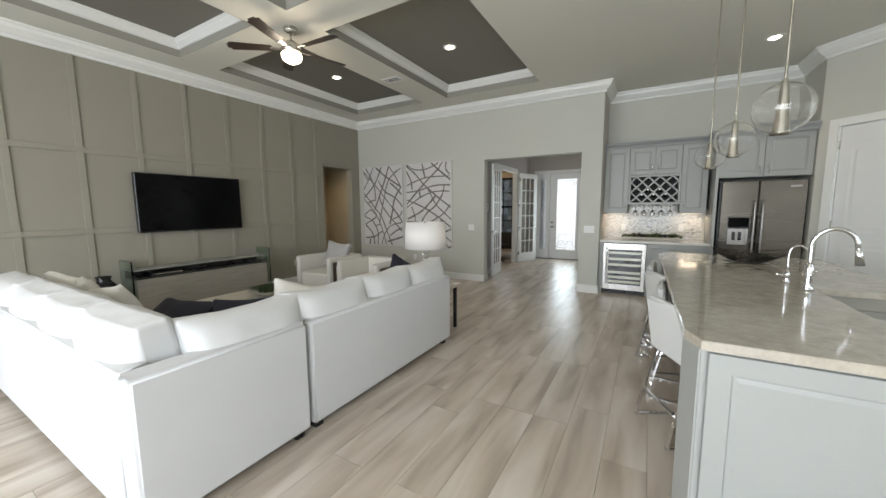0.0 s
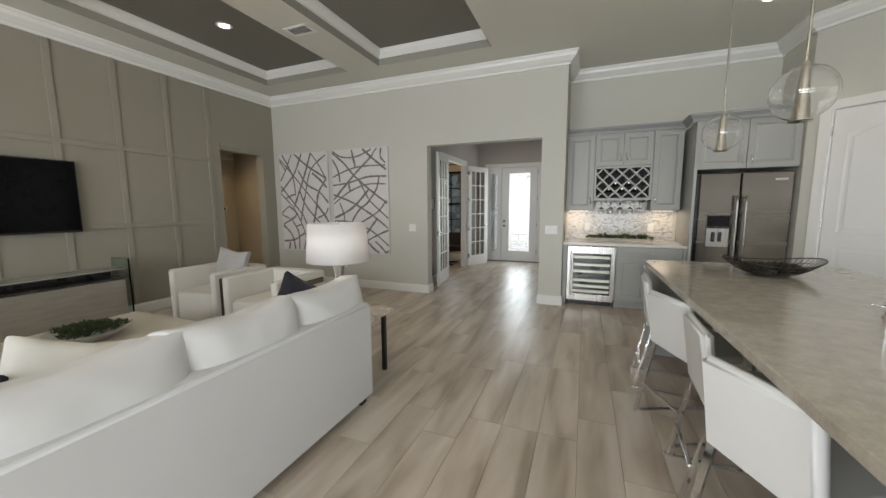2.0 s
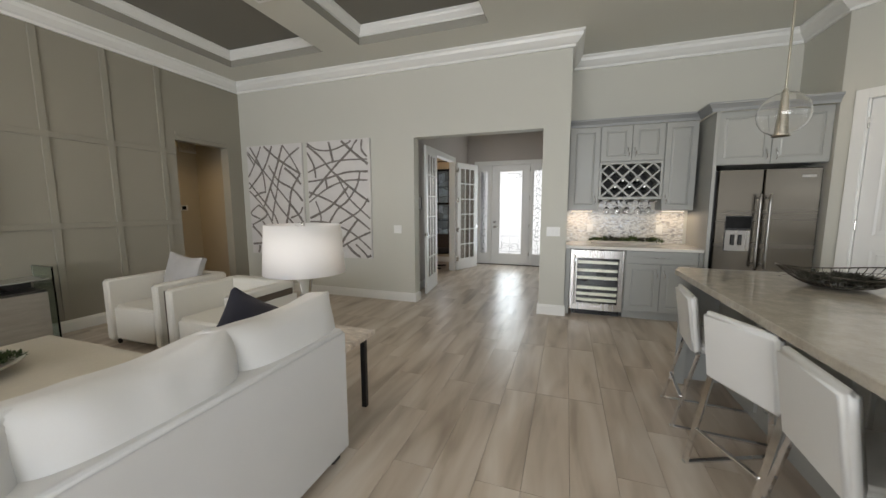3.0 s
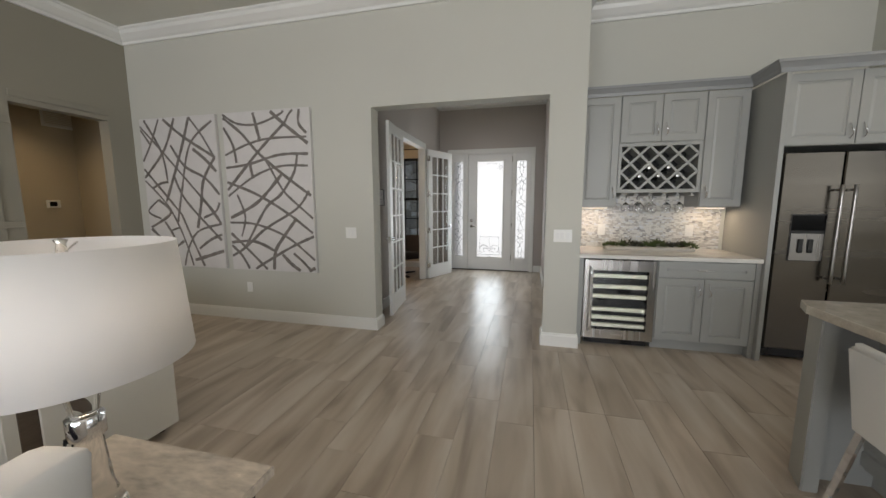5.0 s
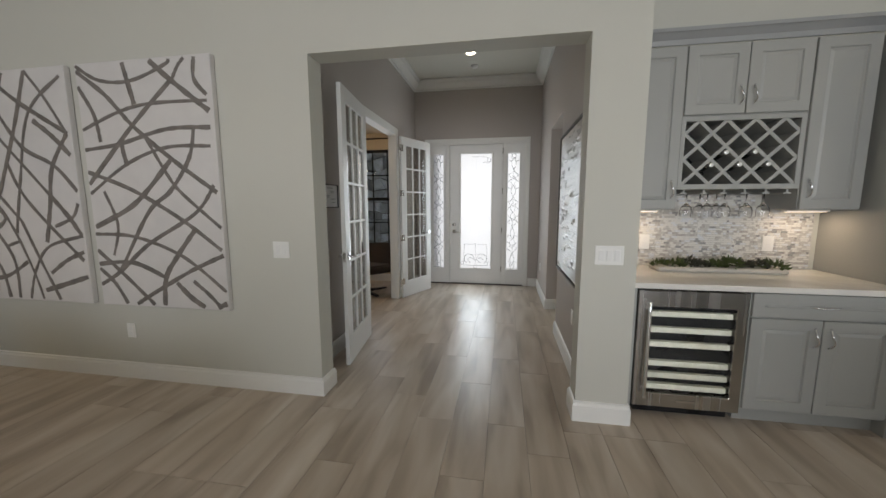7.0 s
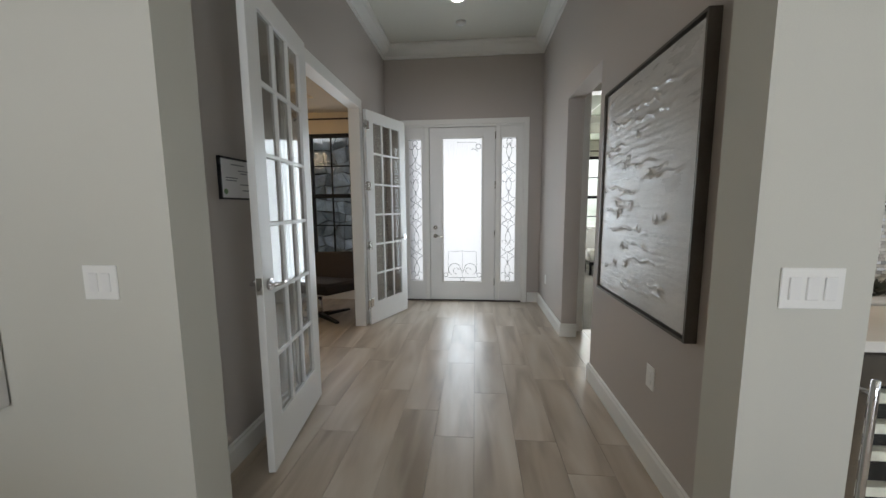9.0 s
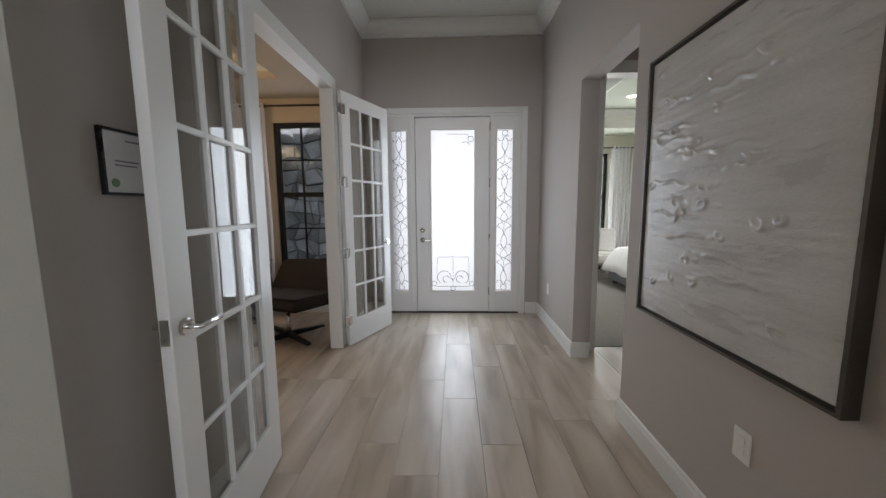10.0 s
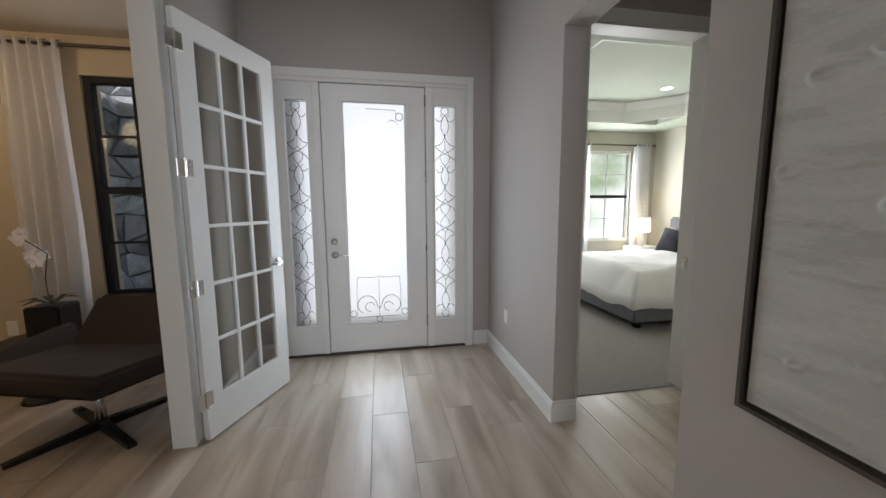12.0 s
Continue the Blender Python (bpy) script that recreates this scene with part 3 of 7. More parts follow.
# bottles lying in the rack, their foil ends outward
FOIL = mat("silver_foil", (0.7, 0.7, 0.68), 0.3, 0.8)
BOTTLE = mat("dark_bottle", (0.012, 0.014, 0.012), 0.1, vary=0.1)
first = thing("wine_bottle", "dark glass wine bottle with silver foil in the rack", "bottle", group="bottles in the wine rack")
bm = lathe_bm(bmesh.new(), [(0, 0), (0.036, 0.0), (0.037, 0.18), (0.03, 0.21), (0.015, 0.235), (0.014, 0.25)], 16)
part("body", bm, BOTTLE, first, smooth=True)
part("foil", lathe_bm(bmesh.new(), [(0.0155, 0.235), (0.0155, 0.298), (0.013, 0.30), (0, 0.30)], 14), FOIL, first, "silver foil cap", True)
spots = [(0.335, 1.663), (0.505, 1.663), (0.675, 1.663), (0.42, 1.745), (0.59, 1.745)]
first.matrix_basis = Matrix.Translation((spots[0][0], BY - 0.05, spots[0][1])) @ Matrix.Rotation(radians(90), 4, "X")
for x, z in spots[1:]:
    copy_thing(first, Matrix.Translation((x, BY - 0.05, z)) @ Matrix.Rotation(radians(90), 4, "X"))
# stemware rails and hanging glasses
st = thing("stemware_rack", "grey stemware rack under the wine rack", "glass rack")
for k in range(6):
    x = 0.19 + 0.126 * k
    part("rail", boxes((x - 0.006, x + 0.006, UY + 0.01, BY - 0.03, 1.478, 1.50), (x - 0.022, x + 0.022, UY + 0.01, BY - 0.03, 1.468, 1.478)), CAB_PAINT, st)
wg = tagged(part("wine_glass", lathe_bm(bmesh.new(), [(0.034, 0.0), (0.034, -0.002), (0.004, -0.006), (0.0035, -0.07), (0.012, -0.08), (0.034, -0.105), (0.04, -0.135), (0.036, -0.17), (0.034, -0.17), (0.038, -0.135), (0.032, -0.107), (0.0, -0.086)], 24), GLASS, smooth=True), "clear wine glass hanging upside down from the rack", "wine glass", "hanging wine glasses")
wg.matrix_basis = Matrix.Translation((0.253, UY + 0.10, 1.480))
for x, y in ((0.379, 0.08), (0.379, 0.18), (0.505, 0.11), (0.505, 0.21), (0.631, 0.09), (0.757, 0.12)):
    copy_thing(wg, Matrix.Translation((x, UY + y, 1.480)))

# mosaic splashback
TILE = mat("mosaic_glass", (0.62, 0.61, 0.58), 0.18, vary=0.1, scale=30)
nt = TILE.node_tree
geo = nt.nodes.new("ShaderNodeNewGeometry")
ramp = nt.nodes.new("ShaderNodeValToRGB")
ramp.color_ramp.interpolation = "CONSTANT"
e = ramp.color_ramp.elements
e[0].color, e[1].position, e[1].color = (0.72, 0.71, 0.67, 1), 0.45, (0.55, 0.54, 0.51, 1)
for pos, col in ((0.68, (0.47, 0.45, 0.42, 1)), (0.80, (0.70, 0.72, 0.74, 1)), (0.94, (0.33, 0.33, 0.33, 1))):
    x = e.new(pos)
    x.color = col
nt.links.new(geo.outputs["Random Per Island"], ramp.inputs[0])
nt.links.new(ramp.outputs[0], nt.nodes["Principled BSDF"].inputs["Base Color"])
rng = random.Random(4)
vs, fs = [], []
z = 0.912
row = 0
while z < 1.93:
    x = -0.246 - rng.random() * 0.03
    while x < 1.225:
        wdt = rng.choice((0.014, 0.022, 0.03, 0.042))
        a, b = max(x, -0.246), min(x + wdt - 0.002, 1.225)
        vis = (z < 1.36) or (0.165 < a and b < 0.845 and z < 1.52)
        if vis and b - a > 0.004:
            y0 = BY - 0.008 - rng.random() * 0.003
            i = len(vs)
            vs += [(a, y0, z), (b, y0, z), (b, y0, z + 0.0138), (a, y0, z + 0.0138), (a, BY, z), (b, BY, z), (b, BY, z + 0.0138), (a, BY, z + 0.0138)]
            fs += [(i, i + 1, i + 2, i + 3), (i, i + 4, i + 5, i + 1), (i + 3, i + 2, i + 6, i + 7), (i, i + 3, i + 7, i + 4), (i + 1, i + 5, i + 6, i + 2)]
        x += wdt
    z += 0.0158
bs = thing("backsplash", "mosaic splashback of small pale glass and stone strips", "backsplash", kind="structure")
me = bpy.data.meshes.new("mosaic_tiles")
me.from_pydata(vs, [], fs)
me.materials.append(TILE)
mo = new("mosaic_tiles", me)
mo.parent = bs
tagged(mo, "pale grey and taupe mosaic strips", kind="stuff")

# under-cabinet lights
for x0, x1 in ((-0.2, 0.09), (0.92, 1.18)):
    l = thing("cabinet_light", "slim warm light strip under the wall cabinet", "light", group="under-cabinet lights")
    part("housing", boxes((x0, x1, UY + 0.14, UY + 0.19, 1.345, 1.36)), TRIM, l)
    part("lens", boxes((x0 + 0.01, x1 - 0.01, UY + 0.15, UY + 0.18, 1.341, 1.345)), glow_mat("strip_lens", (1.0, 0.8, 0.58), 2.5), l, "glowing warm lens")
    area_lamp("strip_lamp", ((x0 + x1) / 2, UY + 0.165, 1.338), ((x0 + x1) / 2, UY + 0.166, 0), x1 - x0, 0.03, 1.0, (1.0, 0.78, 0.54))


def wall_plate(name, label, cat, m, w=0.075, h=0.118, gang=1, outlet=False, group=""):
    """A cover plate facing -y at its own origin, with its rockers or sockets."""
    p = thing(name, label, cat, m, group)
    part("plate", boxes((-w / 2, w / 2, -0.006, 0, -h / 2, h / 2), bevel=0.002), TRIM, p)
    for k in range(gang):
        x = (k - (gang - 1) / 2) * 0.046
        if outlet:
            for s in (-0.02, 0.02):
                part("socket", boxes((x - 0.016, x + 0.016, -0.009, -0.006, s - 0.014, s + 0.014), bevel=0.002), DOOR_WHITE, p)
        else:
            part("rocker", boxes((x - 0.016, x + 0.016, -0.010, -0.005, -0.033, 0.033), bevel=0.002), DOOR_WHITE, p)
    return p


for x in (0.07, 0.94):
    wall_plate("wall_outlet", "white double wall outlet on the mosaic splashback", "outlet", Matrix.Translation((x, BY - 0.012, 1.10)), outlet=True, group="kitchen outlets")

# planter with moss on the counter
pl = thing("planter", "long low stone tray filled with green succulents", "planter")
part("tray", boxes((0.07, 0.91, 7.42, 7.60, 0.908, 0.945), bevel=0.012), mat("stone_tray", (0.5, 0.47, 0.42), 0.6, vary=0.1), pl)


def clump(bm, cx, cy, cz, r, n, rng, flat=0.7):
    for _ in range(n):
        u, v = rng.random() * 2 * math.pi, math.acos(rng.uniform(0, 1))
        d = Vector((math.sin(v) * math.cos(u), math.sin(v) * math.sin(u), math.cos(v) * flat))
        p = Vector((cx, cy, cz)) + d * r * rng.uniform(0.55, 1.0)
        s = r * rng.uniform(0.18, 0.34)
        side = d.cross(Vector((rng.random() - 0.5, rng.random() - 0.5, rng.random() - 0.5))).normalized() * s * 0.5
        tip = p + (d + Vector((rng.uniform(-0.5, 0.5), rng.uniform(-0.5, 0.5), 0.3))).normalized() * s * 1.6
        a, b, c, m = bm.verts.new(p - side), bm.verts.new(p + side), bm.verts.new(tip), bm.verts.new((p + tip) / 2 + d * s * 0.35)
        bm.faces.new((a, b, m))
        bm.faces.new((b, c, m))
        bm.faces.new((c, a, m))
    return bm


SUCC = [mat("succulent_green", (0.06, 0.085, 0.022), 0.6, vary=0.3, scale=25), mat("succulent_dark", (0.035, 0.035, 0.022), 0.6, vary=0.3, scale=25)]
for k in range(9):
    bm = clump(bmesh.new(), 0.125 + 0.092 * k, 7.51, 0.94, 0.062 + 0.012 * (k % 3), 90, rng)
    part("succulent", bm, SUCC[1 if k in (2, 3, 6, 7) else 0], pl, "bushy green succulent")

# refrigerator in its tall enclosure
en = thing("fridge_cabinet", "tall grey painted enclosure with two doors above the refrigerator", "cabinet")
part("side_panel", boxes((1.264, 1.30, 6.99, BY, 0, 2.44), bevel=0.002), CAB_PAINT, en)
part("body", boxes((1.30, 2.296, 7.06, BY, 1.865, 2.44)), CAB_PAINT, en)
cab_door(en, 1.305, 1.795, 1.87, 2.435, 7.06, (1.755, 1.97))
cab_door(en, 1.801, 2.291, 1.87, 2.435, 7.06, (1.842, 1.97))
DARK_STEEL = mat("dark_brushed_steel", (0.14, 0.126, 0.108), 0.24, 1.0, vary=0.015, scale=1, fine=90, stretch=(0.3, 8, 8))
fg = thing("refrigerator", "stainless steel two-door refrigerator with water dispenser", "refrigerator")
part("body", boxes((1.345, 2.275, 7.14, BY - 0.02, 0.02, 1.81), (1.40, 2.2, 7.2, BY - 0.02, 0.0, 0.03)), BLACK, fg, "dark refrigerator cabinet")
ld = part("door", boxes((1.36, 1.772, 7.07, 7.14, 0.10, 1.815), bevel=0.008), DARK_STEEL, fg, "brushed steel freezer door")
rd = part("door", boxes((1.784, 2.275, 7.07, 7.14, 0.10, 1.815), bevel=0.008), DARK_STEEL, fg, "brushed steel refrigerator door")
for d, x in ((ld, 1.735), (rd, 1.822)):
    bm = tube_bm(bmesh.new(), [(x, 7.0, 0.72 + 0.82 * k / 8) for k in range(9)], 0.013, 12)
    for z in (0.76, 1.50):
        tube_bm(bm, [(x, 7.0, z), (x, 7.072, z)], 0.01)
    part("handle", bm, STEEL, d, "round steel bar handle", True)
dp = part("dispenser", boxes((1.455, 1.70, 7.062, 7.072, 0.90, 1.30)), BLACK, ld, "black ice and water dispenser panel")
part("display", boxes((1.462, 1.693, 7.058, 7.062, 1.16, 1.29)), SCREEN, fg, "dark dispenser display")
part("dispenser_bay", boxes((1.462, 1.693, 7.056, 7.062, 0.905, 1.135)), STEEL, fg, "bright steel dispenser bay")
for x in (1.53, 1.60):
    part("dispenser_paddle", boxes((x - 0.02, x + 0.02, 7.046, 7.056, 0.97, 1.09), bevel=0.006), BLACK, fg, "dark dispenser paddle")
part("badge", boxes((2.10, 2.22, 7.066, 7.071, 1.715, 1.74)), STEEL, fg, "plain bright badge")
part("grille", boxes((1.36, 2.275, 7.10, 7.14, 0.02, 0.09)), BLACK, fg, "black toe grille")

# pantry door, slightly proud of the slanting wall
def arch_door(parent):
    w, h, t = 0.76, 2.42, 0.035
    bm = boxes((-w / 2, w / 2, 0.0, t, 0.01, h))
    d = part("leaf", bm, DOOR_WHITE, parent)
    for z0, z1, arch in ((0.2, 0.98, 0.0), (1.12, 2.26, 0.10)):
        n = 14
        outer = [(-0.27, z0), (0.27, z0)] + [(0.27 - 0.54 * k / n, z1 - arch + arch * math.sin(math.pi * k / n)) for k in range(n + 1)]
        cx, cz = 0, (z0 + z1) / 2
        for name, s, y0, y1 in (("panel_moulding", 1.0, -0.006, 0.0), ("panel_field", 0.86, -0.009, 0.0)):
            bm = bmesh.new()
            pts = [(cx + (x - cx) * (1 if s == 1.0 else 0.84), cz + (zz - cz) * (1 if s == 1.0 else 1 - 0.09 / (z1 - z0))) for x, zz in outer]
            f0 = [bm.verts.new((x, y0, zz)) for x, zz in pts]
            inner = [bm.verts.new((cx + (x - cx) * 0.93, y0 + 0.004 if s == 1.0 else y0 - 0.003, cz + (zz - cz) * 0.965)) for x, zz in pts]
            b0 = [bm.verts.new((x, y1, zz)) for x, zz in pts]
            m = len(pts)
            for i in range(m):
                bm.faces.new((f0[i], f0[(i + 1) % m], inner[(i + 1) % m], inner[i]))
                bm.faces.new((b0[i], b0[(i + 1) % m], f0[(i + 1) % m], f0[i]))
            bm.faces.new(inner)
            bmesh.ops.recalc_face_normals(bm, faces=bm.faces)
            part(name, bm, DOOR_WHITE, d)
    return d


pd = thing("pantry_door", "closed white panel door with an arched upper panel", "door", dg @ Matrix.Translation((0.595, 0.012, 0)), kind="structure")
lf = arch_door(pd)
part("casing", boxes((-0.49, -0.40, -0.032, -0.012, 0, 2.52), (0.40, 0.49, -0.032, -0.012, 0, 2.52), (-0.40, 0.40, -0.031, -0.012, 2.43, 2.52), (-0.405, -0.385, -0.013, 0.10, 0, 2.43), (0.385, 0.405, -0.013, 0.10, 0, 2.43), (-0.385, 0.385, -0.013, 0.10, 2.425, 2.445), bevel=0.002), TRIM, pd, "white door casing")
for z in (0.25, 1.22, 2.2):
    part("hinge", rod_bm(bmesh.new(), (-0.385, -0.012, z - 0.05), (-0.385, -0.012, z + 0.05), 0.008), NICKEL, pd, "satin nickel hinge")

# ---- island ----
IX0, IX1, IY0, IY1 = 0.57, 1.98, 2.24, 5.53
isl = thing("kitchen_island", "grey-blue painted island with panelled ends", "kitchen island")
part("body", boxes((0.92, 1.92, IY0 + 0.07, IY1 - 0.07, 0.09, 0.87), (0.96, 1.86, IY0 + 0.07, IY1 - 0.07, 0, 0.09)), CAB_PAINT, isl)
for y, turn, nm in ((IY0 + 0.03, 0, "end_panel"), (IY1 - 0.03, 180, "end_panel")):
    s = 1 if turn == 0 else -1
    part(nm, boxes((0.675, 1.93, y, y + s * 0.04, 0, 0.87)), CAB_PAINT, isl)
    for cx, wd in ((1.29, 1.22),):
        bm = shaker_bm(wd, 0.77, 0.075, 0.022)
        facing(bm, turn, (cx, y, 0.09))
        part("framed_panel", bm, CAB_PAINT, isl)
    post = bmesh.new()
    plan = [(0.600, y + s * 0.15), (0.648, y - s * 0.012), (0.675, y - s * 0.012), (0.675, y + s * 0.15)]
    lo, hi = ([post.verts.new((px, py, z)) for px, py in plan] for z in (0, 0.87))
    post.faces.new(lo)
    post.faces.new(hi)
    for i in range(4):
        post.faces.new((lo[i], lo[(i + 1) % 4], hi[(i + 1) % 4], hi[i]))
    bmesh.ops.recalc_face_normals(post, faces=post.faces)
    bmesh.ops.bevel(post, geom=[e for e in post.edges if abs(e.verts[0].co.z - e.verts[1].co.z) > 0.5], offset=0.006, segments=2, affect="EDGES")
    part("corner_post", post, CAB_PAINT, isl)
# framed faces under the overhang
for k in range(4):
    bm = shaker_bm(0.78, 0.74, 0.07, 0.02)
    facing(bm, -90, (0.92, IY0 + 0.5 + 0.825 * k, 0.11))
    part("framed_panel", bm, CAB_PAINT, isl)
SX0, SX1, SY0, SY1 = 1.405, 1.865, 2.96, 3.72    # sink cut-out


def island_top():
    """One slab with clipped corners on the seating side and a hole for the sink, its upper edge eased."""
    bm = bmesh.new()
    outer = [(IX0 + 0.03, IY0 + 0.12), (IX0 + 0.08, IY0), (IX1, IY0), (IX1, IY1), (IX0 + 0.05, IY1), (IX0, IY1 - 0.12)]
    hole = [(SX0, SY0), (SX1, SY0), (SX1, SY1), (SX0, SY1)]
    e, cx, cy = 0.004, (IX0 + IX1) / 2, (IY0 + IY1) / 2
    low = [bm.verts.new((x, y, 0.872)) for x, y in outer]
    mid = [bm.verts.new((x, y, 0.912 - e)) for x, y in outer]
    high = [bm.verts.new((x + math.copysign(e, cx - x), y + math.copysign(e, cy - y), 0.912)) for x, y in outer]
    h0 = [bm.verts.new((x, y, 0.872)) for x, y in hole]
    h1 = [bm.verts.new((x, y, 0.912)) for x, y in hole]
    for ring, nxt in ((low, mid), (mid, high)):
        for i in range(6):
            bm.faces.new((ring[i], ring[(i + 1) % 6], nxt[(i + 1) % 6], nxt[i]))
    for i in range(4):
        bm.faces.new((h1[i], h1[(i + 1) % 4], h0[(i + 1) % 4], h0[i]))
    for o, h in ((high, h1), (low, h0)):
        for q in ((o[0], o[1], o[2], h[1], h[0]), (o[2], o[3], h[2], h[1]), (o[3], o[4], o[5], h[3], h[2]), (o[5], o[0], h[0], h[3])):
            bm.faces.new(q)
    bmesh.ops.recalc_face_normals(bm, faces=bm.faces)
    return bm


top = island_top()
tagged(part("island_countertop", top, STONE), "glossy beige quartz top with a pale veined grain", "countertop")
sk = thing("kitchen_sink", "undermount double stainless steel sink", "sink")
for y0, y1 in ((SY0, 3.33), (3.35, SY1)):
    bm = boxes((SX0 - 0.008, SX1 + 0.008, y0, y1, 0.66, 0.872))
    bmesh.ops.delete(bm, geom=[f for f in bm.faces if f.normal.z > 0.9], context="FACES")
    ob = part("basin", bm, STEEL, sk)
    so = ob.modifiers.new("wall", "SOLIDIFY")
    so.thickness = 0.003
    part("drain", lathe_bm(bmesh.new(), [(0, 0.006), (0.03, 0.006), (0.042, 0.002), (0.042, 0)], 20, (1.635, (y0 + y1) / 2, 0.664)), CHROME, sk, "chrome drain")
fc = thing("kitchen_faucet", "tall polished chrome gooseneck faucet with a pull-down spray", "faucet")
part("body", lathe_bm(bmesh.new(), [(0, 0), (0.032, 0), (0.032, 0.012), (0.022, 0.03), (0.026, 0.07), (0.026, 0.13), (0.016, 0.17), (0.0, 0.175)], 24, (1.355, 3.64, 0.912)), CHROME, fc, smooth=True)
pts = [(1.355, 3.64, 1.05 + 0.05 * k) for k in range(4)] + [(1.355 + 0.10 * (1 - math.cos(math.pi * k / 12)), 3.64 - 0.02 * k / 12, 1.20 + 0.11 * math.sin(math.pi * k / 12)) for k in range(1, 12)] + [(1.555, 3.62, 1.18)]
part("spout", tube_bm(bmesh.new(), pts, 0.0135, 14), CHROME, fc, smooth=True)
part("spray_head", rod_bm(bmesh.new(), (1.555, 3.62, 1.19), (1.57, 3.62, 1.09), 0.015, 16, 0.022), CHROME, fc, smooth=True)
part("lever", tube_bm(bmesh.new(), [(1.355, 3.64, 1.0), (1.355, 3.57, 1.02), (1.35, 3.52, 1.05)], 0.007, 10), CHROME, fc, smooth=True)
f2 = thing("filter_faucet", "small chrome filtered water tap", "faucet")
part("body", lathe_bm(bmesh.new(), [(0, 0), (0.02, 0), (0.02, 0.01), (0.012, 0.02), (0.014, 0.05), (0.02, 0.06), (0.014, 0.075), (0.006, 0.09), (0, 0.09)], 20, (1.31, 3.86, 0.912)), CHROME, f2, smooth=True)
pts = [(1.31, 3.86, 0.99 + 0.04 * k) for k in range(4)] + [(1.31 + 0.05 * (1 - math.cos(math.pi * k / 8)), 3.86, 1.12 + 0.06 * math.sin(math.pi * k / 8)) for k in range(1, 8)]
part("spout", tube_bm(bmesh.new(), pts, 0.006, 10), CHROME, f2, smooth=True)
part("lever", tube_bm(bmesh.new(), [(1.29, 3.86, 0.965), (1.25, 3.86, 0.975)], 0.005, 8), CHROME, f2, smooth=True)

# oval wire bowl with moss
wb = thing("decor_bowl", "dark wire bowl filled with dark green moss balls", "bowl")
BRONZE = mat("bronze_wire", (0.06, 0.05, 0.04), 0.35, 0.8, vary=0.1)
bc = Vector((1.31, 4.97, 0.912))
for k in range(44):
    a = 2 * math.pi * k / 44
    pts = [bc + Vector((math.cos(a) * (0.09 + 0.19 * u) * 1.05, math.sin(a) * (0.09 + 0.19 * u) * 0.85, 0.008 + (0.10 + 0.022 * math.cos(2 * a)) * u ** 1.8)) for u in [i / 6 for i in range(7)]]
    part("rib", tube_bm(bmesh.new(), pts, 0.0022, 5), BRONZE, wb, smooth=True)
for u in (0.0, 0.3, 0.55, 0.8, 1.0):
    pts = [bc + Vector((math.cos(a) * (0.09 + 0.19 * u) * 1.05, math.sin(a) * (0.09 + 0.19 * u) * 0.85, 0.008 + (0.10 + 0.022 * math.cos(2 * a)) * u ** 1.8)) for a in [2 * math.pi * k / 40 for k in range(41)]]
    part("rim", tube_bm(bmesh.new(), pts, 0.004 if u == 1 else 0.002, 6), BRONZE, wb, smooth=True)
part("liner", lathe_bm(bmesh.new(), [(0, 0.006), (0.10, 0.008), (0.15, 0.024), (0.17, 0.036), (0.166, 0.04), (0.14, 0.028), (0, 0.016)], 32, bc), mat("smoked_glass", (0.03, 0.03, 0.025), 0.15, vary=0.1), wb, "smoky dark liner", True)
bm = bmesh.new()
for k in range(10):
    clump(bm, bc.x + rng.uniform(-0.14, 0.14), bc.y + rng.uniform(-0.1, 0.1), bc.z + 0.035, 0.06, 90, rng)
part("moss", bm, SUCC[1], wb, "dark green moss")

# pendants over the island
ROD = mat("pendant_nickel", (0.55, 0.52, 0.46), 0.22, 1.0)
pn = thing("pendant_lamp", "clear glass globe pendant on a satin nickel rod", "pendant lamp", group="island pendants")
part("canopy", lathe_bm(bmesh.new(), [(0, 0), (0.065, 0), (0.065, -0.012), (0.05, -0.025), (0.012, -0.03), (0, -0.03)], 28, (0, 0, CEIL)), ROD, pn, smooth=True)
part("rod", rod_bm(bmesh.new(), (0, 0, 2.08), (0, 0, CEIL - 0.02), 0.0065), ROD, pn, smooth=True)
part("socket", lathe_bm(bmesh.new(), [(0, 0.0), (0.045, 0.0), (0.045, 0.008), (0.034, 0.012), (0.016, 0.26), (0.01, 0.275), (0, 0.275)], 28, (0, 0, 1.82)), ROD, pn, "tapered satin nickel socket", True)
bm = bmesh.new()
bmesh.ops.create_uvsphere(bm, u_segments=36, v_segments=20, radius=0.126, matrix=Matrix.Translation((0, 0, 1.95)))
gl = part("globe", bm, GLASS, pn, "clear blown glass globe", True)
gl.visible_shadow = False
so = gl.modifiers.new("wall", "SOLIDIFY")
so.thickness = 0.002
pn.matrix_basis = Matrix.Translation((1.005, 3.01, 0))
for x, y in ((0.965, 3.95), (0.938, 4.93)):
    copy_thing(pn, Matrix.Translation((x, y, 0)))

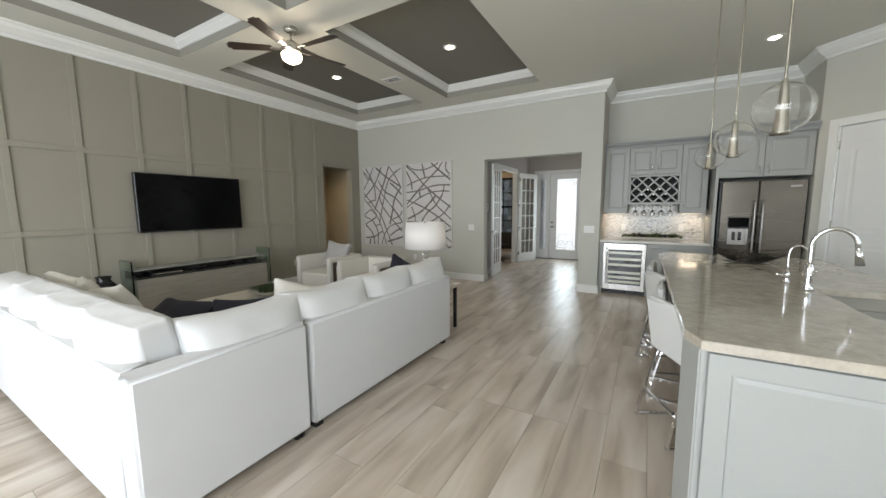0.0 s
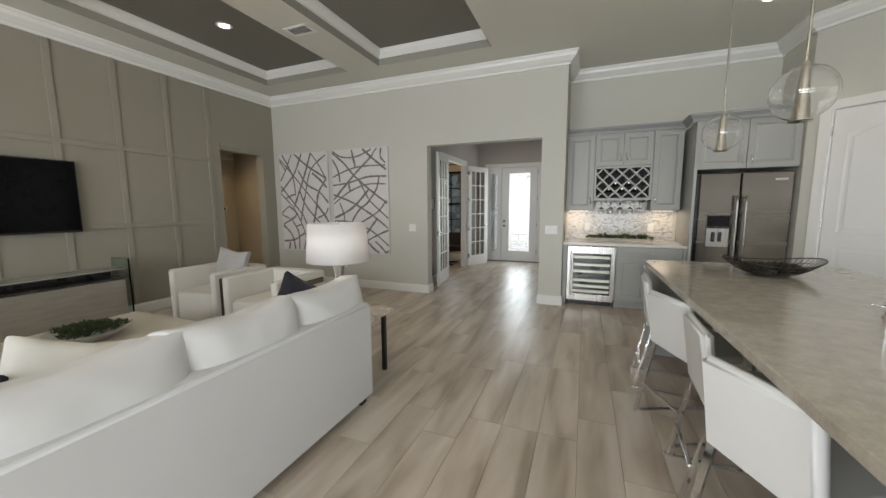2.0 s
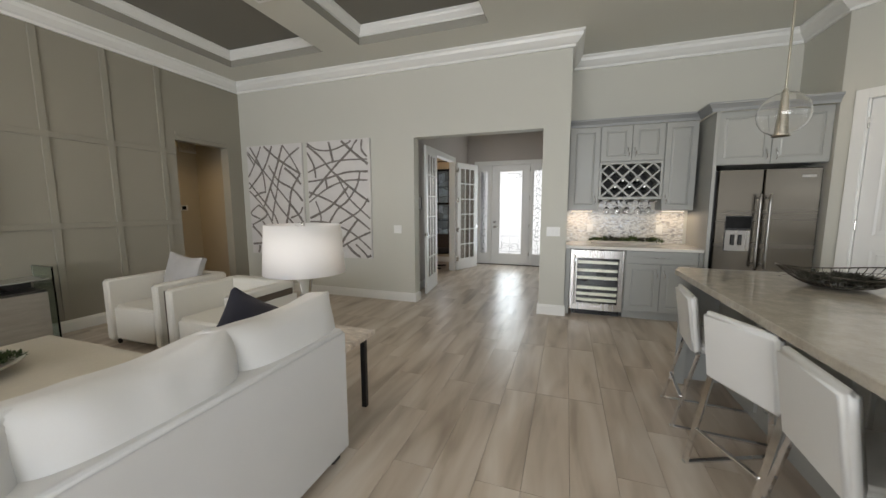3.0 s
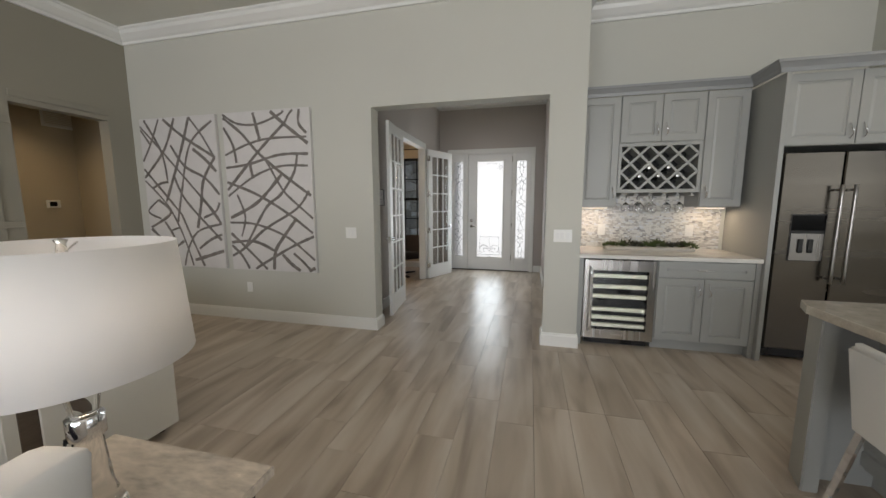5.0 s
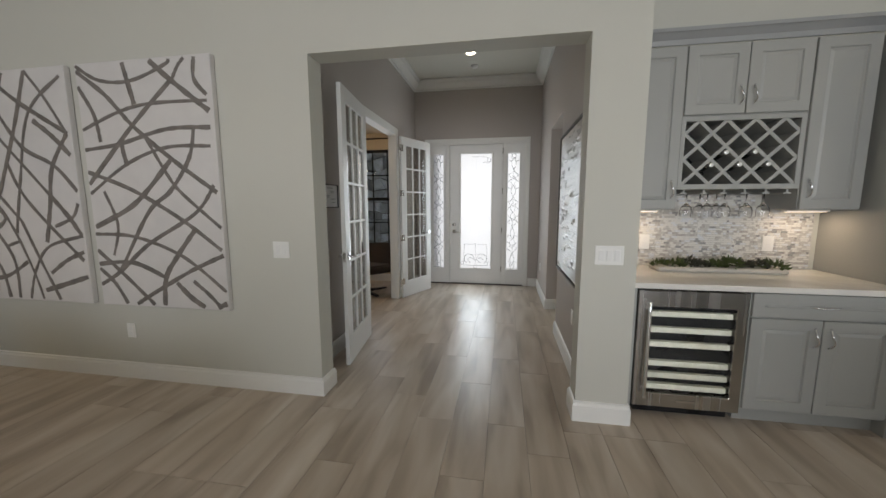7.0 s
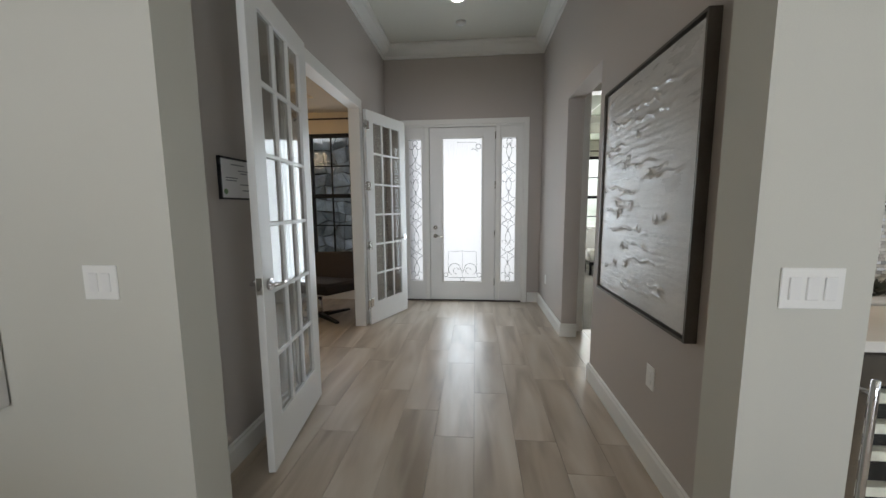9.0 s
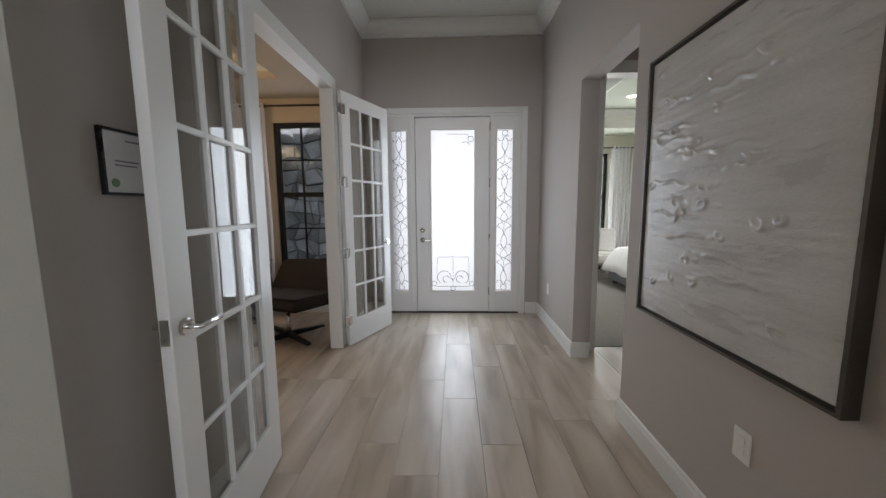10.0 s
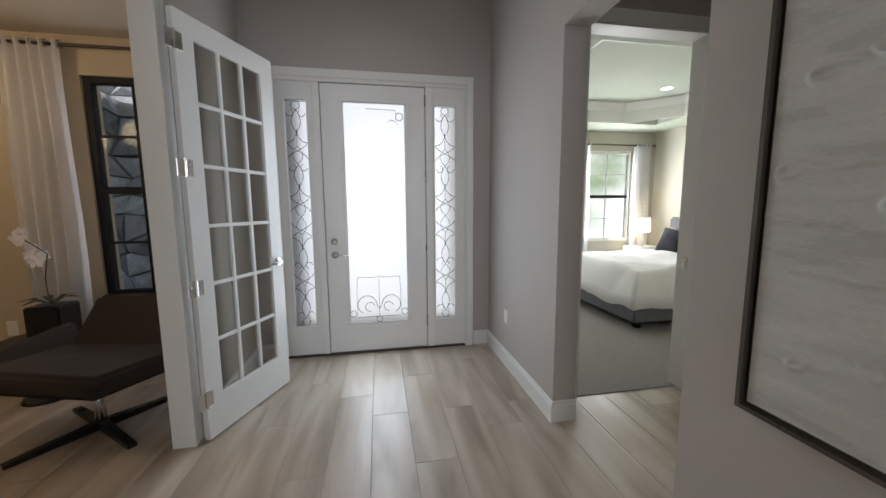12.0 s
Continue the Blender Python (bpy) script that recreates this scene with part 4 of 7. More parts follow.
# counter stools
WHITE_LEATHER = mat("white_leather", (0.74, 0.74, 0.72), 0.45, vary=0.02, scale=6, bump=0.1, fine=200)
sl = thing("counter_stool", "white leather counter stool on a chrome sled frame", "stool", group="stools at the island")
bm = boxes((-0.20, 0.20, -0.197, 0.197, 0.505, 0.58))
bmesh.ops.bevel(bm, geom=bm.edges[:], offset=0.02, segments=3, affect="EDGES")
part("seat", bm, WHITE_LEATHER, sl, smooth=True)
bm = boxes((-0.25, -0.19, -0.20, 0.20, 0.50, 0.868))
bmesh.ops.bevel(bm, geom=bm.edges[:], offset=0.02, segments=3, affect="EDGES")
bmesh.ops.transform(bm, matrix=Matrix.Translation((-0.20, 0, 0.6)) @ Matrix.Rotation(radians(-8), 4, "Y") @ Matrix.Translation((0.20, 0, -0.6)), verts=bm.verts)
part("backrest", bm, WHITE_LEATHER, sl, smooth=True)
for s in (-1, 1):
    y = 0.19 * s
    for nm, a, b in (("leg", (-0.20, y, 0.507), (-0.31, y, 0.01)), ("leg", (0.15, y, 0.507), (0.20, y, 0.01))):
        bm = boxes((-0.006, 0.006, -0.017, 0.017, 0, 1))
        for v in bm.verts:
            k = v.co.z
            v.co = Vector(b).lerp(Vector(a), k) + Vector((v.co.x, v.co.y, 0))
        part(nm, bm, CHROME, sl)
    part("runner", boxes((-0.322, 0.212, y - 0.013, y + 0.013, 0.0, 0.012), bevel=0.002), CHROME, sl)
part("footrest", boxes((0.165, 0.19, -0.177, 0.177, 0.20, 0.214), bevel=0.002), CHROME, sl)
part("stretcher", boxes((-0.283, -0.263, -0.177, 0.177, 0.20, 0.214), bevel=0.002), CHROME, sl)
STOOLS = [(0.795, 3.20, 27), (0.815, 3.70, -3), (0.768, 4.285, 23), (0.755, 4.85, -5)]
sl.matrix_basis = pose(STOOLS[0][0], STOOLS[0][1], 0, 0, 0, STOOLS[0][2])
for x, y, a in STOOLS[1:]:
    copy_thing(sl, pose(x, y, 0, 0, 0, a))

# ---- sitting area ----
def cushion_bm(w, d, h, puff=0.8, n=11, seed=1, pinch=0.10):
    """A stuffed cushion, w by d by h, swelling towards the middle, with slightly pinched corners and soft dents."""
    bm = bmesh.new()
    bmesh.ops.create_cube(bm, size=1)
    bmesh.ops.subdivide_edges(bm, edges=bm.edges[:], cuts=n, use_grid_fill=True)
    r = random.Random(seed)
    off = Vector((r.random() * 9, r.random() * 9, r.random() * 9))
    for v in bm.verts:
        x, y, z = v.co * 2
        ex, ez = abs(x), abs(z)
        swell = max(0.0, (1 - ex ** 2.6) * (1 - ez ** 2.2)) ** 0.55
        yy = y * (1 - puff + puff * swell)
        kx = 1 - pinch * (1 - ez ** 2) * ex ** 4
        kz = 1 - pinch * (1 - ex ** 2) * ez ** 4
        p = Vector((x * kx * w / 2, yy * d / 2, z * kz * h / 2))
        k = noise.noise(p * 5 + off) * 0.022 + noise.noise(p * 13 + off) * 0.007
        v.co = p + v.normal * 0 + Vector((0, math.copysign(k, y) if abs(y) > 0.5 else 0, k * 0.6))
    return bm


def cushion(name, label, m, w, d, h, material, parent=None, seed=1, group="", puff=0.8):
    ob = part(name, cushion_bm(w, d, h, puff, seed=seed), material, parent, label if parent is not None else "", True)
    s = ob.modifiers.new("smooth", "SUBSURF")
    s.levels = s.render_levels = 1
    ob.matrix_basis = m
    if parent is None:
        tagged(ob, label, "cushion", group)
    return ob


def rounded_box(x0, x1, y0, y1, z0, z1, r=0.02, seg=3):
    bm = boxes((x0, x1, y0, y1, z0, z1))
    bmesh.ops.bevel(bm, geom=bm.edges[:], offset=r, segments=seg, affect="EDGES")
    return bm


SB = -1.375    # outer face of the sofa's long back


def sofa_unit(label, back, bodies, arms, feet):
    s = thing("sectional_sofa", label, "sofa", group="white sectional sofa")
    for b in back:
        ob = part("backrest", rounded_box(*b, 0.022), SOFA_CLOTH, s, smooth=True)
    for b in bodies:
        part("base", rounded_box(*b, 0.02), SOFA_CLOTH, s, smooth=True)
    for b in arms:
        part("arm", rounded_box(*b, 0.022), SOFA_CLOTH, s, smooth=True)
    for x, y in feet:
        part("foot", boxes((x - 0.03, x + 0.03, y - 0.03, y + 0.03, 0, 0.045)), BLACK, s, "black block foot")
    return s


s1 = sofa_unit("white cloth sectional sofa half with loose back cushions", [(SB - 0.15, SB, 1.965, 3.80, 0.045, 0.745)], [(SB - 1.0, SB - 0.15, 1.965, 3.64, 0.045, 0.30)], [(SB - 1.0, SB - 0.03, 3.64, 3.79, 0.045, 0.60)], [(SB - 0.07, 2.03), (SB - 0.07, 3.72), (SB - 0.9, 3.72), (SB - 0.9, 2.03)])
for k, (y0, y1) in enumerate(((1.97, 2.79), (2.80, 3.63))):
    part("seat_cushion", rounded_box(SB - 1.02, SB - 0.16, y0, y1, 0.30, 0.45, 0.04), SOFA_CLOTH, s1, smooth=True)
s2 = sofa_unit("white cloth corner half of a sectional sofa with loose back cushions", [(SB - 0.15, SB, 1.05, 1.945, 0.045, 0.755), (-4.3, SB - 0.15, 1.05, 1.20, 0.045, 0.755)], [(-4.3, SB - 0.15, 1.20, 1.945, 0.045, 0.30)], [(-4.45, -4.3, 1.05, 2.02, 0.045, 0.60)], [(SB - 0.07, 1.12), (SB - 0.07, 1.88), (-4.2, 1.12), (-4.2, 1.88)])
for k in range(3):
    part("seat_cushion", rounded_box(-4.28 + 0.91 * k, -3.38 + 0.91 * k, 1.21, 1.98, 0.30, 0.45, 0.04), SOFA_CLOTH, s2, smooth=True)
# loose back cushions lean on the backs and stand well above them, shoulder to shoulder
for k, (y0, y1) in enumerate(((1.36, 1.98), (1.98, 2.60), (2.60, 3.21), (3.21, 3.83))):
    cushion("back_cushion", "plump white back cushion", Matrix.Translation((SB - 0.195, (y0 + y1) / 2, 0.668)) @ Matrix.Rotation(radians(90), 4, "Z") @ Matrix.Rotation(radians(-9), 4, "X"), y1 - y0 + 0.11, 0.34, 0.50, CUSHION_CLOTH, s1 if k else s2, seed=10 + k, puff=0.62)
for k in range(4):
    x = -1.93 - 0.66 * k
    cushion("back_cushion", "plump white back cushion", Matrix.Translation((x, 1.265, 0.685)) @ Matrix.Rotation(radians(12), 4, "X"), 0.79, 0.36, 0.52, CUSHION_CLOTH, s2, seed=20 + k, puff=0.66)
# scatter cushions
cushion("scatter_cushion", "navy blue scatter cushion lying on the sofa", Matrix.Translation((-2.64, 1.74, 0.61)) @ Matrix.Rotation(radians(15), 4, "Z") @ Matrix.Rotation(radians(-55), 4, "X"), 0.55, 0.18, 0.42, NAVY, seed=31)
cushion("scatter_cushion", "navy blue scatter cushion leaning against the sofa back", Matrix.Translation((-2.20, 2.03, 0.58)) @ Matrix.Rotation(radians(45), 4, "Z") @ Matrix.Rotation(radians(-35), 4, "X"), 0.50, 0.16, 0.44, NAVY, seed=32)
cushion("scatter_cushion", "navy blue scatter cushion at the sofa end", Matrix.Translation((-1.92, 3.68, 0.70)) @ Matrix.Rotation(radians(70), 4, "Z") @ Matrix.Rotation(radians(-25), 4, "X") @ Matrix.Rotation(radians(35), 4, "Y"), 0.40, 0.15, 0.40, NAVY, seed=33)
cushion("scatter_cushion", "white scatter cushion standing on a corner of the sofa", Matrix.Translation((-2.12, 2.45, 0.64)) @ Matrix.Rotation(radians(75), 4, "Z") @ Matrix.Rotation(radians(-30), 4, "X") @ Matrix.Rotation(radians(20), 4, "Y"), 0.45, 0.16, 0.42, IVORY, seed=34)
for k, (x, a) in enumerate(((-3.15, 10), (-3.70, -12), (-4.15, 20))):
    cushion("scatter_cushion", "pale ivory scatter cushion against the sofa back", Matrix.Translation((x, 1.60, 0.67)) @ Matrix.Rotation(radians(a), 4, "Z") @ Matrix.Rotation(radians(22), 4, "X") @ Matrix.Rotation(radians(10 * (k - 1)), 4, "Y"), 0.46, 0.16, 0.44, IVORY, seed=36 + k)

# coffee table
ct = thing("coffee_table", "low square coffee table with a pale stone top", "coffee table")
part("tabletop", rounded_box(-4.02, -2.80, 2.42, 3.70, 0.385, 0.425, 0.006, 2), mat("pale_travertine", (0.58, 0.54, 0.46), 0.35, vary=0.08, scale=5, fine=60), ct)
part("base", boxes((-3.92, -2.90, 2.52, 3.60, 0.05, 0.384), (-3.85, -2.97, 2.6, 3.5, 0.0, 0.05)), DARK_WOOD, ct, "dark wooden plinth")
mb = thing("moss_bowl", "shallow grey bowl heaped with green moss", "bowl")
part("bowl", lathe_bm(bmesh.new(), [(0, 0), (0.09, 0), (0.16, 0.035), (0.25, 0.085), (0.245, 0.09), (0.15, 0.05), (0, 0.03)], 36, (-3.45, 3.09, 0.425)), mat("grey_ceramic", (0.45, 0.44, 0.40), 0.4, vary=0.1), mb, smooth=True)
bm = bmesh.new()
r = random.Random(8)
for k in range(26):
    a, d = r.random() * 6.28, 0.2 * math.sqrt(r.random())
    clump(bm, -3.45 + d * math.cos(a), 3.09 + d * math.sin(a), 0.49 + 0.04 * (1 - d / 0.2), 0.055, 70, r)
part("moss", bm, GREEN, mb, "bright green moss")

# armchairs with walnut-framed sides
def armchair(label, x0, x1, y0, y1):
    WALNUT = bpy.data.materials.get("walnut") or mat("walnut", (0.10, 0.075, 0.055), 0.4, vary=0.25, scale=6, fine=60, stretch=(1, 1, 6))
    a = thing("armchair", label, "armchair", group="ivory armchairs")
    h = 0.68
    part("seat", rounded_box(x0 + 0.10, x1 - 0.10, y0 + 0.02, y1 - 0.12, 0.05, 0.42, 0.03), IVORY, a, smooth=True)
    part("backrest", rounded_box(x0 + 0.02, x1 - 0.02, y1 - 0.13, y1, 0.05, h, 0.02), IVORY, a, smooth=True)
    for xa, xb in ((x0, x0 + 0.10), (x1 - 0.10, x1)):
        ob = part("arm", rounded_box(xa + 0.006, xb - 0.006, y0, y1 - 0.05, 0.05, h, 0.018), IVORY, a, smooth=True)
    for xo, s in ((x0, -1), (x1, 1)):
        part("side_frame", boxes((min(xo - s * 0.003, xo - s * 0.009), max(xo - s * 0.003, xo - s * 0.009), y0 + 0.06, y1 - 0.06, 0.06, h - 0.07), bevel=0.002), WALNUT, a, "walnut panel on the outside of the arm")
        part("side_panel", rounded_box(min(xo - s * 0.002, xo + s * 0.012), max(xo - s * 0.002, xo + s * 0.012), y0 + 0.125, y1 - 0.02, 0.05, h - 0.13, 0.004, 2), IVORY, a, smooth=True)
    for x in (x0 + 0.07, x1 - 0.07):
        for y in (y0 + 0.07, y1 - 0.07):
            part("leg", rod_bm(bmesh.new(), (x, y, 0), (x, y, 0.05), 0.016, 10, 0.024), DARK_WOOD, a, "dark tapered leg")
    return a


armchair("ivory upholstered square armchair with walnut side panels", -4.69, -3.86, 4.38, 5.13)
armchair("ivory upholstered square armchair beside the lamp table", -3.63, -2.82, 4.29, 5.04)
cushion("scatter_cushion", "grey linen scatter cushion standing in the armchair", Matrix.Translation((-4.22, 4.87, 0.66)) @ Matrix.Rotation(radians(-14), 4, "X") @ Matrix.Rotation(radians(6), 4, "Y"), 0.54, 0.15, 0.47, GREY_CLOTH, seed=40)

# lamp table and lamp
lt = thing("side_table", "square side table with a pale marble top and dark frame", "side table")
MARBLE = mat("cream_marble", (0.60, 0.53, 0.45), 0.22, vary=0.34, scale=9, fine=24, stretch=(1, 2.5, 1))
part("tabletop", rounded_box(-2.19, -1.50, 3.83, 4.31, 0.515, 0.55, 0.005, 2), MARBLE, lt, "cream veined marble top")
for x in (-2.13, -1.56):
    for y in (3.89, 4.25):
        part("leg", boxes((x - 0.018, x + 0.018, y - 0.018, y + 0.018, 0, 0.514), bevel=0.003), BLACK, lt, "black square leg")
LX, LYY = -1.845, 4.04
LAMP_GLASS = glass_mat("acrylic", (0.97, 0.97, 0.96), 0.02, 1.22)
tl = thing("table_lamp", "table lamp with a white drum shade on a clear glass base", "table lamp")
part("stem", lathe_bm(bmesh.new(), [(0, 0), (0.066, 0), (0.066, 0.012), (0.042, 0.08), (0.03, 0.232), (0, 0.232)], 28, (LX, LYY, 0.552)), LAMP_GLASS, tl, "clear glass lower cone", True)
part("collar", lathe_bm(bmesh.new(), [(0, 0), (0.04, 0), (0.04, 0.055), (0, 0.055)], 28, (LX, LYY, 0.785)), CHROME, tl, "chrome collar", True)
part("stem", lathe_bm(bmesh.new(), [(0, 0), (0.028, 0), (0.04, 0.08), (0.06, 0.15), (0, 0.15)], 28, (LX, LYY, 0.841)), LAMP_GLASS, tl, "clear glass upper cone", True)
part("cord", tube_bm(bmesh.new(), [(LX - 0.02, LYY - 0.035, 0.79), (LX - 0.03, LYY - 0.05, 0.66), (LX - 0.05, LYY - 0.06, 0.57), (LX - 0.10, LYY + 0.02, 0.556)], 0.004, 6), BLACK, tl, "dark cord")
part("harp", tube_bm(bmesh.new(), [(LX, LYY, 0.985), (LX, LYY, 1.27)], 0.006, 8), NICKEL, tl, smooth=True)
SHADE = bpy.data.materials.new("white_lamp_shade")
SHADE.use_nodes = True
n = SHADE.node_tree
for nd in list(n.nodes):
    if nd.type == "BSDF_PRINCIPLED":
        n.nodes.remove(nd)
df, tr, mx = n.nodes.new("ShaderNodeBsdfDiffuse"), n.nodes.new("ShaderNodeBsdfTranslucent"), n.nodes.new("ShaderNodeMixShader")
wv = n.nodes.new("ShaderNodeTexNoise")
wv.inputs["Scale"].default_value = 350
bp = n.nodes.new("ShaderNodeBump")
bp.inputs["Strength"].default_value = 0.25
bp.inputs["Distance"].default_value = 0.002
n.links.new(wv.outputs[0], bp.inputs["Height"])
n.links.new(bp.outputs[0], df.inputs["Normal"])
df.inputs[0].default_value = (0.86, 0.86, 0.86, 1)
tr.inputs[0].default_value = (0.85, 0.835, 0.81, 1)
mx.inputs[0].default_value = 0.45
n.links.new(df.outputs[0], mx.inputs[1])
n.links.new(tr.outputs[0], mx.inputs[2])
n.links.new(mx.outputs[0], n.nodes["Material Output"].inputs[0])
bm = bmesh.new()
seg = 56
rings = [[bm.verts.new((LX + r * math.cos(2 * math.pi * k / seg), LYY + r * math.sin(2 * math.pi * k / seg), z)) for k in range(seg)] for r, z in ((0.252, 0.987), (0.230, 1.295))]
for k in range(seg):
    bm.faces.new((rings[0][k], rings[0][(k + 1) % seg], rings[1][(k + 1) % seg], rings[1][k]))
sh = part("shade", bm, SHADE, tl, "white linen drum shade", True)
so = sh.modifiers.new("wall", "SOLIDIFY")
so.thickness = 0.003
for k in range(3):
    a = 0.4 + 2.094 * k
    part("spider", tube_bm(bmesh.new(), [(LX, LYY, 1.27), (LX + 0.229 * math.cos(a), LYY + 0.229 * math.sin(a), 1.282)], 0.003, 6), NICKEL, tl)
part("finial", lathe_bm(bmesh.new(), [(0, 0), (0.012, 0), (0.009, 0.02), (0.014, 0.03), (0.0, 0.035)], 14, (LX, LYY, 1.275)), NICKEL, tl, smooth=True)
bm = bmesh.new()
bmesh.ops.create_uvsphere(bm, u_segments=16, v_segments=10, radius=0.035, matrix=Matrix.Translation((LX, LYY, 1.10)))
part("bulb", bm, glow_mat("lamp_bulb", (1.0, 0.84, 0.64), 30), tl, "lit warm bulb", True)
bulb = new("table_lamp_light", bpy.data.lights.new("table_lamp_light", "POINT"))
bulb.data.energy, bulb.data.color, bulb.data.shadow_soft_size = 1.3, (1.0, 0.93, 0.86), 0.17
bulb.location = (LX, LYY, 1.17)

# television and media console
tv = thing("television", "large black flat television on the accent wall", "television")
part("casing", boxes((-5.535, -5.465, 2.575, 3.975, 1.155, 1.965), bevel=0.006), BLACK, tv)
part("screen", boxes((-5.4645, -5.462, 2.59, 3.96, 1.175, 1.95)), SCREEN, tv, "dark glossy screen")
part("bracket", boxes((-5.56, -5.535, 3.0, 3.5, 1.35, 1.75)), BLACK, tv)
mc = thing("media_console", "low media console with glass ends and a dark open shelf", "media console")
GREYWOOD = mat("grey_washed_wood", (0.30, 0.275, 0.235), 0.45, vary=0.14, scale=4, fine=40, stretch=(1, 1, 7))
part("front", boxes((-5.52, -5.19, 2.40, 4.19, 0.06, 0.56), (-5.50, -5.22, 2.45, 4.14, 0, 0.06)), GREYWOOD, mc, "grey washed wooden front")
part("shelf", boxes((-5.52, -5.21, 2.40, 4.19, 0.562, 0.585), (-5.52, -5.48, 2.40, 4.19, 0.585, 0.68)), mat("shelf_dark", (0.04, 0.038, 0.034), 0.3), mc, "dark open shelf")
part("top", boxes((-5.52, -5.19, 2.372, 4.218, 0.68, 0.695), bevel=0.002), mat("grey_lacquer", (0.30, 0.30, 0.27), 0.18, vary=0.04), mc, "smooth grey top")
for y in (2.355, 4.235):
    part("glass_end", boxes((-5.53, -5.17, y - 0.008, y + 0.008, 0.02, 0.81), bevel=0.002), GREEN_GLASS, mc, "clear glass end panel with a green edge")
mp = thing("media_player", "slim silver and black media player on the console shelf", "media player")
part("body", boxes((-5.45, -5.22, 2.58, 2.96, 0.586, 0.625), bevel=0.003), BLACK, mp)
part("faceplate", boxes((-5.222, -5.217, 2.60, 2.94, 0.60, 0.62)), NICKEL, mp, "silver faceplate")
tagged(part("vase", lathe_bm(bmesh.new(), [(0, 0), (0.10, 0), (0.17, 0.13), (0.20, 0.31), (0.17, 0.47), (0.09, 0.58), (0.06, 0.62), (0.08, 0.66), (0.07, 0.66), (0.05, 0.62), (0.0, 0.5)], 36, (-5.25, 2.10, 0)), mat("black_ceramic", (0.012, 0.012, 0.012), 0.18, vary=0.1), smooth=True), "round black ceramic floor vase beside the console", "vase")

# wall canvases with brushed strokes
CANVAS = mat("white_canvas", (0.66, 0.64, 0.62), 0.85, vary=0.05, scale=8, bump=0.3, fine=380)
INK = mat("grey_brush_paint", (0.185, 0.165, 0.148), 0.6, vary=0.35, scale=16, bump=0.3, fine=160)


def wall_canvas(x0, x1):
    c = thing("wall_art", "white canvas with crossing dark grey brush strokes", "painting", Matrix.Translation((x0, NORTH, 2.42)), group="abstract canvases")
    c["wide"] = x1 - x0
    part("canvas", boxes((0, x1 - x0, -0.045, -0.004, -1.80, 0), bevel=0.004), CANVAS, c)
    return c


def stroke(art, width, *pts):
    """One brush stroke through points given as parts of the canvas's width and height; no edge quite even."""
    w, h = art["wide"], 1.80
    P = [Vector((u * w, -v * h)) for u, v in pts]
    n = len(P)
    line = []
    for i in range(n - 1):
        p0, p1, p2, p3 = P[max(i - 1, 0)], P[i], P[i + 1], P[min(i + 2, n - 1)]
        for k in range(8):
            t = k / 8
            line.append(0.5 * (2 * p1 + (p2 - p0) * t + (2 * p0 - 5 * p1 + 4 * p2 - p3) * t * t + (3 * p1 - p0 - 3 * p2 + p3) * t ** 3))
    line.append(P[-1])
    bm = bmesh.new()
    lvl = -0.0458 - 0.0012 * random.random()
    last = None
    for i, p in enumerate(line):
        d = (line[min(i + 1, len(line) - 1)] - line[max(i - 1, 0)]).normalized()
        s = Vector((-d.y, d.x)) * width * 0.72 * (0.85 + 0.4 * random.random())
        a = bm.verts.new((min(w - 0.005, max(0.005, p.x + s.x)), lvl, min(-0.005, max(-h + 0.005, p.y + s.y))))
        m = bm.verts.new((min(w - 0.005, max(0.005, p.x)), lvl - 0.0025, min(-0.005, max(-h + 0.005, p.y))))
        b = bm.verts.new((min(w - 0.005, max(0.005, p.x - s.x)), lvl, min(-0.005, max(-h + 0.005, p.y - s.y))))
        if last:
            bm.faces.new((last[0], last[1], m, a))
            bm.faces.new((last[1], last[2], b, m))
        last = (a, m, b)
    bmesh.ops.recalc_face_normals(bm, faces=bm.faces)
    part("brush_stroke", bm, INK, art)


canvas_a = wall_canvas(-5.39, -4.26)
stroke(canvas_a, 0.017, (0.01, 0.05), (0.30, 0.23), (0.76, 0.53))
stroke(canvas_a, 0.022, (0.33, 0.01), (0.58, 0.13), (0.97, 0.27))
stroke(canvas_a, 0.026, (0.69, 0.21), (0.84, 0.28), (0.97, 0.36))
stroke(canvas_a, 0.02, (0.07, 0.01), (0.27, 0.22), (0.32, 0.41))
stroke(canvas_a, 0.017, (0.27, 0.01), (0.14, 0.16), (0.01, 0.28))
stroke(canvas_a, 0.022, (0.48, 0.01), (0.31, 0.21), (0.01, 0.39))
stroke(canvas_a, 0.026, (0.67, 0.01), (0.52, 0.24), (0.28, 0.55))
stroke(canvas_a, 0.02, (0.96, 0.04), (0.66, 0.18), (0.51, 0.46), (0.41, 0.69))
stroke(canvas_a, 0.017, (0.67, 0.01), (0.81, 0.12), (0.96, 0.27))
stroke(canvas_a, 0.022, (0.40, 0.18), (0.57, 0.32), (0.82, 0.40), (0.99, 0.51))
stroke(canvas_a, 0.026, (0.96, 0.27), (0.80, 0.41), (0.74, 0.57), (0.67, 0.73))
stroke(canvas_a, 0.02, (0.01, 0.33), (0.19, 0.45), (0.47, 0.64))
stroke(canvas_a, 0.017, (0.01, 0.41), (0.25, 0.55), (0.39, 0.68), (0.51, 0.86), (0.57, 0.99))
stroke(canvas_a, 0.022, (0.41, 0.38), (0.55, 0.55), (0.97, 0.81))
stroke(canvas_a, 0.026, (0.76, 0.53), (0.89, 0.62), (0.98, 0.70))
stroke(canvas_a, 0.02, (0.11, 0.46), (0.22, 0.43), (0.33, 0.42))
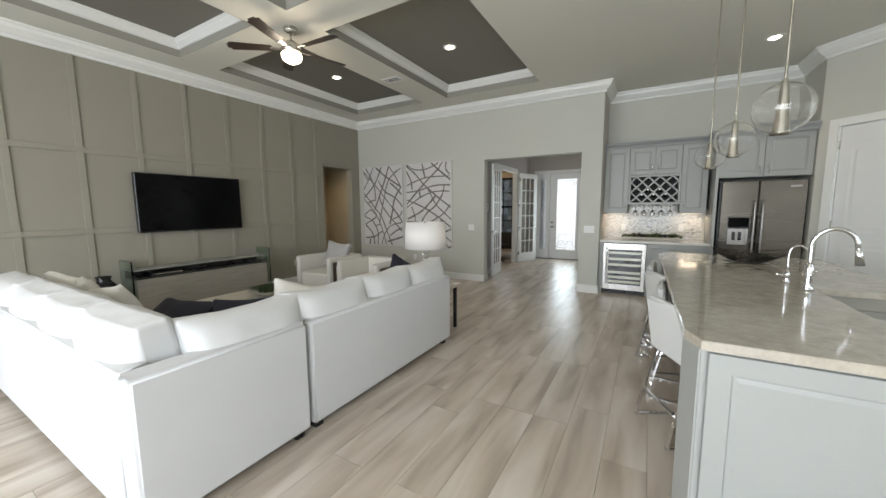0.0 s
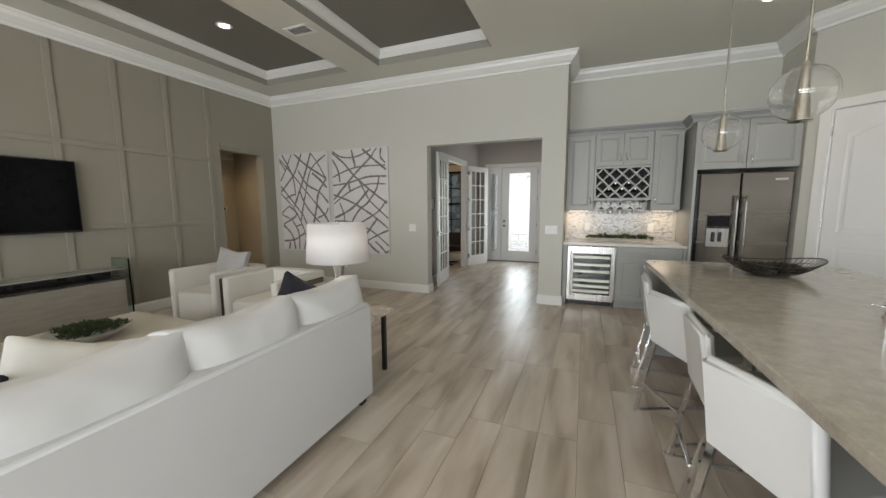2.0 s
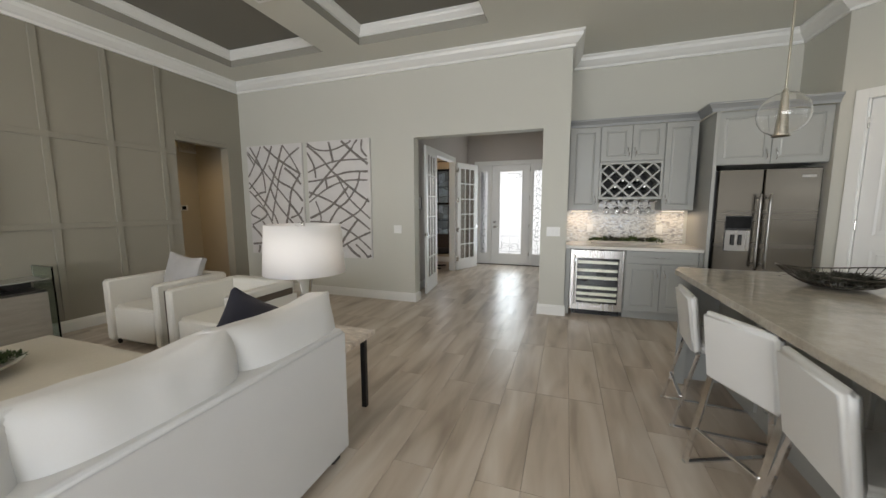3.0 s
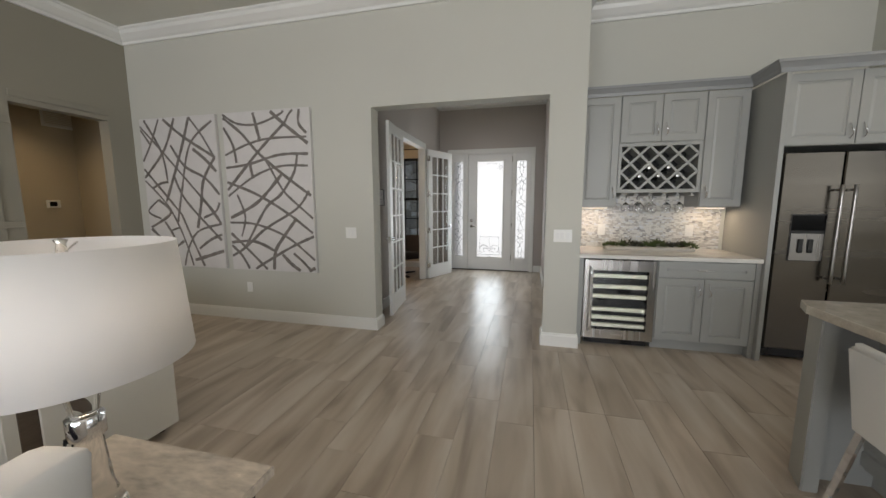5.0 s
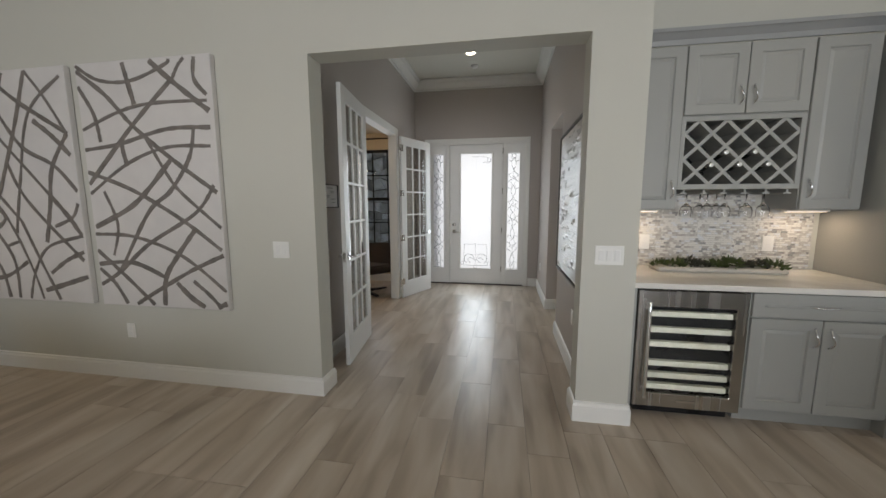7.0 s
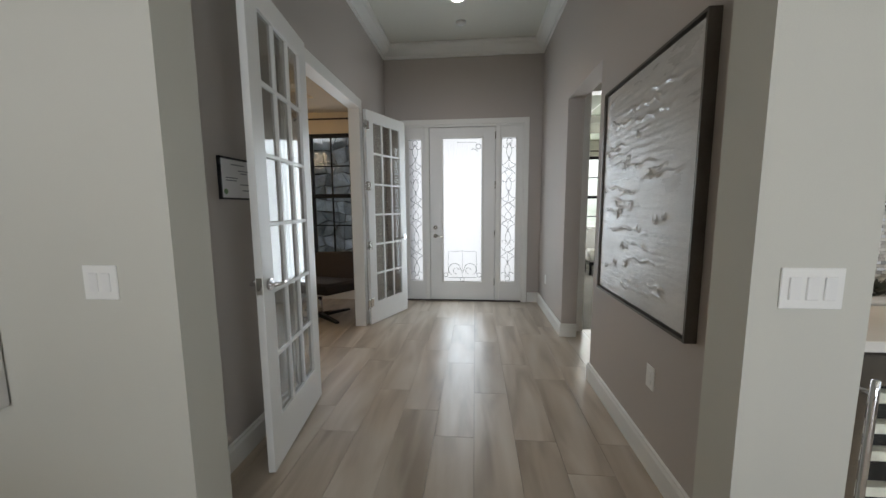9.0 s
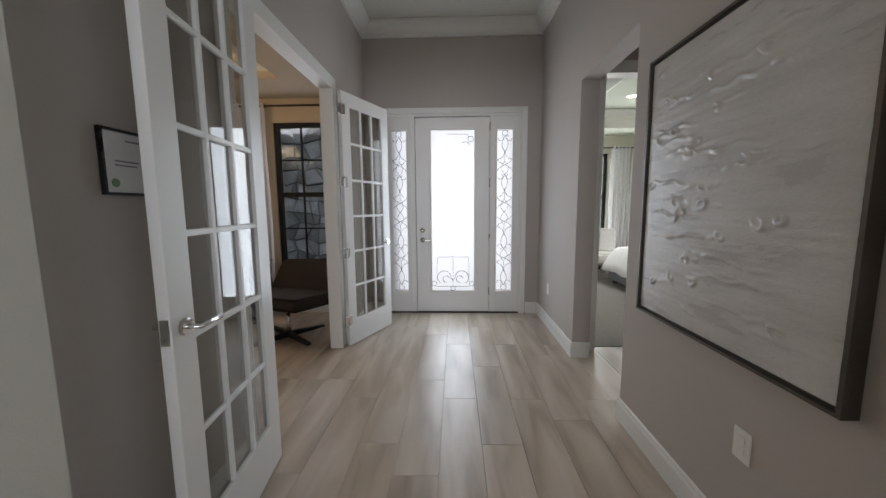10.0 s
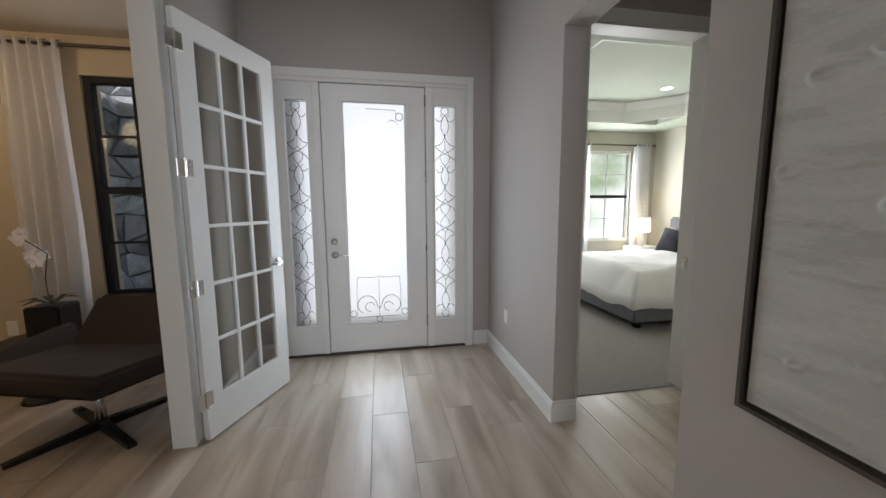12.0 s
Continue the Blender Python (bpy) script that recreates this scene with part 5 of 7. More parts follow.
stroke(canvas_a, 0.017, (0.17, 0.54), (0.01, 0.62), (0.18, 0.67))
stroke(canvas_a, 0.022, (0.17, 0.54), (0.32, 0.63), (0.03, 0.73))
stroke(canvas_a, 0.026, (0.03, 0.74), (0.21, 0.85), (0.26, 0.99))
stroke(canvas_a, 0.02, (0.23, 0.69), (0.35, 0.82), (0.35, 0.99))
stroke(canvas_a, 0.017, (0.31, 0.75), (0.36, 0.74), (0.42, 0.73))
stroke(canvas_a, 0.022, (0.02, 0.91), (0.26, 0.89), (0.47, 0.82))
stroke(canvas_a, 0.026, (0.15, 0.92), (0.14, 0.96), (0.12, 0.99))
stroke(canvas_a, 0.02, (0.47, 0.64), (0.58, 0.80), (0.72, 0.99))
stroke(canvas_a, 0.017, (0.99, 0.70), (0.68, 0.75), (0.53, 0.86), (0.45, 0.99))
stroke(canvas_a, 0.022, (0.98, 0.77), (0.82, 0.81), (0.67, 0.87))
stroke(canvas_a, 0.026, (0.99, 0.88), (0.77, 0.92), (0.60, 0.95))
stroke(canvas_a, 0.02, (0.98, 0.56), (0.92, 0.62), (0.76, 0.66))
stroke(canvas_a, 0.017, (0.01, 0.07), (0.07, 0.12), (0.13, 0.17))
canvas_b = wall_canvas(-4.16, -3.03)
stroke(canvas_b, 0.017, (0.01, 0.01), (0.18, 0.07), (0.42, 0.08), (0.68, 0.03), (0.71, 0.01))
stroke(canvas_b, 0.022, (0.01, 0.03), (0.22, 0.13), (0.40, 0.25), (0.68, 0.39), (0.98, 0.52))
stroke(canvas_b, 0.026, (0.57, 0.01), (0.72, 0.09), (0.97, 0.21))
stroke(canvas_b, 0.02, (0.89, 0.01), (0.88, 0.09), (0.96, 0.15))
stroke(canvas_b, 0.017, (0.01, 0.26), (0.28, 0.20), (0.54, 0.17), (0.96, 0.17))
stroke(canvas_b, 0.022, (0.71, 0.09), (0.40, 0.25), (0.01, 0.48))
stroke(canvas_b, 0.026, (0.37, 0.01), (0.40, 0.09), (0.43, 0.17))
stroke(canvas_b, 0.02, (0.01, 0.34), (0.29, 0.32), (0.65, 0.27), (0.97, 0.27))
stroke(canvas_b, 0.017, (0.96, 0.34), (0.64, 0.34), (0.33, 0.40), (0.01, 0.52))
stroke(canvas_b, 0.022, (0.01, 0.09), (0.11, 0.20), (0.14, 0.31))
stroke(canvas_b, 0.026, (0.30, 0.31), (0.31, 0.36), (0.33, 0.41))
stroke(canvas_b, 0.02, (0.01, 0.43), (0.36, 0.51), (0.71, 0.63), (0.98, 0.75))
stroke(canvas_b, 0.017, (0.49, 0.30), (0.63, 0.45), (0.72, 0.52), (0.99, 0.66))
stroke(canvas_b, 0.022, (0.85, 0.26), (0.80, 0.38), (0.64, 0.51), (0.45, 0.60), (0.18, 0.85))
stroke(canvas_b, 0.026, (0.66, 0.39), (0.36, 0.56), (0.02, 0.66))
stroke(canvas_b, 0.02, (0.96, 0.49), (0.81, 0.60), (0.43, 0.73), (0.18, 0.85), (0.01, 0.91))
stroke(canvas_b, 0.017, (0.01, 0.69), (0.33, 0.70), (0.69, 0.78), (0.99, 0.92))
stroke(canvas_b, 0.022, (0.01, 0.82), (0.29, 0.81), (0.54, 0.87))
stroke(canvas_b, 0.026, (0.79, 0.67), (0.64, 0.78), (0.54, 0.87), (0.51, 0.99))
stroke(canvas_b, 0.02, (0.99, 0.77), (0.73, 0.84), (0.40, 0.95), (0.29, 0.99))
stroke(canvas_b, 0.017, (0.12, 0.51), (0.20, 0.65), (0.14, 0.78))
stroke(canvas_b, 0.022, (0.01, 0.76), (0.20, 0.86), (0.43, 0.99))
stroke(canvas_b, 0.026, (0.62, 0.89), (0.72, 0.95), (0.82, 0.99))
stroke(canvas_b, 0.02, (0.75, 0.88), (0.85, 0.93), (0.93, 0.98))
stroke(canvas_b, 0.017, (0.72, 0.09), (0.77, 0.04), (0.82, 0.01))
stroke(canvas_b, 0.022, (0.01, 0.84), (0.12, 0.90), (0.21, 0.99))
stroke(canvas_b, 0.026, (0.92, 0.99), (0.95, 0.98), (0.99, 0.97))
wall_plate("light_switch", "white wall plate with two rocker switches", "light switch", Matrix.Translation((-2.61, NORTH, 1.08)), 0.125, 0.118, 2)
wall_plate("light_switch", "white wall plate with three rocker switches", "light switch", Matrix.Translation((-0.41, NORTH, 1.09)), 0.165, 0.118, 3)
wall_plate("wall_outlet", "white double wall outlet under the canvases", "outlet", Matrix.Translation((-3.98, NORTH, 0.40)), outlet=True)
wall_plate("wall_outlet", "white double wall outlet on the accent wall", "outlet", Matrix.Translation((WEST, 5.05, 0.42)) @ Matrix.Rotation(radians(90), 4, "Z"), outlet=True)
# side hall fittings
th = thing("thermostat", "white thermostat with a dark display in the side hall", "thermostat", Matrix.Translation((-6.85, 6.76, 1.40)) @ Matrix.Rotation(radians(90), 4, "Z"))
part("casing", boxes((-0.07, 0.07, -0.025, 0, -0.05, 0.05), bevel=0.006), TRIM, th)
part("display", boxes((-0.045, 0.03, -0.027, -0.025, -0.03, 0.03)), SCREEN, th, "dark display")
hv = thing("wall_vent", "white framed return air grille high on the hall wall", "vent", Matrix.Translation((-6.85, 6.95, 2.52)) @ Matrix.Rotation(radians(90), 4, "Z"))
part("frame", frame_bm(-0.2, 0.2, -0.12, 0.12, -0.17, 0.17, -0.09, 0.09, -0.012, -0.001), TRIM, hv)
for k in range(8):
    part("slat", boxes((-0.17, 0.17, -0.010, -0.002, -0.085 + 0.022 * k, -0.073 + 0.022 * k)), TRIM, hv)


# ceiling fan at the crossing of the beams, blades at rest
fn = thing("ceiling_fan", "satin nickel ceiling fan with dark blades and a lit bowl", "ceiling fan", Matrix.Translation((-3.10, 3.28, CEIL)))
part("canopy", lathe_bm(bmesh.new(), [(0, 0), (0.075, 0), (0.07, -0.045), (0.03, -0.06), (0, -0.06)], 28), NICKEL, fn, smooth=True)
part("rod", rod_bm(bmesh.new(), (0, 0, -0.16), (0, 0, -0.05), 0.013), NICKEL, fn, smooth=True)
part("motor", lathe_bm(bmesh.new(), [(0, -0.14), (0.05, -0.14), (0.085, -0.165), (0.10, -0.2), (0.10, -0.245), (0.075, -0.27), (0, -0.27)], 32), NICKEL, fn, smooth=True)
part("light_bowl", lathe_bm(bmesh.new(), [(0.105, -0.272), (0.11, -0.30), (0.095, -0.335), (0.05, -0.365), (0, -0.375)], 32), glow_mat("fan_bowl", (1.0, 0.88, 0.70), 7), fn, "lit frosted glass bowl", True)
for k in range(5):
    a = 0.05 + 2 * math.pi * k / 5
    bm = boxes((0.17, 0.66, -0.065, 0.065, -0.006, 0.0))
    for v in bm.verts:
        if v.co.x < 0.3:
            v.co.y *= 0.7
    bmesh.ops.bevel(bm, geom=[e for e in bm.edges if abs(e.verts[0].co.z - e.verts[1].co.z) > 0.003], offset=0.03, segments=3, affect="EDGES")
    m = Matrix.Rotation(a, 4, "Z") @ Matrix.Translation((0, 0, -0.215)) @ Matrix.Rotation(radians(11), 4, "X")
    bmesh.ops.transform(bm, matrix=m, verts=bm.verts)
    bl = part("blade", bm, DARK_WOOD, fn, "dark wood blade")
    bm = boxes((0.09, 0.22, -0.02, 0.02, -0.012, -0.007), bevel=0.002)
    bmesh.ops.transform(bm, matrix=m, verts=bm.verts)
    part("blade_iron", bm, NICKEL, bl)
fl = new("fan_light", bpy.data.lights.new("fan_light", "POINT"))
fl.data.energy, fl.data.color, fl.data.shadow_soft_size = 12, (1.0, 0.86, 0.68), 0.08
fl.location = (-3.10, 3.28, CEIL - 0.44)

# ceiling register
vt = thing("ceiling_vent", "white ceiling air register on the beam", "vent", Matrix.Translation((-3.10, 5.10, CEIL)))
part("frame", boxes((-0.16, -0.13, -0.1, 0.1, -0.008, 0), (0.13, 0.16, -0.1, 0.1, -0.008, 0), (-0.13, 0.13, 0.07, 0.1, -0.008, 0), (-0.13, 0.13, -0.1, -0.07, -0.008, 0)), TRIM, vt)
part("backing", boxes((-0.13, 0.13, -0.07, 0.07, -0.002, 0)), DARK_IN, vt)
for k in range(6):
    bm = boxes((-0.13, 0.13, -0.008, 0.008, -0.001, 0.001))
    bmesh.ops.transform(bm, matrix=Matrix.Translation((0, -0.058 + 0.023 * k, -0.006)) @ Matrix.Rotation(radians(38), 4, "X"), verts=bm.verts)
    part("slat", bm, TRIM, vt)


def downlight(x, y, z, watts, group, lens=None):
    d = thing("recessed_light", "round recessed ceiling downlight, lit", "downlight", Matrix.Translation((x, y, z)), group)
    part("trim_ring", lathe_bm(bmesh.new(), [(0.06, -0.003), (0.066, -0.007), (0.088, -0.006), (0.092, 0.0)], 32), TRIM, d, smooth=True)
    part("lens", lathe_bm(bmesh.new(), [(0.062, -0.004), (0.03, -0.006), (0, -0.0065)], 32), lens or LIGHT_DISC, d, "glowing warm lens")
    if watts:
        can_lamp(x, y, z - 0.012, watts)
    return d


for x in (-4.19, -2.03):
    for y in (1.6, 5.0):
        downlight(x, y, CEIL + 0.202, 14, "downlights in the coffers")
for x, y in ((1.64, 6.35), (2.9, 3.8)):
    downlight(x, y, CEIL, 16, "kitchen downlights")

# ---- foyer ----
IRON = mat("black_caming", (0.02, 0.025, 0.03), 0.4, 0.5, vary=0.1)
fd = thing("door_1", "white front door with textured glass and black scrollwork", "front door", kind="structure")
fy = FRONT - 0.02
part("frame", boxes((-2.384, -2.34, fy, FRONT + 0.12, 0.0, 2.4667), (-0.719, -0.656, fy, FRONT + 0.12, 0.0, 2.4667), (-2.34, -0.719, fy, FRONT + 0.12, 2.3985, 2.4667), (-2.039, -1.981, fy + 0.002, FRONT + 0.12, 0.0, 2.3985), (-1.078, -1.015, fy + 0.002, FRONT + 0.12, 0.0, 2.3985), bevel=0.004), TRIM, fd, "white door frame")
part("casing", boxes((-2.413, -2.355, fy - 0.018, fy, 0.0, 2.496), (-0.704, -0.641, fy - 0.018, fy, 0.0, 2.496), (-2.355, -0.704, fy - 0.017, fy, 2.4278, 2.496), bevel=0.004), TRIM, fd, "white casing")
dx0, dx1, gx0, gx1, gz0, gz1 = -1.974, -1.085, -1.79, -1.265, 0.28, 2.248
leaf = part("leaf", frame_bm(dx0, dx1, 0.02, 2.391, gx0, gx1, gz0, gz1, fy + 0.012, fy + 0.057), DOOR_WHITE, fd, "white panel door leaf")
part("glazing_bead", sweep(bmesh.new(), [(gx0 - 0.03, fy + 0.012, gz0), (gx1 + 0.03, fy + 0.012, gz0)], [(0, -0.03), (0.010, -0.026), (0.010, -0.004), (0, 0)]), TRIM, leaf)
part("glazing_bead", boxes((gx0 - 0.028, gx0, fy + 0.003, fy + 0.0118, gz0, gz1), (gx1, gx1 + 0.028, fy + 0.003, fy + 0.0118, gz0, gz1), (gx0 - 0.028, gx1 + 0.028, fy + 0.0035, fy + 0.0118, gz1, gz1 + 0.028), bevel=0.003), TRIM, leaf)
part("door_stop", boxes((-2.025, -1.952, fy + 0.06, fy + 0.09, 0.0, 2.4083), (-1.107, -1.044, fy + 0.06, fy + 0.09, 0.0, 2.4083), (-1.952, -1.107, fy + 0.0605, fy + 0.09, 2.3595, 2.4083)), TRIM, fd)
part("threshold", boxes((-2.345, -0.714, FRONT - 0.03, FRONT + 0.12, 0.0, 0.0175), bevel=0.004), DARK_WOOD, fd, "dark threshold")


def rain_pane(parent, x0, x1, z0, z1, name="pane"):
    bm = bmesh.new()
    box_bm(bm, x0, x1, fy + 0.03, fy + 0.036, z0, z1)
    g = part(name, bm, FROST, parent, "textured obscure glass")
    g.visible_shadow = False
    return g


rain_pane(leaf, gx0, gx1, gz0, gz1)
SL = []
for x0, x1 in ((-2.34, -2.039), (-1.015, -0.719)):
    g0, g1 = (x0 + 0.075, x1 - 0.05) if x0 < -2 else (x0 + 0.02, x1 - 0.085)
    sl_ = part("sidelight", frame_bm(x0, x1, 0.0, 2.398, g0, g1, gz0, gz1, fy + 0.012, fy + 0.05), DOOR_WHITE, fd, "white sidelight panel")
    rain_pane(sl_, g0, g1, gz0, gz1)
    part("glazing_bead", boxes((g0 - 0.014, g0, fy + 0.004, fy + 0.0118, gz0, gz1), (g1, g1 + 0.014, fy + 0.004, fy + 0.0118, gz0, gz1), (g0 - 0.014, g1 + 0.014, fy + 0.0045, fy + 0.0118, gz1, gz1 + 0.014), (g0 - 0.014, g1 + 0.014, fy + 0.0045, fy + 0.0118, gz0 - 0.014, gz0), bevel=0.002), TRIM, sl_)
    SL.append((sl_, (g0 + g1) / 2, (g1 - g0) / 2))


def scroll(parent, pts, r=0.0035):
    return part("scrollwork", tube_bm(bmesh.new(), [(x, fy + 0.022, z) for x, z in pts], r * 0.8, 6), IRON, parent, "black scrollwork", True)


def circle(cx, cz, r, a0=0.0, a1=2 * math.pi, n=18):
    return [(cx + r * math.cos(a0 + (a1 - a0) * k / n), cz + r * math.sin(a0 + (a1 - a0) * k / n)) for k in range(n + 1)]


# sidelight scrollwork: rings, almonds and crossing ogees, mirrored about the middle
for sl_, cx, hw in SL:
    w = hw * 0.92
    half = (gz1 - gz0) / 2
    for zb, s in ((gz0, 1), (gz1, -1)):
        scroll(sl_, circle(cx, zb + s * 0.045, 0.034))
        scroll(sl_, [(cx - hw, zb + s * 0.012), (cx + hw, zb + s * 0.012)], 0.0025)
        for m in (0, 1):
            z0 = zb + s * (0.08 + m * (half - 0.08) / 2)
            ch = s * (half - 0.08) / 2
            for sd in (-1, 1):
                scroll(sl_, [(cx + sd * 0.036 * math.sin(math.pi * u / 12), z0 + ch * 0.42 * u / 12) for u in range(13)], 0.003)
                scroll(sl_, circle(cx + sd * w * 0.58, z0 + ch * 0.06, w * 0.34, math.pi * (0.5 - 0.5 * sd), math.pi * (0.5 - 0.5 * sd) + sd * s * 4.4), 0.003)
                scroll(sl_, [(cx + sd * w * (1 - math.cos(math.pi / 2 * u / 10)), z0 + ch * (0.36 + 0.24 * math.sin(math.pi / 2 * u / 10))) for u in range(11)], 0.003)
                scroll(sl_, [(cx + sd * w * math.cos(math.pi * u / 12), z0 + ch * (0.60 + 0.30 * u / 12)) for u in range(13)], 0.003)
                scroll(sl_, [(cx + sd * w * 0.5 * math.sin(math.pi * u / 10), z0 + ch * (0.66 + 0.34 * u / 10)) for u in range(11)], 0.0025)
            scroll(sl_, [(cx, z0 + ch * 0.42), (cx, z0 + ch * 0.66)], 0.0025)
# door scrollwork
dcx = (gx0 + gx1) / 2
for sd in (-1, 1):
    scroll(leaf, circle(dcx + sd * 0.235, gz0 + 0.09, 0.03))
    scroll(leaf, [(dcx, gz0 + 0.13)] + circle(dcx + sd * 0.11, gz0 + 0.17, 0.085, math.pi * (0.5 + 0.5 * sd), math.pi * (0.5 + 0.5 * sd) - sd * 4.2, 22))
    scroll(leaf, circle(dcx + sd * 0.085, gz0 + 0.15, 0.042, 0.2, 4.9))
    scroll(leaf, [(dcx + sd * 0.20, gz0 + 0.11), (dcx + sd * 0.20, gz0 + 0.30), (dcx + sd * 0.19, gz0 + 0.43)], 0.0022)
    scroll(leaf, [(dcx, gz0 + 0.44), (dcx + sd * 0.05, gz0 + 0.425), (dcx + sd * 0.19, gz0 + 0.43)], 0.0022)
scroll(leaf, circle(dcx, gz0 + 0.03, 0.028))
scroll(leaf, [(dcx - 0.20, gz0 + 0.055), (dcx + 0.20, gz0 + 0.055)])
scroll(leaf, [(dcx, gz0 + 0.06), (dcx, gz0 + 0.44)], 0.0022)
scroll(leaf, circle(gx1 - 0.045, gz1 - 0.11, 0.032))
scroll(leaf, [(gx1 - 0.33, gz1 - 0.05), (gx1 - 0.08, gz1 - 0.055), (gx1 - 0.07, gz1 - 0.09)], 0.0025)
scroll(leaf, circle(gx1 - 0.11, gz1 - 0.19, 0.05, 0.2, 2.4), 0.0025)
# lock and lever
part("deadbolt", lathe_bm(bmesh.new(), [(0, 0.03), (0.02, 0.03), (0.03, 0.02), (0.032, 0)], 24), NICKEL, fd, "satin nickel deadbolt", True).matrix_basis = Matrix.Translation((-1.903, fy + 0.012, 1.045)) @ Matrix.Rotation(radians(90), 4, "X")
hb = part("door_handle", lathe_bm(bmesh.new(), [(0, 0.012), (0.03, 0.012), (0.033, 0)], 24), NICKEL, fd, "satin nickel lever handle", True)
hb.matrix_basis = Matrix.Translation((-1.903, fy + 0.012, 0.925)) @ Matrix.Rotation(radians(90), 4, "X")
part("lever", tube_bm(bmesh.new(), [(0, 0, 0.01), (0, 0, 0.05), (0.03, 0, 0.055), (0.11, -0.008, 0.05)], 0.009, 10), NICKEL, hb, smooth=True)
for z in (0.28, 0.95, 1.62, 2.28):
    part("hinge", rod_bm(bmesh.new(), (-1.0815, fy + 0.006, z - 0.05), (-1.0815, fy + 0.006, z + 0.05), 0.007), NICKEL, fd)

# white sky beyond the porch
SKY_BACK = glow_mat("porch_daylight", (0.93, 0.97, 1.0), 0.80)
structure("backdrop", boxes((-3.035, 0.364, 12.72, 12.767, -0.2925, 3.9)), SKY_BACK, "plain bright daylight beyond the porch", "daylight")


# French doors to the den
def french_leaf(label, w, h, m, flip):
    d = thing("door_2", label, "french door", m, group="den double doors", kind="structure")
    t = 0.036
    st, top, bot = 0.115, 0.12, 0.255
    mun = 0.022
    bm = frame_bm(0, w, 0.012, h, st, w - st, bot, h - top, 0, t, 0.002)
    part("leaf_frame", bm, DOOR_WHITE, d)
    pw, ph = (w - 2 * st - 2 * mun) / 3, (h - top - bot - 5 * mun) / 6
    for k in (1, 2):
        x = st + k * pw + (k - 1) * mun
        part("muntin", boxes((x, x + mun, 0.003, t - 0.003, bot, h - top), bevel=0.003), DOOR_WHITE, d)
    for k in range(1, 6):
        z = bot + k * ph + (k - 1) * mun
        part("muntin", boxes((st, w - st, 0.004, t - 0.004, z, z + mun), bevel=0.003), DOOR_WHITE, d)
    for i in range(3):
        for k in range(6):
            x, z = st + i * (pw + mun), bot + k * (ph + mun)
            g = part("pane", boxes((x, x + pw, t / 2 - 0.002, t / 2 + 0.002, z, z + ph)), DARKENED_PANE, d, "glass pane tinted to deepen the shade behind it")
            g.visible_shadow = False
    for s, y in ((-1, 0.0), (1, t)):
        part("rosette", rod_bm(bmesh.new(), (w - 0.06, y, 0.96), (w - 0.06, y + s * 0.012, 0.96), 0.028, 24), CHROME, d, smooth=True)
        part("lever", tube_bm(bmesh.new(), [(w - 0.06, y, 0.96), (w - 0.06, y + s * 0.05, 0.96), (w - 0.09, y + s * 0.055, 0.962), (w - 0.18, y + s * 0.05, 0.958)], 0.009, 10), CHROME, d, "polished chrome lever", True)
    part("latch_plate", boxes((w, w + 0.002, t / 2 - 0.013, t / 2 + 0.013, 0.92, 1.0)), NICKEL, d)
    for z in (0.26, 0.91, 1.56, 2.20):
        part("hinge", boxes((-0.05, 0.045, (-0.004 if flip else t), (0.0 if flip else t + 0.004), z - 0.045, z + 0.045), bevel=0.002), NICKEL, d, "satin nickel hinge")
        part("hinge_pin", rod_bm(bmesh.new(), (-0.003, -0.006 if flip else t + 0.006, z - 0.05), (-0.003, -0.006 if flip else t + 0.006, z + 0.05), 0.007), NICKEL, d)
    return d


def hang(hx, hy, fx, fy_):
    return Matrix.Translation((hx, hy, 0)) @ Matrix.Rotation(math.atan2(fy_ - hy, fx - hx), 4, "Z")


french_leaf("open white french door with eighteen glass panes, folded towards the great room", 0.745, 2.36, hang(-2.466, 8.128, -2.375, 7.39), True)
french_leaf("open white french door with eighteen glass panes beside the front door", 0.72, 2.36, hang(-2.506, 9.628, -2.224, 10.288), True)
structure("trim", boxes((FX0 - 0.10, FX0 + 0.022, 9.6, 9.617, 0.0, 2.379), (FX0 - 0.10, FX0 + 0.022, 8.151, 8.168, 0.0, 2.379), (FX0 - 0.10, FX0 + 0.022, 8.168, 9.6, 2.3644, 2.3829), (FX0, FX0 + 0.02, 9.617, 9.693, 0.0, 2.4667), (FX0, FX0 + 0.02, 8.075, 8.151, 0.0, 2.4667), (FX0, FX0 + 0.02, 8.151, 9.617, 2.3829, 2.4667), bevel=0.002), TRIM, "white casing round the den doorway", "door casing")
structure("trim", boxes((-0.225, -0.206, 9.609, 9.744, 0.0, 2.47), (0.638, 0.657, 9.609, 9.744, 0.0, 2.47), (-0.206, 0.638, 9.609, 9.744, 2.45, 2.472), (-0.296, -0.218, 9.605, 9.622, 0.0, 2.55), (0.65, 0.733, 9.605, 9.622, 0.0, 2.55), (-0.218, 0.65, 9.606, 9.622, 2.465, 2.55), bevel=0.003), TRIM, "white casing round the bedroom doorway", "door casing")
part_b = thing("strike_plate", "small nickel strike plate on the bedroom door jamb", "strike plate")
part("plate", boxes((0.635, 0.638, 9.651, 9.679, 0.897, 0.975)), NICKEL, part_b)

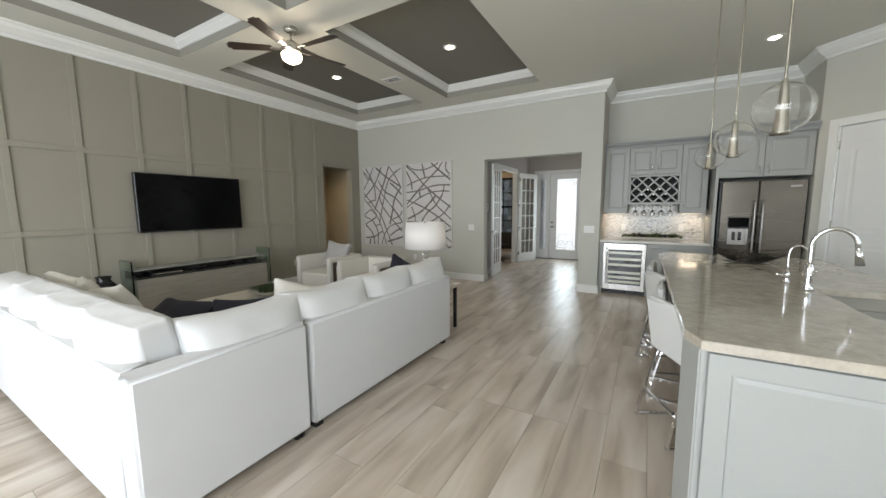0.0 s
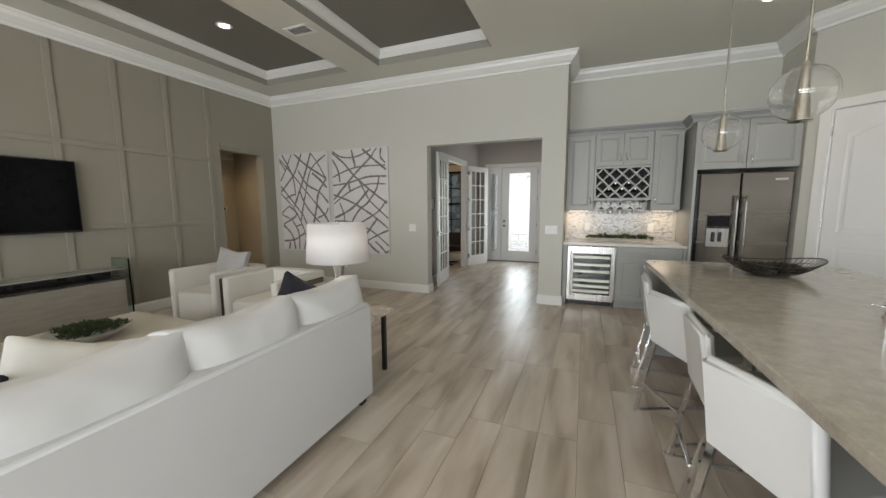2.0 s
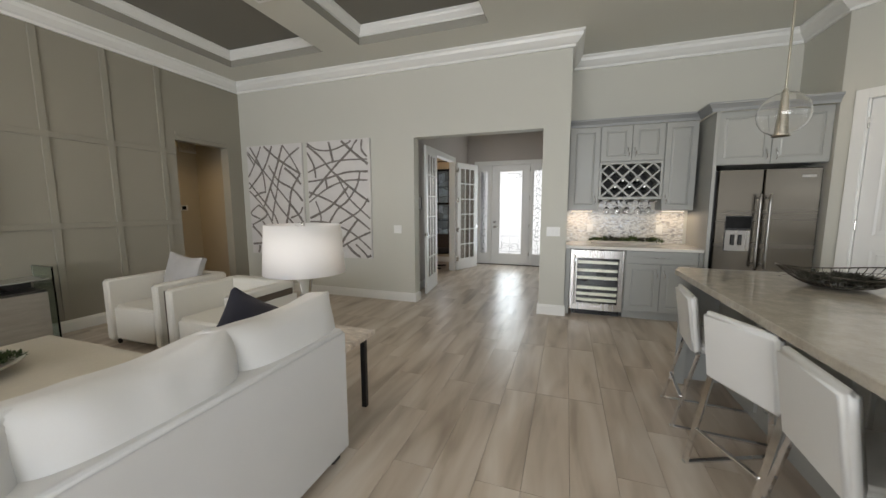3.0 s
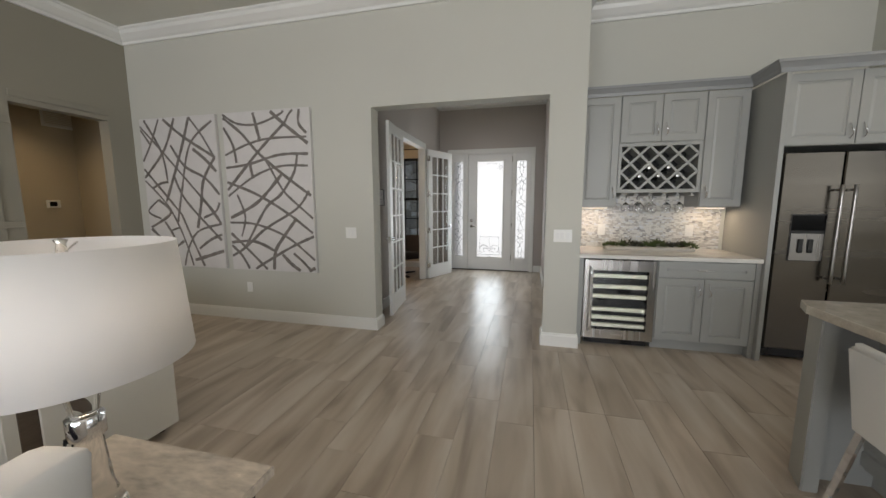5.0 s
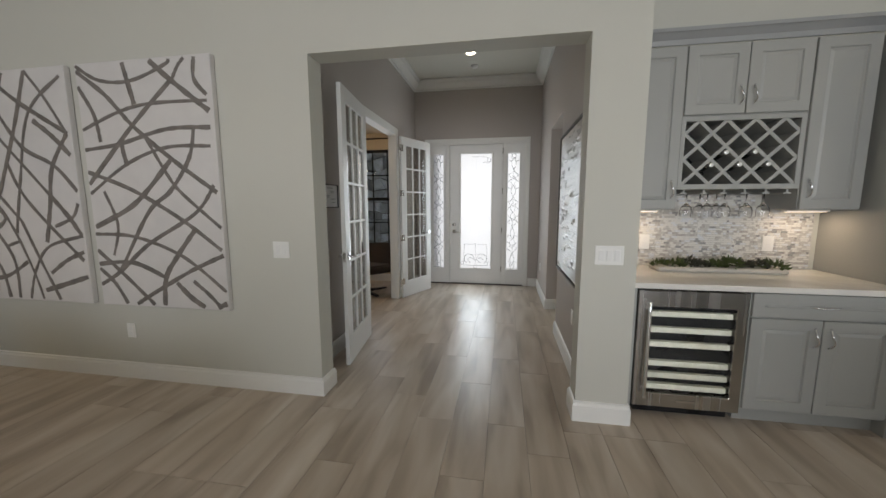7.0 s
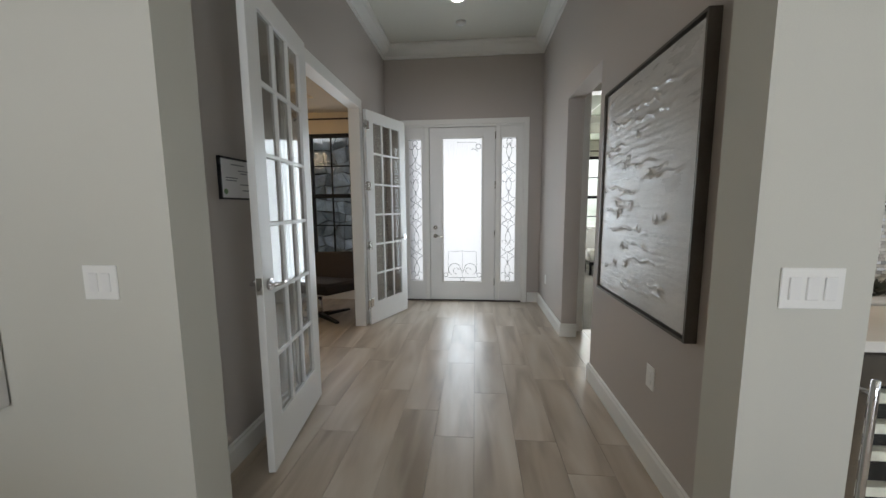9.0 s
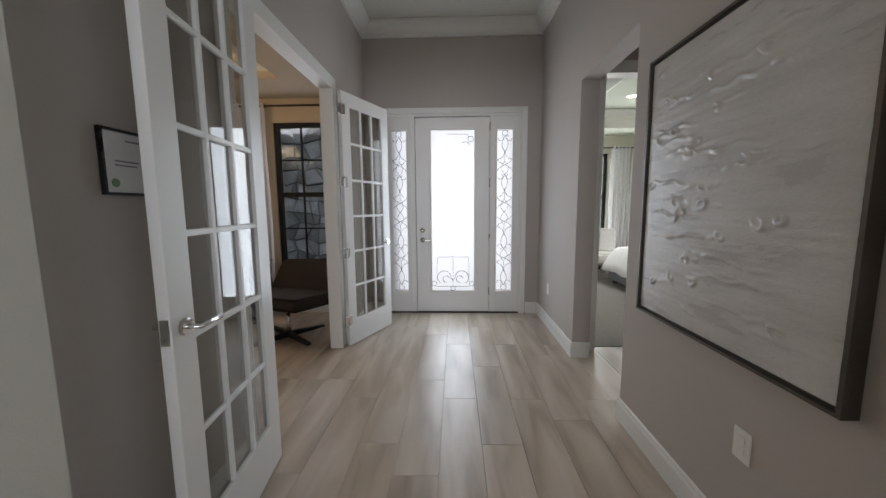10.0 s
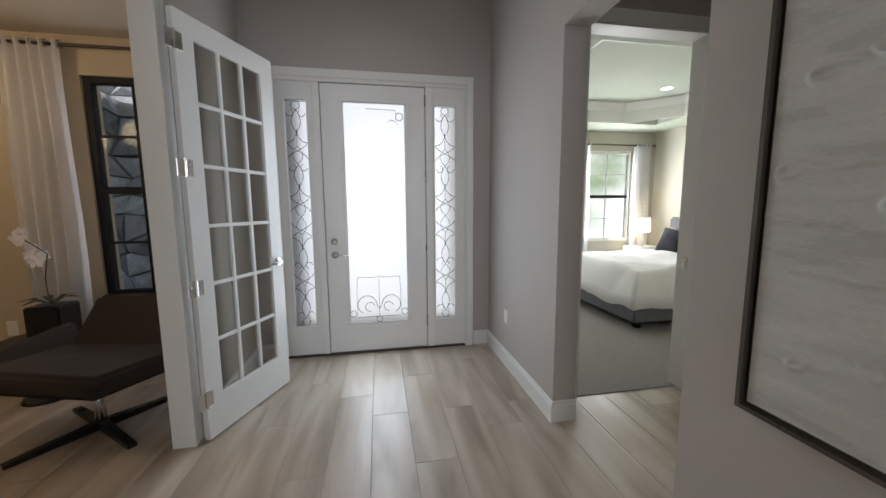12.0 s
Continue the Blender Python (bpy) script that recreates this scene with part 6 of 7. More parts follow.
# certificate in a black frame
ce = thing("framed_certificate", "small framed certificate in a thin black frame", "framed print", Matrix.Translation((FX0, 7.62, 1.475)) @ Matrix.Rotation(radians(90), 4, "Z") @ Matrix.Scale(0.87, 4))
part("frame", frame_bm(-0.165, 0.165, -0.12, 0.12, -0.155, 0.155, -0.11, 0.11, -0.018, -0.001), BLACK, ce)
part("paper", boxes((-0.155, 0.155, -0.008, -0.002, -0.11, 0.11)), mat("white_paper", (0.75, 0.75, 0.76), 0.4), ce)
PRINT = mat("grey_print", (0.25, 0.26, 0.28), 0.6)
for z, a, b in ((0.082, -0.06, 0.06), (0.05, 0.0, 0.09), (0.035, 0.02, 0.08), (0.005, -0.11, -0.01), (-0.01, -0.11, -0.02), (-0.03, 0.01, 0.11), (-0.065, 0.03, 0.10)):
    part("print_line", boxes((a, b, -0.0095, -0.008, z - 0.003, z + 0.003)), PRINT, ce)
part("seal", rod_bm(bmesh.new(), (-0.115, -0.0095, -0.075), (-0.115, -0.008, -0.075), 0.016, 20), mat("green_seal", (0.2, 0.32, 0.16), 0.6), ce)

# large textured painting
pt = thing("large_painting", "large grey textured abstract painting in a slim dark frame", "painting")
PY0, PY1, PZ0, PZ1 = 7.300, 8.297, 0.79, 2.02
IMPASTO = mat("grey_impasto", (0.57, 0.56, 0.54), 0.30, vary=0.16, scale=2.2, bump=0.25, fine=60, stretch=(1, 1.2, 6))
ny, nz = 190, 250
gy, gz = np.meshgrid(np.linspace(PY0 + 0.012, PY1 - 0.012, ny + 1), np.linspace(PZ0 + 0.012, PZ1 - 0.012, nz + 1))
relief = np.array([[0.0010 * noise.noise(Vector((y * 3.5, z * 48, 0))) + 0.0005 * noise.noise(Vector((y * 30, z * 90, 2))) for y in gy[0]] for z in gz[:, 0]])
r = random.Random(5)
# trowelled ridges: long level streaks, and short curled dabs near their ends
for k in range(30):
    cy, cz = r.uniform(PY0 + 0.15, PY1 - 0.10), PZ0 + 0.06 + (PZ1 - PZ0 - 0.12) * ((k + r.random()) / 30)
    half, slope, wave = r.choice((0.05, 0.09, 0.16, 0.24)), r.uniform(-0.10, 0.10), r.uniform(4, 9)
    u = (gy - cy) / half
    line = cz + slope * (gy - cy) + 0.006 * np.sin(wave * 6 * (gy - cy) + k)
    fall = np.clip(1 - u * u, 0, 1)
    broken = 0.5 + 0.5 * np.sin(31 * gy + 9 * np.sin(11 * gy + k))
    relief += r.uniform(0.005, 0.012) * fall * (0.35 + 0.65 * broken) * np.exp(-((gz - line) / r.uniform(0.006, 0.010)) ** 2)
    for n_dab in range(r.choice((0, 1, 2))):
        dy, dz = cy + r.uniform(-half, half), cz + r.uniform(-0.03, 0.03)
        rad, bend = r.uniform(0.012, 0.03), r.uniform(-0.6, 0.6)
        ring = np.hypot(gy - dy, (gz - dz) * 1.5 + bend * (gy - dy))
        side = 0.5 + 0.5 * np.sin(np.arctan2(gz - dz, gy - dy) + k)
        relief += r.uniform(0.006, 0.013) * side * np.exp(-((ring - rad) / 0.007) ** 2)
vs = [(FX1 - 0.040 - h, y, z) for h, y, z in zip(relief.ravel(), gy.ravel(), gz.ravel())]
fs = []
for j in range(nz):
    for i in range(ny):
        a = j * (ny + 1) + i
        fs.append((a, a + ny + 1, a + ny + 2, a + 1))
me = bpy.data.meshes.new("canvas")
me.from_pydata(vs, [], fs)
me.materials.append(IMPASTO)
for p in me.polygons:
    p.use_smooth = True
cv = new("canvas", me)
cv.parent = pt
GUN = mat("dark_bronze", (0.075, 0.056, 0.045), 0.45, 0.2, vary=0.12)
part("frame", boxes((FX1 - 0.052, FX1 - 0.004, PY0 - 0.012, PY0 + 0.0, PZ0 - 0.012, PZ1 + 0.012), (FX1 - 0.052, FX1 - 0.004, PY1, PY1 + 0.012, PZ0 - 0.012, PZ1 + 0.012), (FX1 - 0.052, FX1 - 0.004, PY0, PY1, PZ0 - 0.012, PZ0), (FX1 - 0.052, FX1 - 0.004, PY0, PY1, PZ1, PZ1 + 0.012), (FX1 - 0.03, FX1 - 0.004, PY0, PY1, PZ0, PZ1)), mat("bronze_floater_frame", (0.11, 0.095, 0.08), 0.4, 0.5, vary=0.15), pt, "slim dark bronze floater frame")

wall_plate("wall_outlet", "white double wall outlet under the large painting", "outlet", Matrix.Translation((FX1, 7.624, 0.47)) @ Matrix.Rotation(radians(-90), 4, "Z"), outlet=True)
wall_plate("wall_outlet", "white double wall outlet near the front door", "outlet", Matrix.Translation((FX1, 10.284, 0.42)) @ Matrix.Rotation(radians(-90), 4, "Z"), outlet=True)
downlight(-1.539, 9.744, CEIL, 11, "foyer downlights")
sd_ = thing("smoke_detector", "small white round smoke detector on the foyer ceiling", "smoke detector", Matrix.Translation((-1.52, 10.209, CEIL)))
part("body", lathe_bm(bmesh.new(), [(0, -0.03), (0.04, -0.03), (0.055, -0.018), (0.058, 0)], 28), TRIM, sd_, smooth=True)

# ---- den ----
def curtain(label, x0, x1, y, z0, z1, folds, material, seed):
    c = thing("curtain", label, "curtain", group="sheer curtains")
    n = folds * 10
    r = random.Random(seed)
    ph = [r.uniform(0.7, 1.3) for _ in range(folds + 1)]
    bm = bmesh.new()
    rows = []
    for j in range(9):
        v = j / 8
        z = z0 + (z1 - z0) * v
        row = []
        for i in range(n + 1):
            u = i / n
            amp = 0.035 * ph[int(u * folds) if u < 1 else folds - 1] * (1.15 - 0.3 * v)
            row.append(bm.verts.new((x0 + (x1 - x0) * u + 0.01 * math.sin(7 * v + 5 * u), y + amp * math.sin(2 * math.pi * folds * u), z)))
        rows.append(row)
    for p, q in zip(rows, rows[1:]):
        for i in range(n):
            bm.faces.new((p[i], p[i + 1], q[i + 1], q[i]))
    part("cloth", bm, material, c, smooth=True)
    return c


def sheer_mat(name, color, thru):
    m = bpy.data.materials.new(name)
    m.use_nodes = True
    n = m.node_tree
    b = n.nodes["Principled BSDF"]
    b.inputs["Base Color"].default_value = (*color, 1)
    b.inputs["Roughness"].default_value = 0.9
    tr, mx = n.nodes.new("ShaderNodeBsdfTranslucent"), n.nodes.new("ShaderNodeMixShader")
    tr.inputs[0].default_value = (*color, 1)
    mx.inputs[0].default_value = thru
    n.links.new(b.outputs[0], mx.inputs[1])
    n.links.new(tr.outputs[0], mx.inputs[2])
    n.links.new(mx.outputs[0], n.nodes["Material Output"].inputs[0])
    return m


SHEER = sheer_mat("white_sheer", (0.84, 0.84, 0.85), 0.45)


def curtain_rod(label, x0, x1, y, z, rings):
    rd_ = thing("curtain_rod", label, "curtain rod")
    part("rod", rod_bm(bmesh.new(), (x0, y, z), (x1, y, z), 0.012), BRONZE, rd_, smooth=True)
    for x in (x0, x1):
        bm = bmesh.new()
        bmesh.ops.create_uvsphere(bm, u_segments=14, v_segments=8, radius=0.024, matrix=Matrix.Translation((x, y, z)))
        part("finial", bm, BRONZE, rd_, smooth=True)
    part("bracket", boxes(((x0 + 0.05), (x0 + 0.07), y, y + 0.11, z - 0.01, z + 0.01)), BRONZE, rd_)
    for x in rings:
        part("grommet", lathe_bm(bmesh.new(), [(0.020, -0.004), (0.03, -0.004), (0.03, 0.004), (0.020, 0.004), (0.020, -0.004)], 18), NICKEL, rd_, smooth=True).matrix_basis = Matrix.Translation((x, y, z)) @ Matrix.Rotation(radians(90), 4, "Y")
    return rd_


curtain("white sheer curtain hanging in folds beside the den window", -4.142, -3.744, DENN - 0.10, 0.02, 2.56, 5, SHEER, 3)
curtain_rod("dark bronze curtain rod over the den window", -4.22, -2.75, DENN - 0.10, 2.53, [-4.09 + 0.085 * k for k in range(5)])


def sash_window(label, x0, x1, y, z0, z1, cols, frame_paint):
    w = thing("window_1", label, "window", kind="structure")
    f = 0.05
    part("window_frame", frame_bm(x0, x1, z0, z1, x0 + f, x1 - f, z0 + f, z1 - f, y, y + 0.07, 0.003), frame_paint, w)
    zm = (z0 + z1) / 2
    part("meeting_rail", boxes((x0 + f, x1 - f, y - 0.005, y + 0.06, zm - 0.028, zm + 0.028), bevel=0.003), BLACK_FRAME, w)
    for k in range(1, cols):
        x = x0 + f + (x1 - x0 - 2 * f) * k / cols
        for a, b in ((z0 + f, zm - 0.028), (zm + 0.028, z1 - f)):
            part("glazing_bar", boxes((x - 0.009, x + 0.009, y + 0.022, y + 0.045, a, b)), frame_paint, w)
    for a, b in ((z0 + f, zm - 0.028), (zm + 0.028, z1 - f)):
        z = (a + b) / 2
        part("glazing_bar", boxes((x0 + f, x1 - f, y + 0.023, y + 0.044, z - 0.009, z + 0.009)), frame_paint, w)
        g = part("pane", boxes((x0 + f, x1 - f, y + 0.03, y + 0.034, a, b)), GLASS_PANE, w, "clear glass pane")
        g.visible_shadow = False
    return w


sash_window("black framed sash window in the den", -3.714, -2.792, DENN + 0.02, 0.63, 2.36, 3, BLACK_FRAME)
# stone wall outside the den window
sw = thing("stone_wall", "rough grey-blue stone veneer wall outside the den window", "stone wall", kind="structure")
MORTAR = mat("dark_mortar", (0.10, 0.105, 0.11), 0.9, vary=0.2)
part("mortar", boxes((-5.851, -2.501, 12.181, 12.441, -0.3, 3.6)), MORTAR, sw)
STONE_B = mat("blue_grey_stone", (0.52, 0.56, 0.62), 0.8, vary=0.35, scale=5, bump=0.5, fine=30, random_piece=0.45)
r = random.Random(12)
nx, nz_ = 13, 15
grid = {}
for i in range(nx + 1):
    for j in range(nz_ + 1):
        grid[i, j] = (-5.46 + 2.92 * i / nx + r.uniform(-0.10, 0.10), 3.4 * j / nz_ - 0.1 + r.uniform(-0.10, 0.10))
for i in range(nx):
    for j in range(nz_):
        q = [grid[i, j], grid[i + 1, j], grid[i + 1, j + 1], grid[i, j + 1]]
        if r.random() < 0.5:
            q.insert(r.choice((1, 2, 3)), None)
            k = q.index(None)
            a, b = q[k - 1], q[(k + 1) % 5]
            q[k] = ((a[0] + b[0]) / 2 + r.uniform(-0.03, 0.03), (a[1] + b[1]) / 2 + r.uniform(-0.03, 0.03))
        cx, cz = sum(p[0] for p in q) / len(q), sum(p[1] for p in q) / len(q)
        d = r.uniform(0.03, 0.08)
        bm = bmesh.new()
        bk = [bm.verts.new((cx + (x - cx) * 0.97, 12.19, cz + (z - cz) * 0.97)) for x, z in q]
        fr_ = [bm.verts.new((cx + (x - cx) * 0.89, 12.18 - d + r.uniform(-0.02, 0.02), cz + (z - cz) * 0.89)) for x, z in q]
        tip = bm.verts.new((cx, 12.17 - d - 0.012, cz))
        m = len(q)
        for k in range(m):
            bm.faces.new((bk[k], bk[(k + 1) % m], fr_[(k + 1) % m], fr_[k]))
            bm.faces.new((fr_[k], fr_[(k + 1) % m], tip))
        bmesh.ops.recalc_face_normals(bm, faces=bm.faces)
        part("stone", bm, STONE_B, sw)

# clocks
FACE = mat("cream_clock_face", (0.72, 0.68, 0.58), 0.5, vary=0.04)
BRASS = mat("aged_brass", (0.45, 0.33, 0.18), 0.35, 0.9, vary=0.1)
def wall_clock(x, z, a1, a2):
    c = thing("wall_clock", "round cream wall clock with a brass rim", "clock", Matrix.Translation((x, DENN, z)) @ Matrix.Rotation(radians(90), 4, "X"), "den wall clocks")
    part("rim", lathe_bm(bmesh.new(), [(0.245, 0.0), (0.265, 0.0), (0.268, 0.05), (0.258, 0.062), (0.245, 0.05), (0.243, 0.02)], 48), BRASS, c, "brass rim", True)
    part("face", lathe_bm(bmesh.new(), [(0.25, 0.002), (0.25, 0.022), (0, 0.022)], 48), FACE, c)
    for nm, a, l in (("hour_hand", a1, 0.11), ("minute_hand", a2, 0.17)):
        d = Vector((math.sin(a), math.cos(a), 0))
        part(nm, tube_bm(bmesh.new(), [d * -0.03 + Vector((0, 0, 0.03)), d * l + Vector((0, 0, 0.03))], 0.005, 6), BLACK, c)
    part("hub", rod_bm(bmesh.new(), (0, 0, 0.022), (0, 0, 0.036), 0.012), BLACK, c)
    return c


wall_clock(-4.753, 1.83, -2.3, -0.6)
wall_clock(-4.80, 1.14, 2.0, -2.6)
wall_plate("wall_outlet", "white double wall outlet low on the den wall", "outlet", Matrix.Translation((-4.375, DENN, 0.42)), outlet=True, group="den outlets")
wall_plate("wall_outlet", "white double wall outlet low on the den wall", "outlet", Matrix.Translation((-4.569, DENN, 0.42)), outlet=True, group="den outlets")
base("tall white baseboard along the den wall", (-5.462, DENN), (FX0 - 0.085, DENN))

# lounge chair
lc = thing("lounge_chair", "dark brown wool lounge chair on a black star base", "lounge chair", Matrix.Translation((0.07, 0, 0)))
def shell(name, pts, t, label=""):
    bm = bmesh.new()
    f = bm.faces.new([bm.verts.new(p) for p in pts])
    ext = bmesh.ops.extrude_face_region(bm, geom=[f])
    f.normal_update()
    nrm = f.normal.copy()
    bmesh.ops.translate(bm, verts=[v for v in ext["geom"] if isinstance(v, bmesh.types.BMVert)], vec=nrm * -t)
    bmesh.ops.recalc_face_normals(bm, faces=bm.faces)
    bmesh.ops.bevel(bm, geom=bm.edges[:], offset=min(0.03, t * 0.4), segments=3, affect="EDGES")
    return part(name, bm, BROWN_FELT, lc, label, True)


shell("seat", [(-3.734, 9.67, 0.38), (-3.035, 9.502, 0.36), (-2.821, 10.163, 0.3), (-3.617, 10.256, 0.33)], 0.13)
shell("backrest", [(-3.637, 10.209, 0.34), (-2.802, 10.135, 0.3), (-2.743, 10.321, 0.74), (-3.52, 10.395, 0.72)], 0.10)
shell("arm", [(-3.734, 9.679, 0.36), (-3.617, 10.246, 0.32), (-3.695, 10.302, 0.57), (-3.88, 9.781, 0.49)], 0.06)
part("column", rod_bm(bmesh.new(), (-3.307, 9.912, 0.03), (-3.307, 9.912, 0.25), 0.028, 16), CHROME, lc, "chrome column", True)
for k in range(4):
    a = 0.9 + math.pi / 2 * k
    bm = boxes((0.02, 0.40, -0.022, 0.022, 0.0, 0.022))
    for v in bm.verts:
        if v.co.x < 0.1 and v.co.z > 0.01:
            v.co.z += 0.03
    bmesh.ops.transform(bm, matrix=Matrix.Translation((-3.307, 9.912, 0.0)) @ Matrix.Rotation(a, 4, "Z"), verts=bm.verts)
    part("base_arm", bm, BLACK, lc, "black base arm")

# plant table with orchid
pt_ = thing("plant_table", "small dark round side table", "side table")
part("tabletop", lathe_bm(bmesh.new(), [(0, 0.0), (0.22, 0.0), (0.22, 0.025), (0, 0.025)], 36, (-3.889, 10.414, 0.42)), DARK_WOOD, pt_)
part("column", rod_bm(bmesh.new(), (-3.889, 10.414, 0.02), (-3.889, 10.414, 0.42), 0.025, 16), BLACK, pt_)
part("base", lathe_bm(bmesh.new(), [(0, 0.02), (0.14, 0.018), (0.15, 0), (0, 0)], 32, (-3.889, 10.414, 0.0)), BLACK, pt_)
orc = thing("orchid", "white orchid in a black square pot", "potted plant", Matrix.Translation((0.05, 0, 0)))
part("pot", rounded_box(-3.967, -3.753, 10.321, 10.507, 0.445, 0.68, 0.01, 2), BLACK, orc, "black square pot")
bm = bmesh.new()
for k in range(6):
    a = k * 1.05 + 0.3
    d = Vector((math.cos(a), math.sin(a), 0))
    s = Vector((-d.y, d.x, 0)) * 0.028
    p0, p1, p2 = Vector((-3.86, 10.414, 0.68)), Vector((-3.86, 10.414, 0.73)) + d * 0.09, Vector((-3.86, 10.414, 0.715)) + d * 0.17
    a0, b0, c0, d0 = bm.verts.new(p0), bm.verts.new(p1 + s), bm.verts.new(p2), bm.verts.new(p1 - s)
    bm.faces.new((a0, b0, c0, d0))
lv = part("leaves", bm, SUCC[1], orc, "dark green strap leaves")
so = lv.modifiers.new("thick", "SOLIDIFY")
so.thickness = 0.003
stem = [(-3.86 - 0.02 * math.sin(k), 10.414, 0.68 + 0.09 * k) for k in range(5)] + [(-3.899, 10.395, 1.1), (-3.947, 10.377, 1.15)]
part("stem", tube_bm(bmesh.new(), stem, 0.004, 6), SUCC[1], orc)
PETAL = sheer_mat("white_petal", (0.8, 0.78, 0.78), 0.3)
for k in range(9):
    c0 = Vector((-3.87 - 0.014 * k, 10.395 + r.uniform(-0.05, 0.05), 0.98 + 0.025 * k + r.uniform(-0.03, 0.05)))
    bm = bmesh.new()
    for q in range(5):
        a = q * 1.257 + r.random()
        d = Vector((math.cos(a), -0.3 * r.random(), math.sin(a)))
        s = d.cross(Vector((0, 1, 0))).normalized() * 0.018
        v = [bm.verts.new(c0), bm.verts.new(c0 + d * 0.025 + s), bm.verts.new(c0 + d * 0.048), bm.verts.new(c0 + d * 0.025 - s)]
        bm.faces.new(v)
    part("flower", bm, PETAL, orc, "white orchid flower")

# chandelier that the den window mirrors
cd = thing("chandelier", "gold chandelier with bare glowing bulbs", "chandelier", Matrix.Translation((-4.2, 9.391, 0.0)))
part("rod", rod_bm(bmesh.new(), (0, 0, 2.02), (0, 0, 2.92), 0.008), BRASS, cd)
part("ring", tube_bm(bmesh.new(), [(0.33 * math.cos(a), 0.33 * math.sin(a), 2.0) for a in [2 * math.pi * k / 32 for k in range(33)]], 0.01, 8), BRASS, cd, smooth=True)
for k in range(6):
    a = math.pi / 3 * k
    part("arm", rod_bm(bmesh.new(), (0, 0, 2.03), (0.33 * math.cos(a), 0.33 * math.sin(a), 2.0), 0.006), BRASS, cd)
    bm = bmesh.new()
    bmesh.ops.create_uvsphere(bm, u_segments=12, v_segments=8, radius=0.035, matrix=Matrix.Translation((0.33 * math.cos(a), 0.33 * math.sin(a), 2.07)))
    part("bulb", bm, glow_mat("chandelier_bulb", (1.0, 0.72, 0.40), 25), cd, "glowing warm bulb", True)
cl = new("chandelier_light", bpy.data.lights.new("chandelier_light", "POINT"))
cl.data.energy, cl.data.color, cl.data.shadow_soft_size = 13, (1.0, 0.76, 0.48), 0.15
cl.location = (-4.2, 9.391, 2.2)
hl = can_lamp(-6.2, 6.2, 2.74, 30, (1.0, 0.74, 0.42))

# ---- bedroom ----
bd = thing("bed", "large bed with a grey upholstered base and a white duvet", "bed", Matrix.Translation((-0.10, -0.28, 0)))
part("base", rounded_box(1.267, 3.325, 11.065, 12.86, 0.07, 0.33, 0.02), mat("grey_bed_cloth", (0.20, 0.21, 0.235), 0.85, vary=0.1), bd, "grey upholstered bed base", True)
part("headboard", rounded_box(3.335, 3.452, 11.009, 12.915, 0.05, 1.15, 0.03), mat("dark_headboard", (0.12, 0.12, 0.13), 0.7, vary=0.1), bd, "dark upholstered headboard", True)
part("mattress", rounded_box(1.335, 3.316, 11.111, 12.813, 0.33, 0.56, 0.05), LINEN, bd, smooth=True)
for x in (1.335, 3.25):
    for y in (11.142, 12.785):
        part("foot", boxes((x, x + 0.06, y - 0.03, y + 0.03, 0.006, 0.08)), BLACK, bd)
bm = bmesh.new()
n = 40
rows = []
for j in range(n + 1):
    row = []
    for i in range(n + 1):
        u, v = i / n, j / n
        x, y = 1.16 + 1.70 * u, 10.95 + 1.99 * v
        edge = min(x - 1.16, y - 10.95, 12.94 - y)
        z = 0.66 + 0.05 * noise.noise(Vector((x * 2.1, y * 2.1, 3))) + 0.015 * noise.noise(Vector((x * 7, y * 7, 1)))
        if edge < 0.22:
            z -= 0.40 * (1 - edge / 0.22) ** 1.7 + 0.05 * noise.noise(Vector((x * 4, y * 4, 8))) * (1 - edge / 0.22)
        row.append(bm.verts.new((x, y, max(0.16, z))))
    rows.append(row)
for p, q in zip(rows, rows[1:]):
    for i in range(n):
        bm.faces.new((p[i], p[i + 1], q[i + 1], q[i]))
dv = part("duvet", bm, LINEN, bd, "rumpled white duvet", True)
so = dv.modifiers.new("thick", "SOLIDIFY")
so.thickness, so.offset = 0.03, -1
for k, (y, m_, z, x) in enumerate(((11.60, LINEN, 0.78, 3.10), (12.40, LINEN, 0.78, 3.10), (11.70, NAVY, 0.80, 2.89), (12.35, NAVY, 0.80, 2.89))):
    cushion("bed_pillow", "white cotton bed pillow against the headboard" if m_ is LINEN else "black square cushion on the bed", Matrix.Translation((x - 0.10, y - 0.28, z)) @ Matrix.Rotation(radians(90), 4, "Z") @ Matrix.Rotation(radians(24), 4, "X"), 0.62 if m_ is LINEN else 0.46, 0.18, 0.44, m_, None, 60 + k, "bed pillows")
ns = thing("nightstand", "white nightstand beside the bed", "nightstand")
part("body", rounded_box(2.908, 3.393, 12.925, 13.297, 0.07, 0.62, 0.008, 2), DOOR_WHITE, ns)
part("drawer", boxes((2.893, 2.908, 12.953, 13.269, 0.36, 0.6), bevel=0.003), DOOR_WHITE, ns)
for x in (2.96, 3.34):
    for y in (12.975, 13.25):
        part("leg", boxes((x - 0.02, x + 0.02, y - 0.02, y + 0.02, 0.006, 0.07)), NICKEL, ns)
bl_ = thing("bedside_lamp", "bedside lamp with a white shade and glass base", "table lamp")
part("base", lathe_bm(bmesh.new(), [(0, 0), (0.06, 0), (0.07, 0.08), (0.06, 0.2), (0.02, 0.24), (0, 0.24)], 20, (3.083, 13.092, 0.62)), GLASS, bl_, smooth=True)
bm = bmesh.new()
rings = [[bm.verts.new((3.083 + q * math.cos(2 * math.pi * k / 32), 13.092 + q * math.sin(2 * math.pi * k / 32), z)) for k in range(32)] for q, z in ((0.16, 0.88), (0.15, 1.12))]
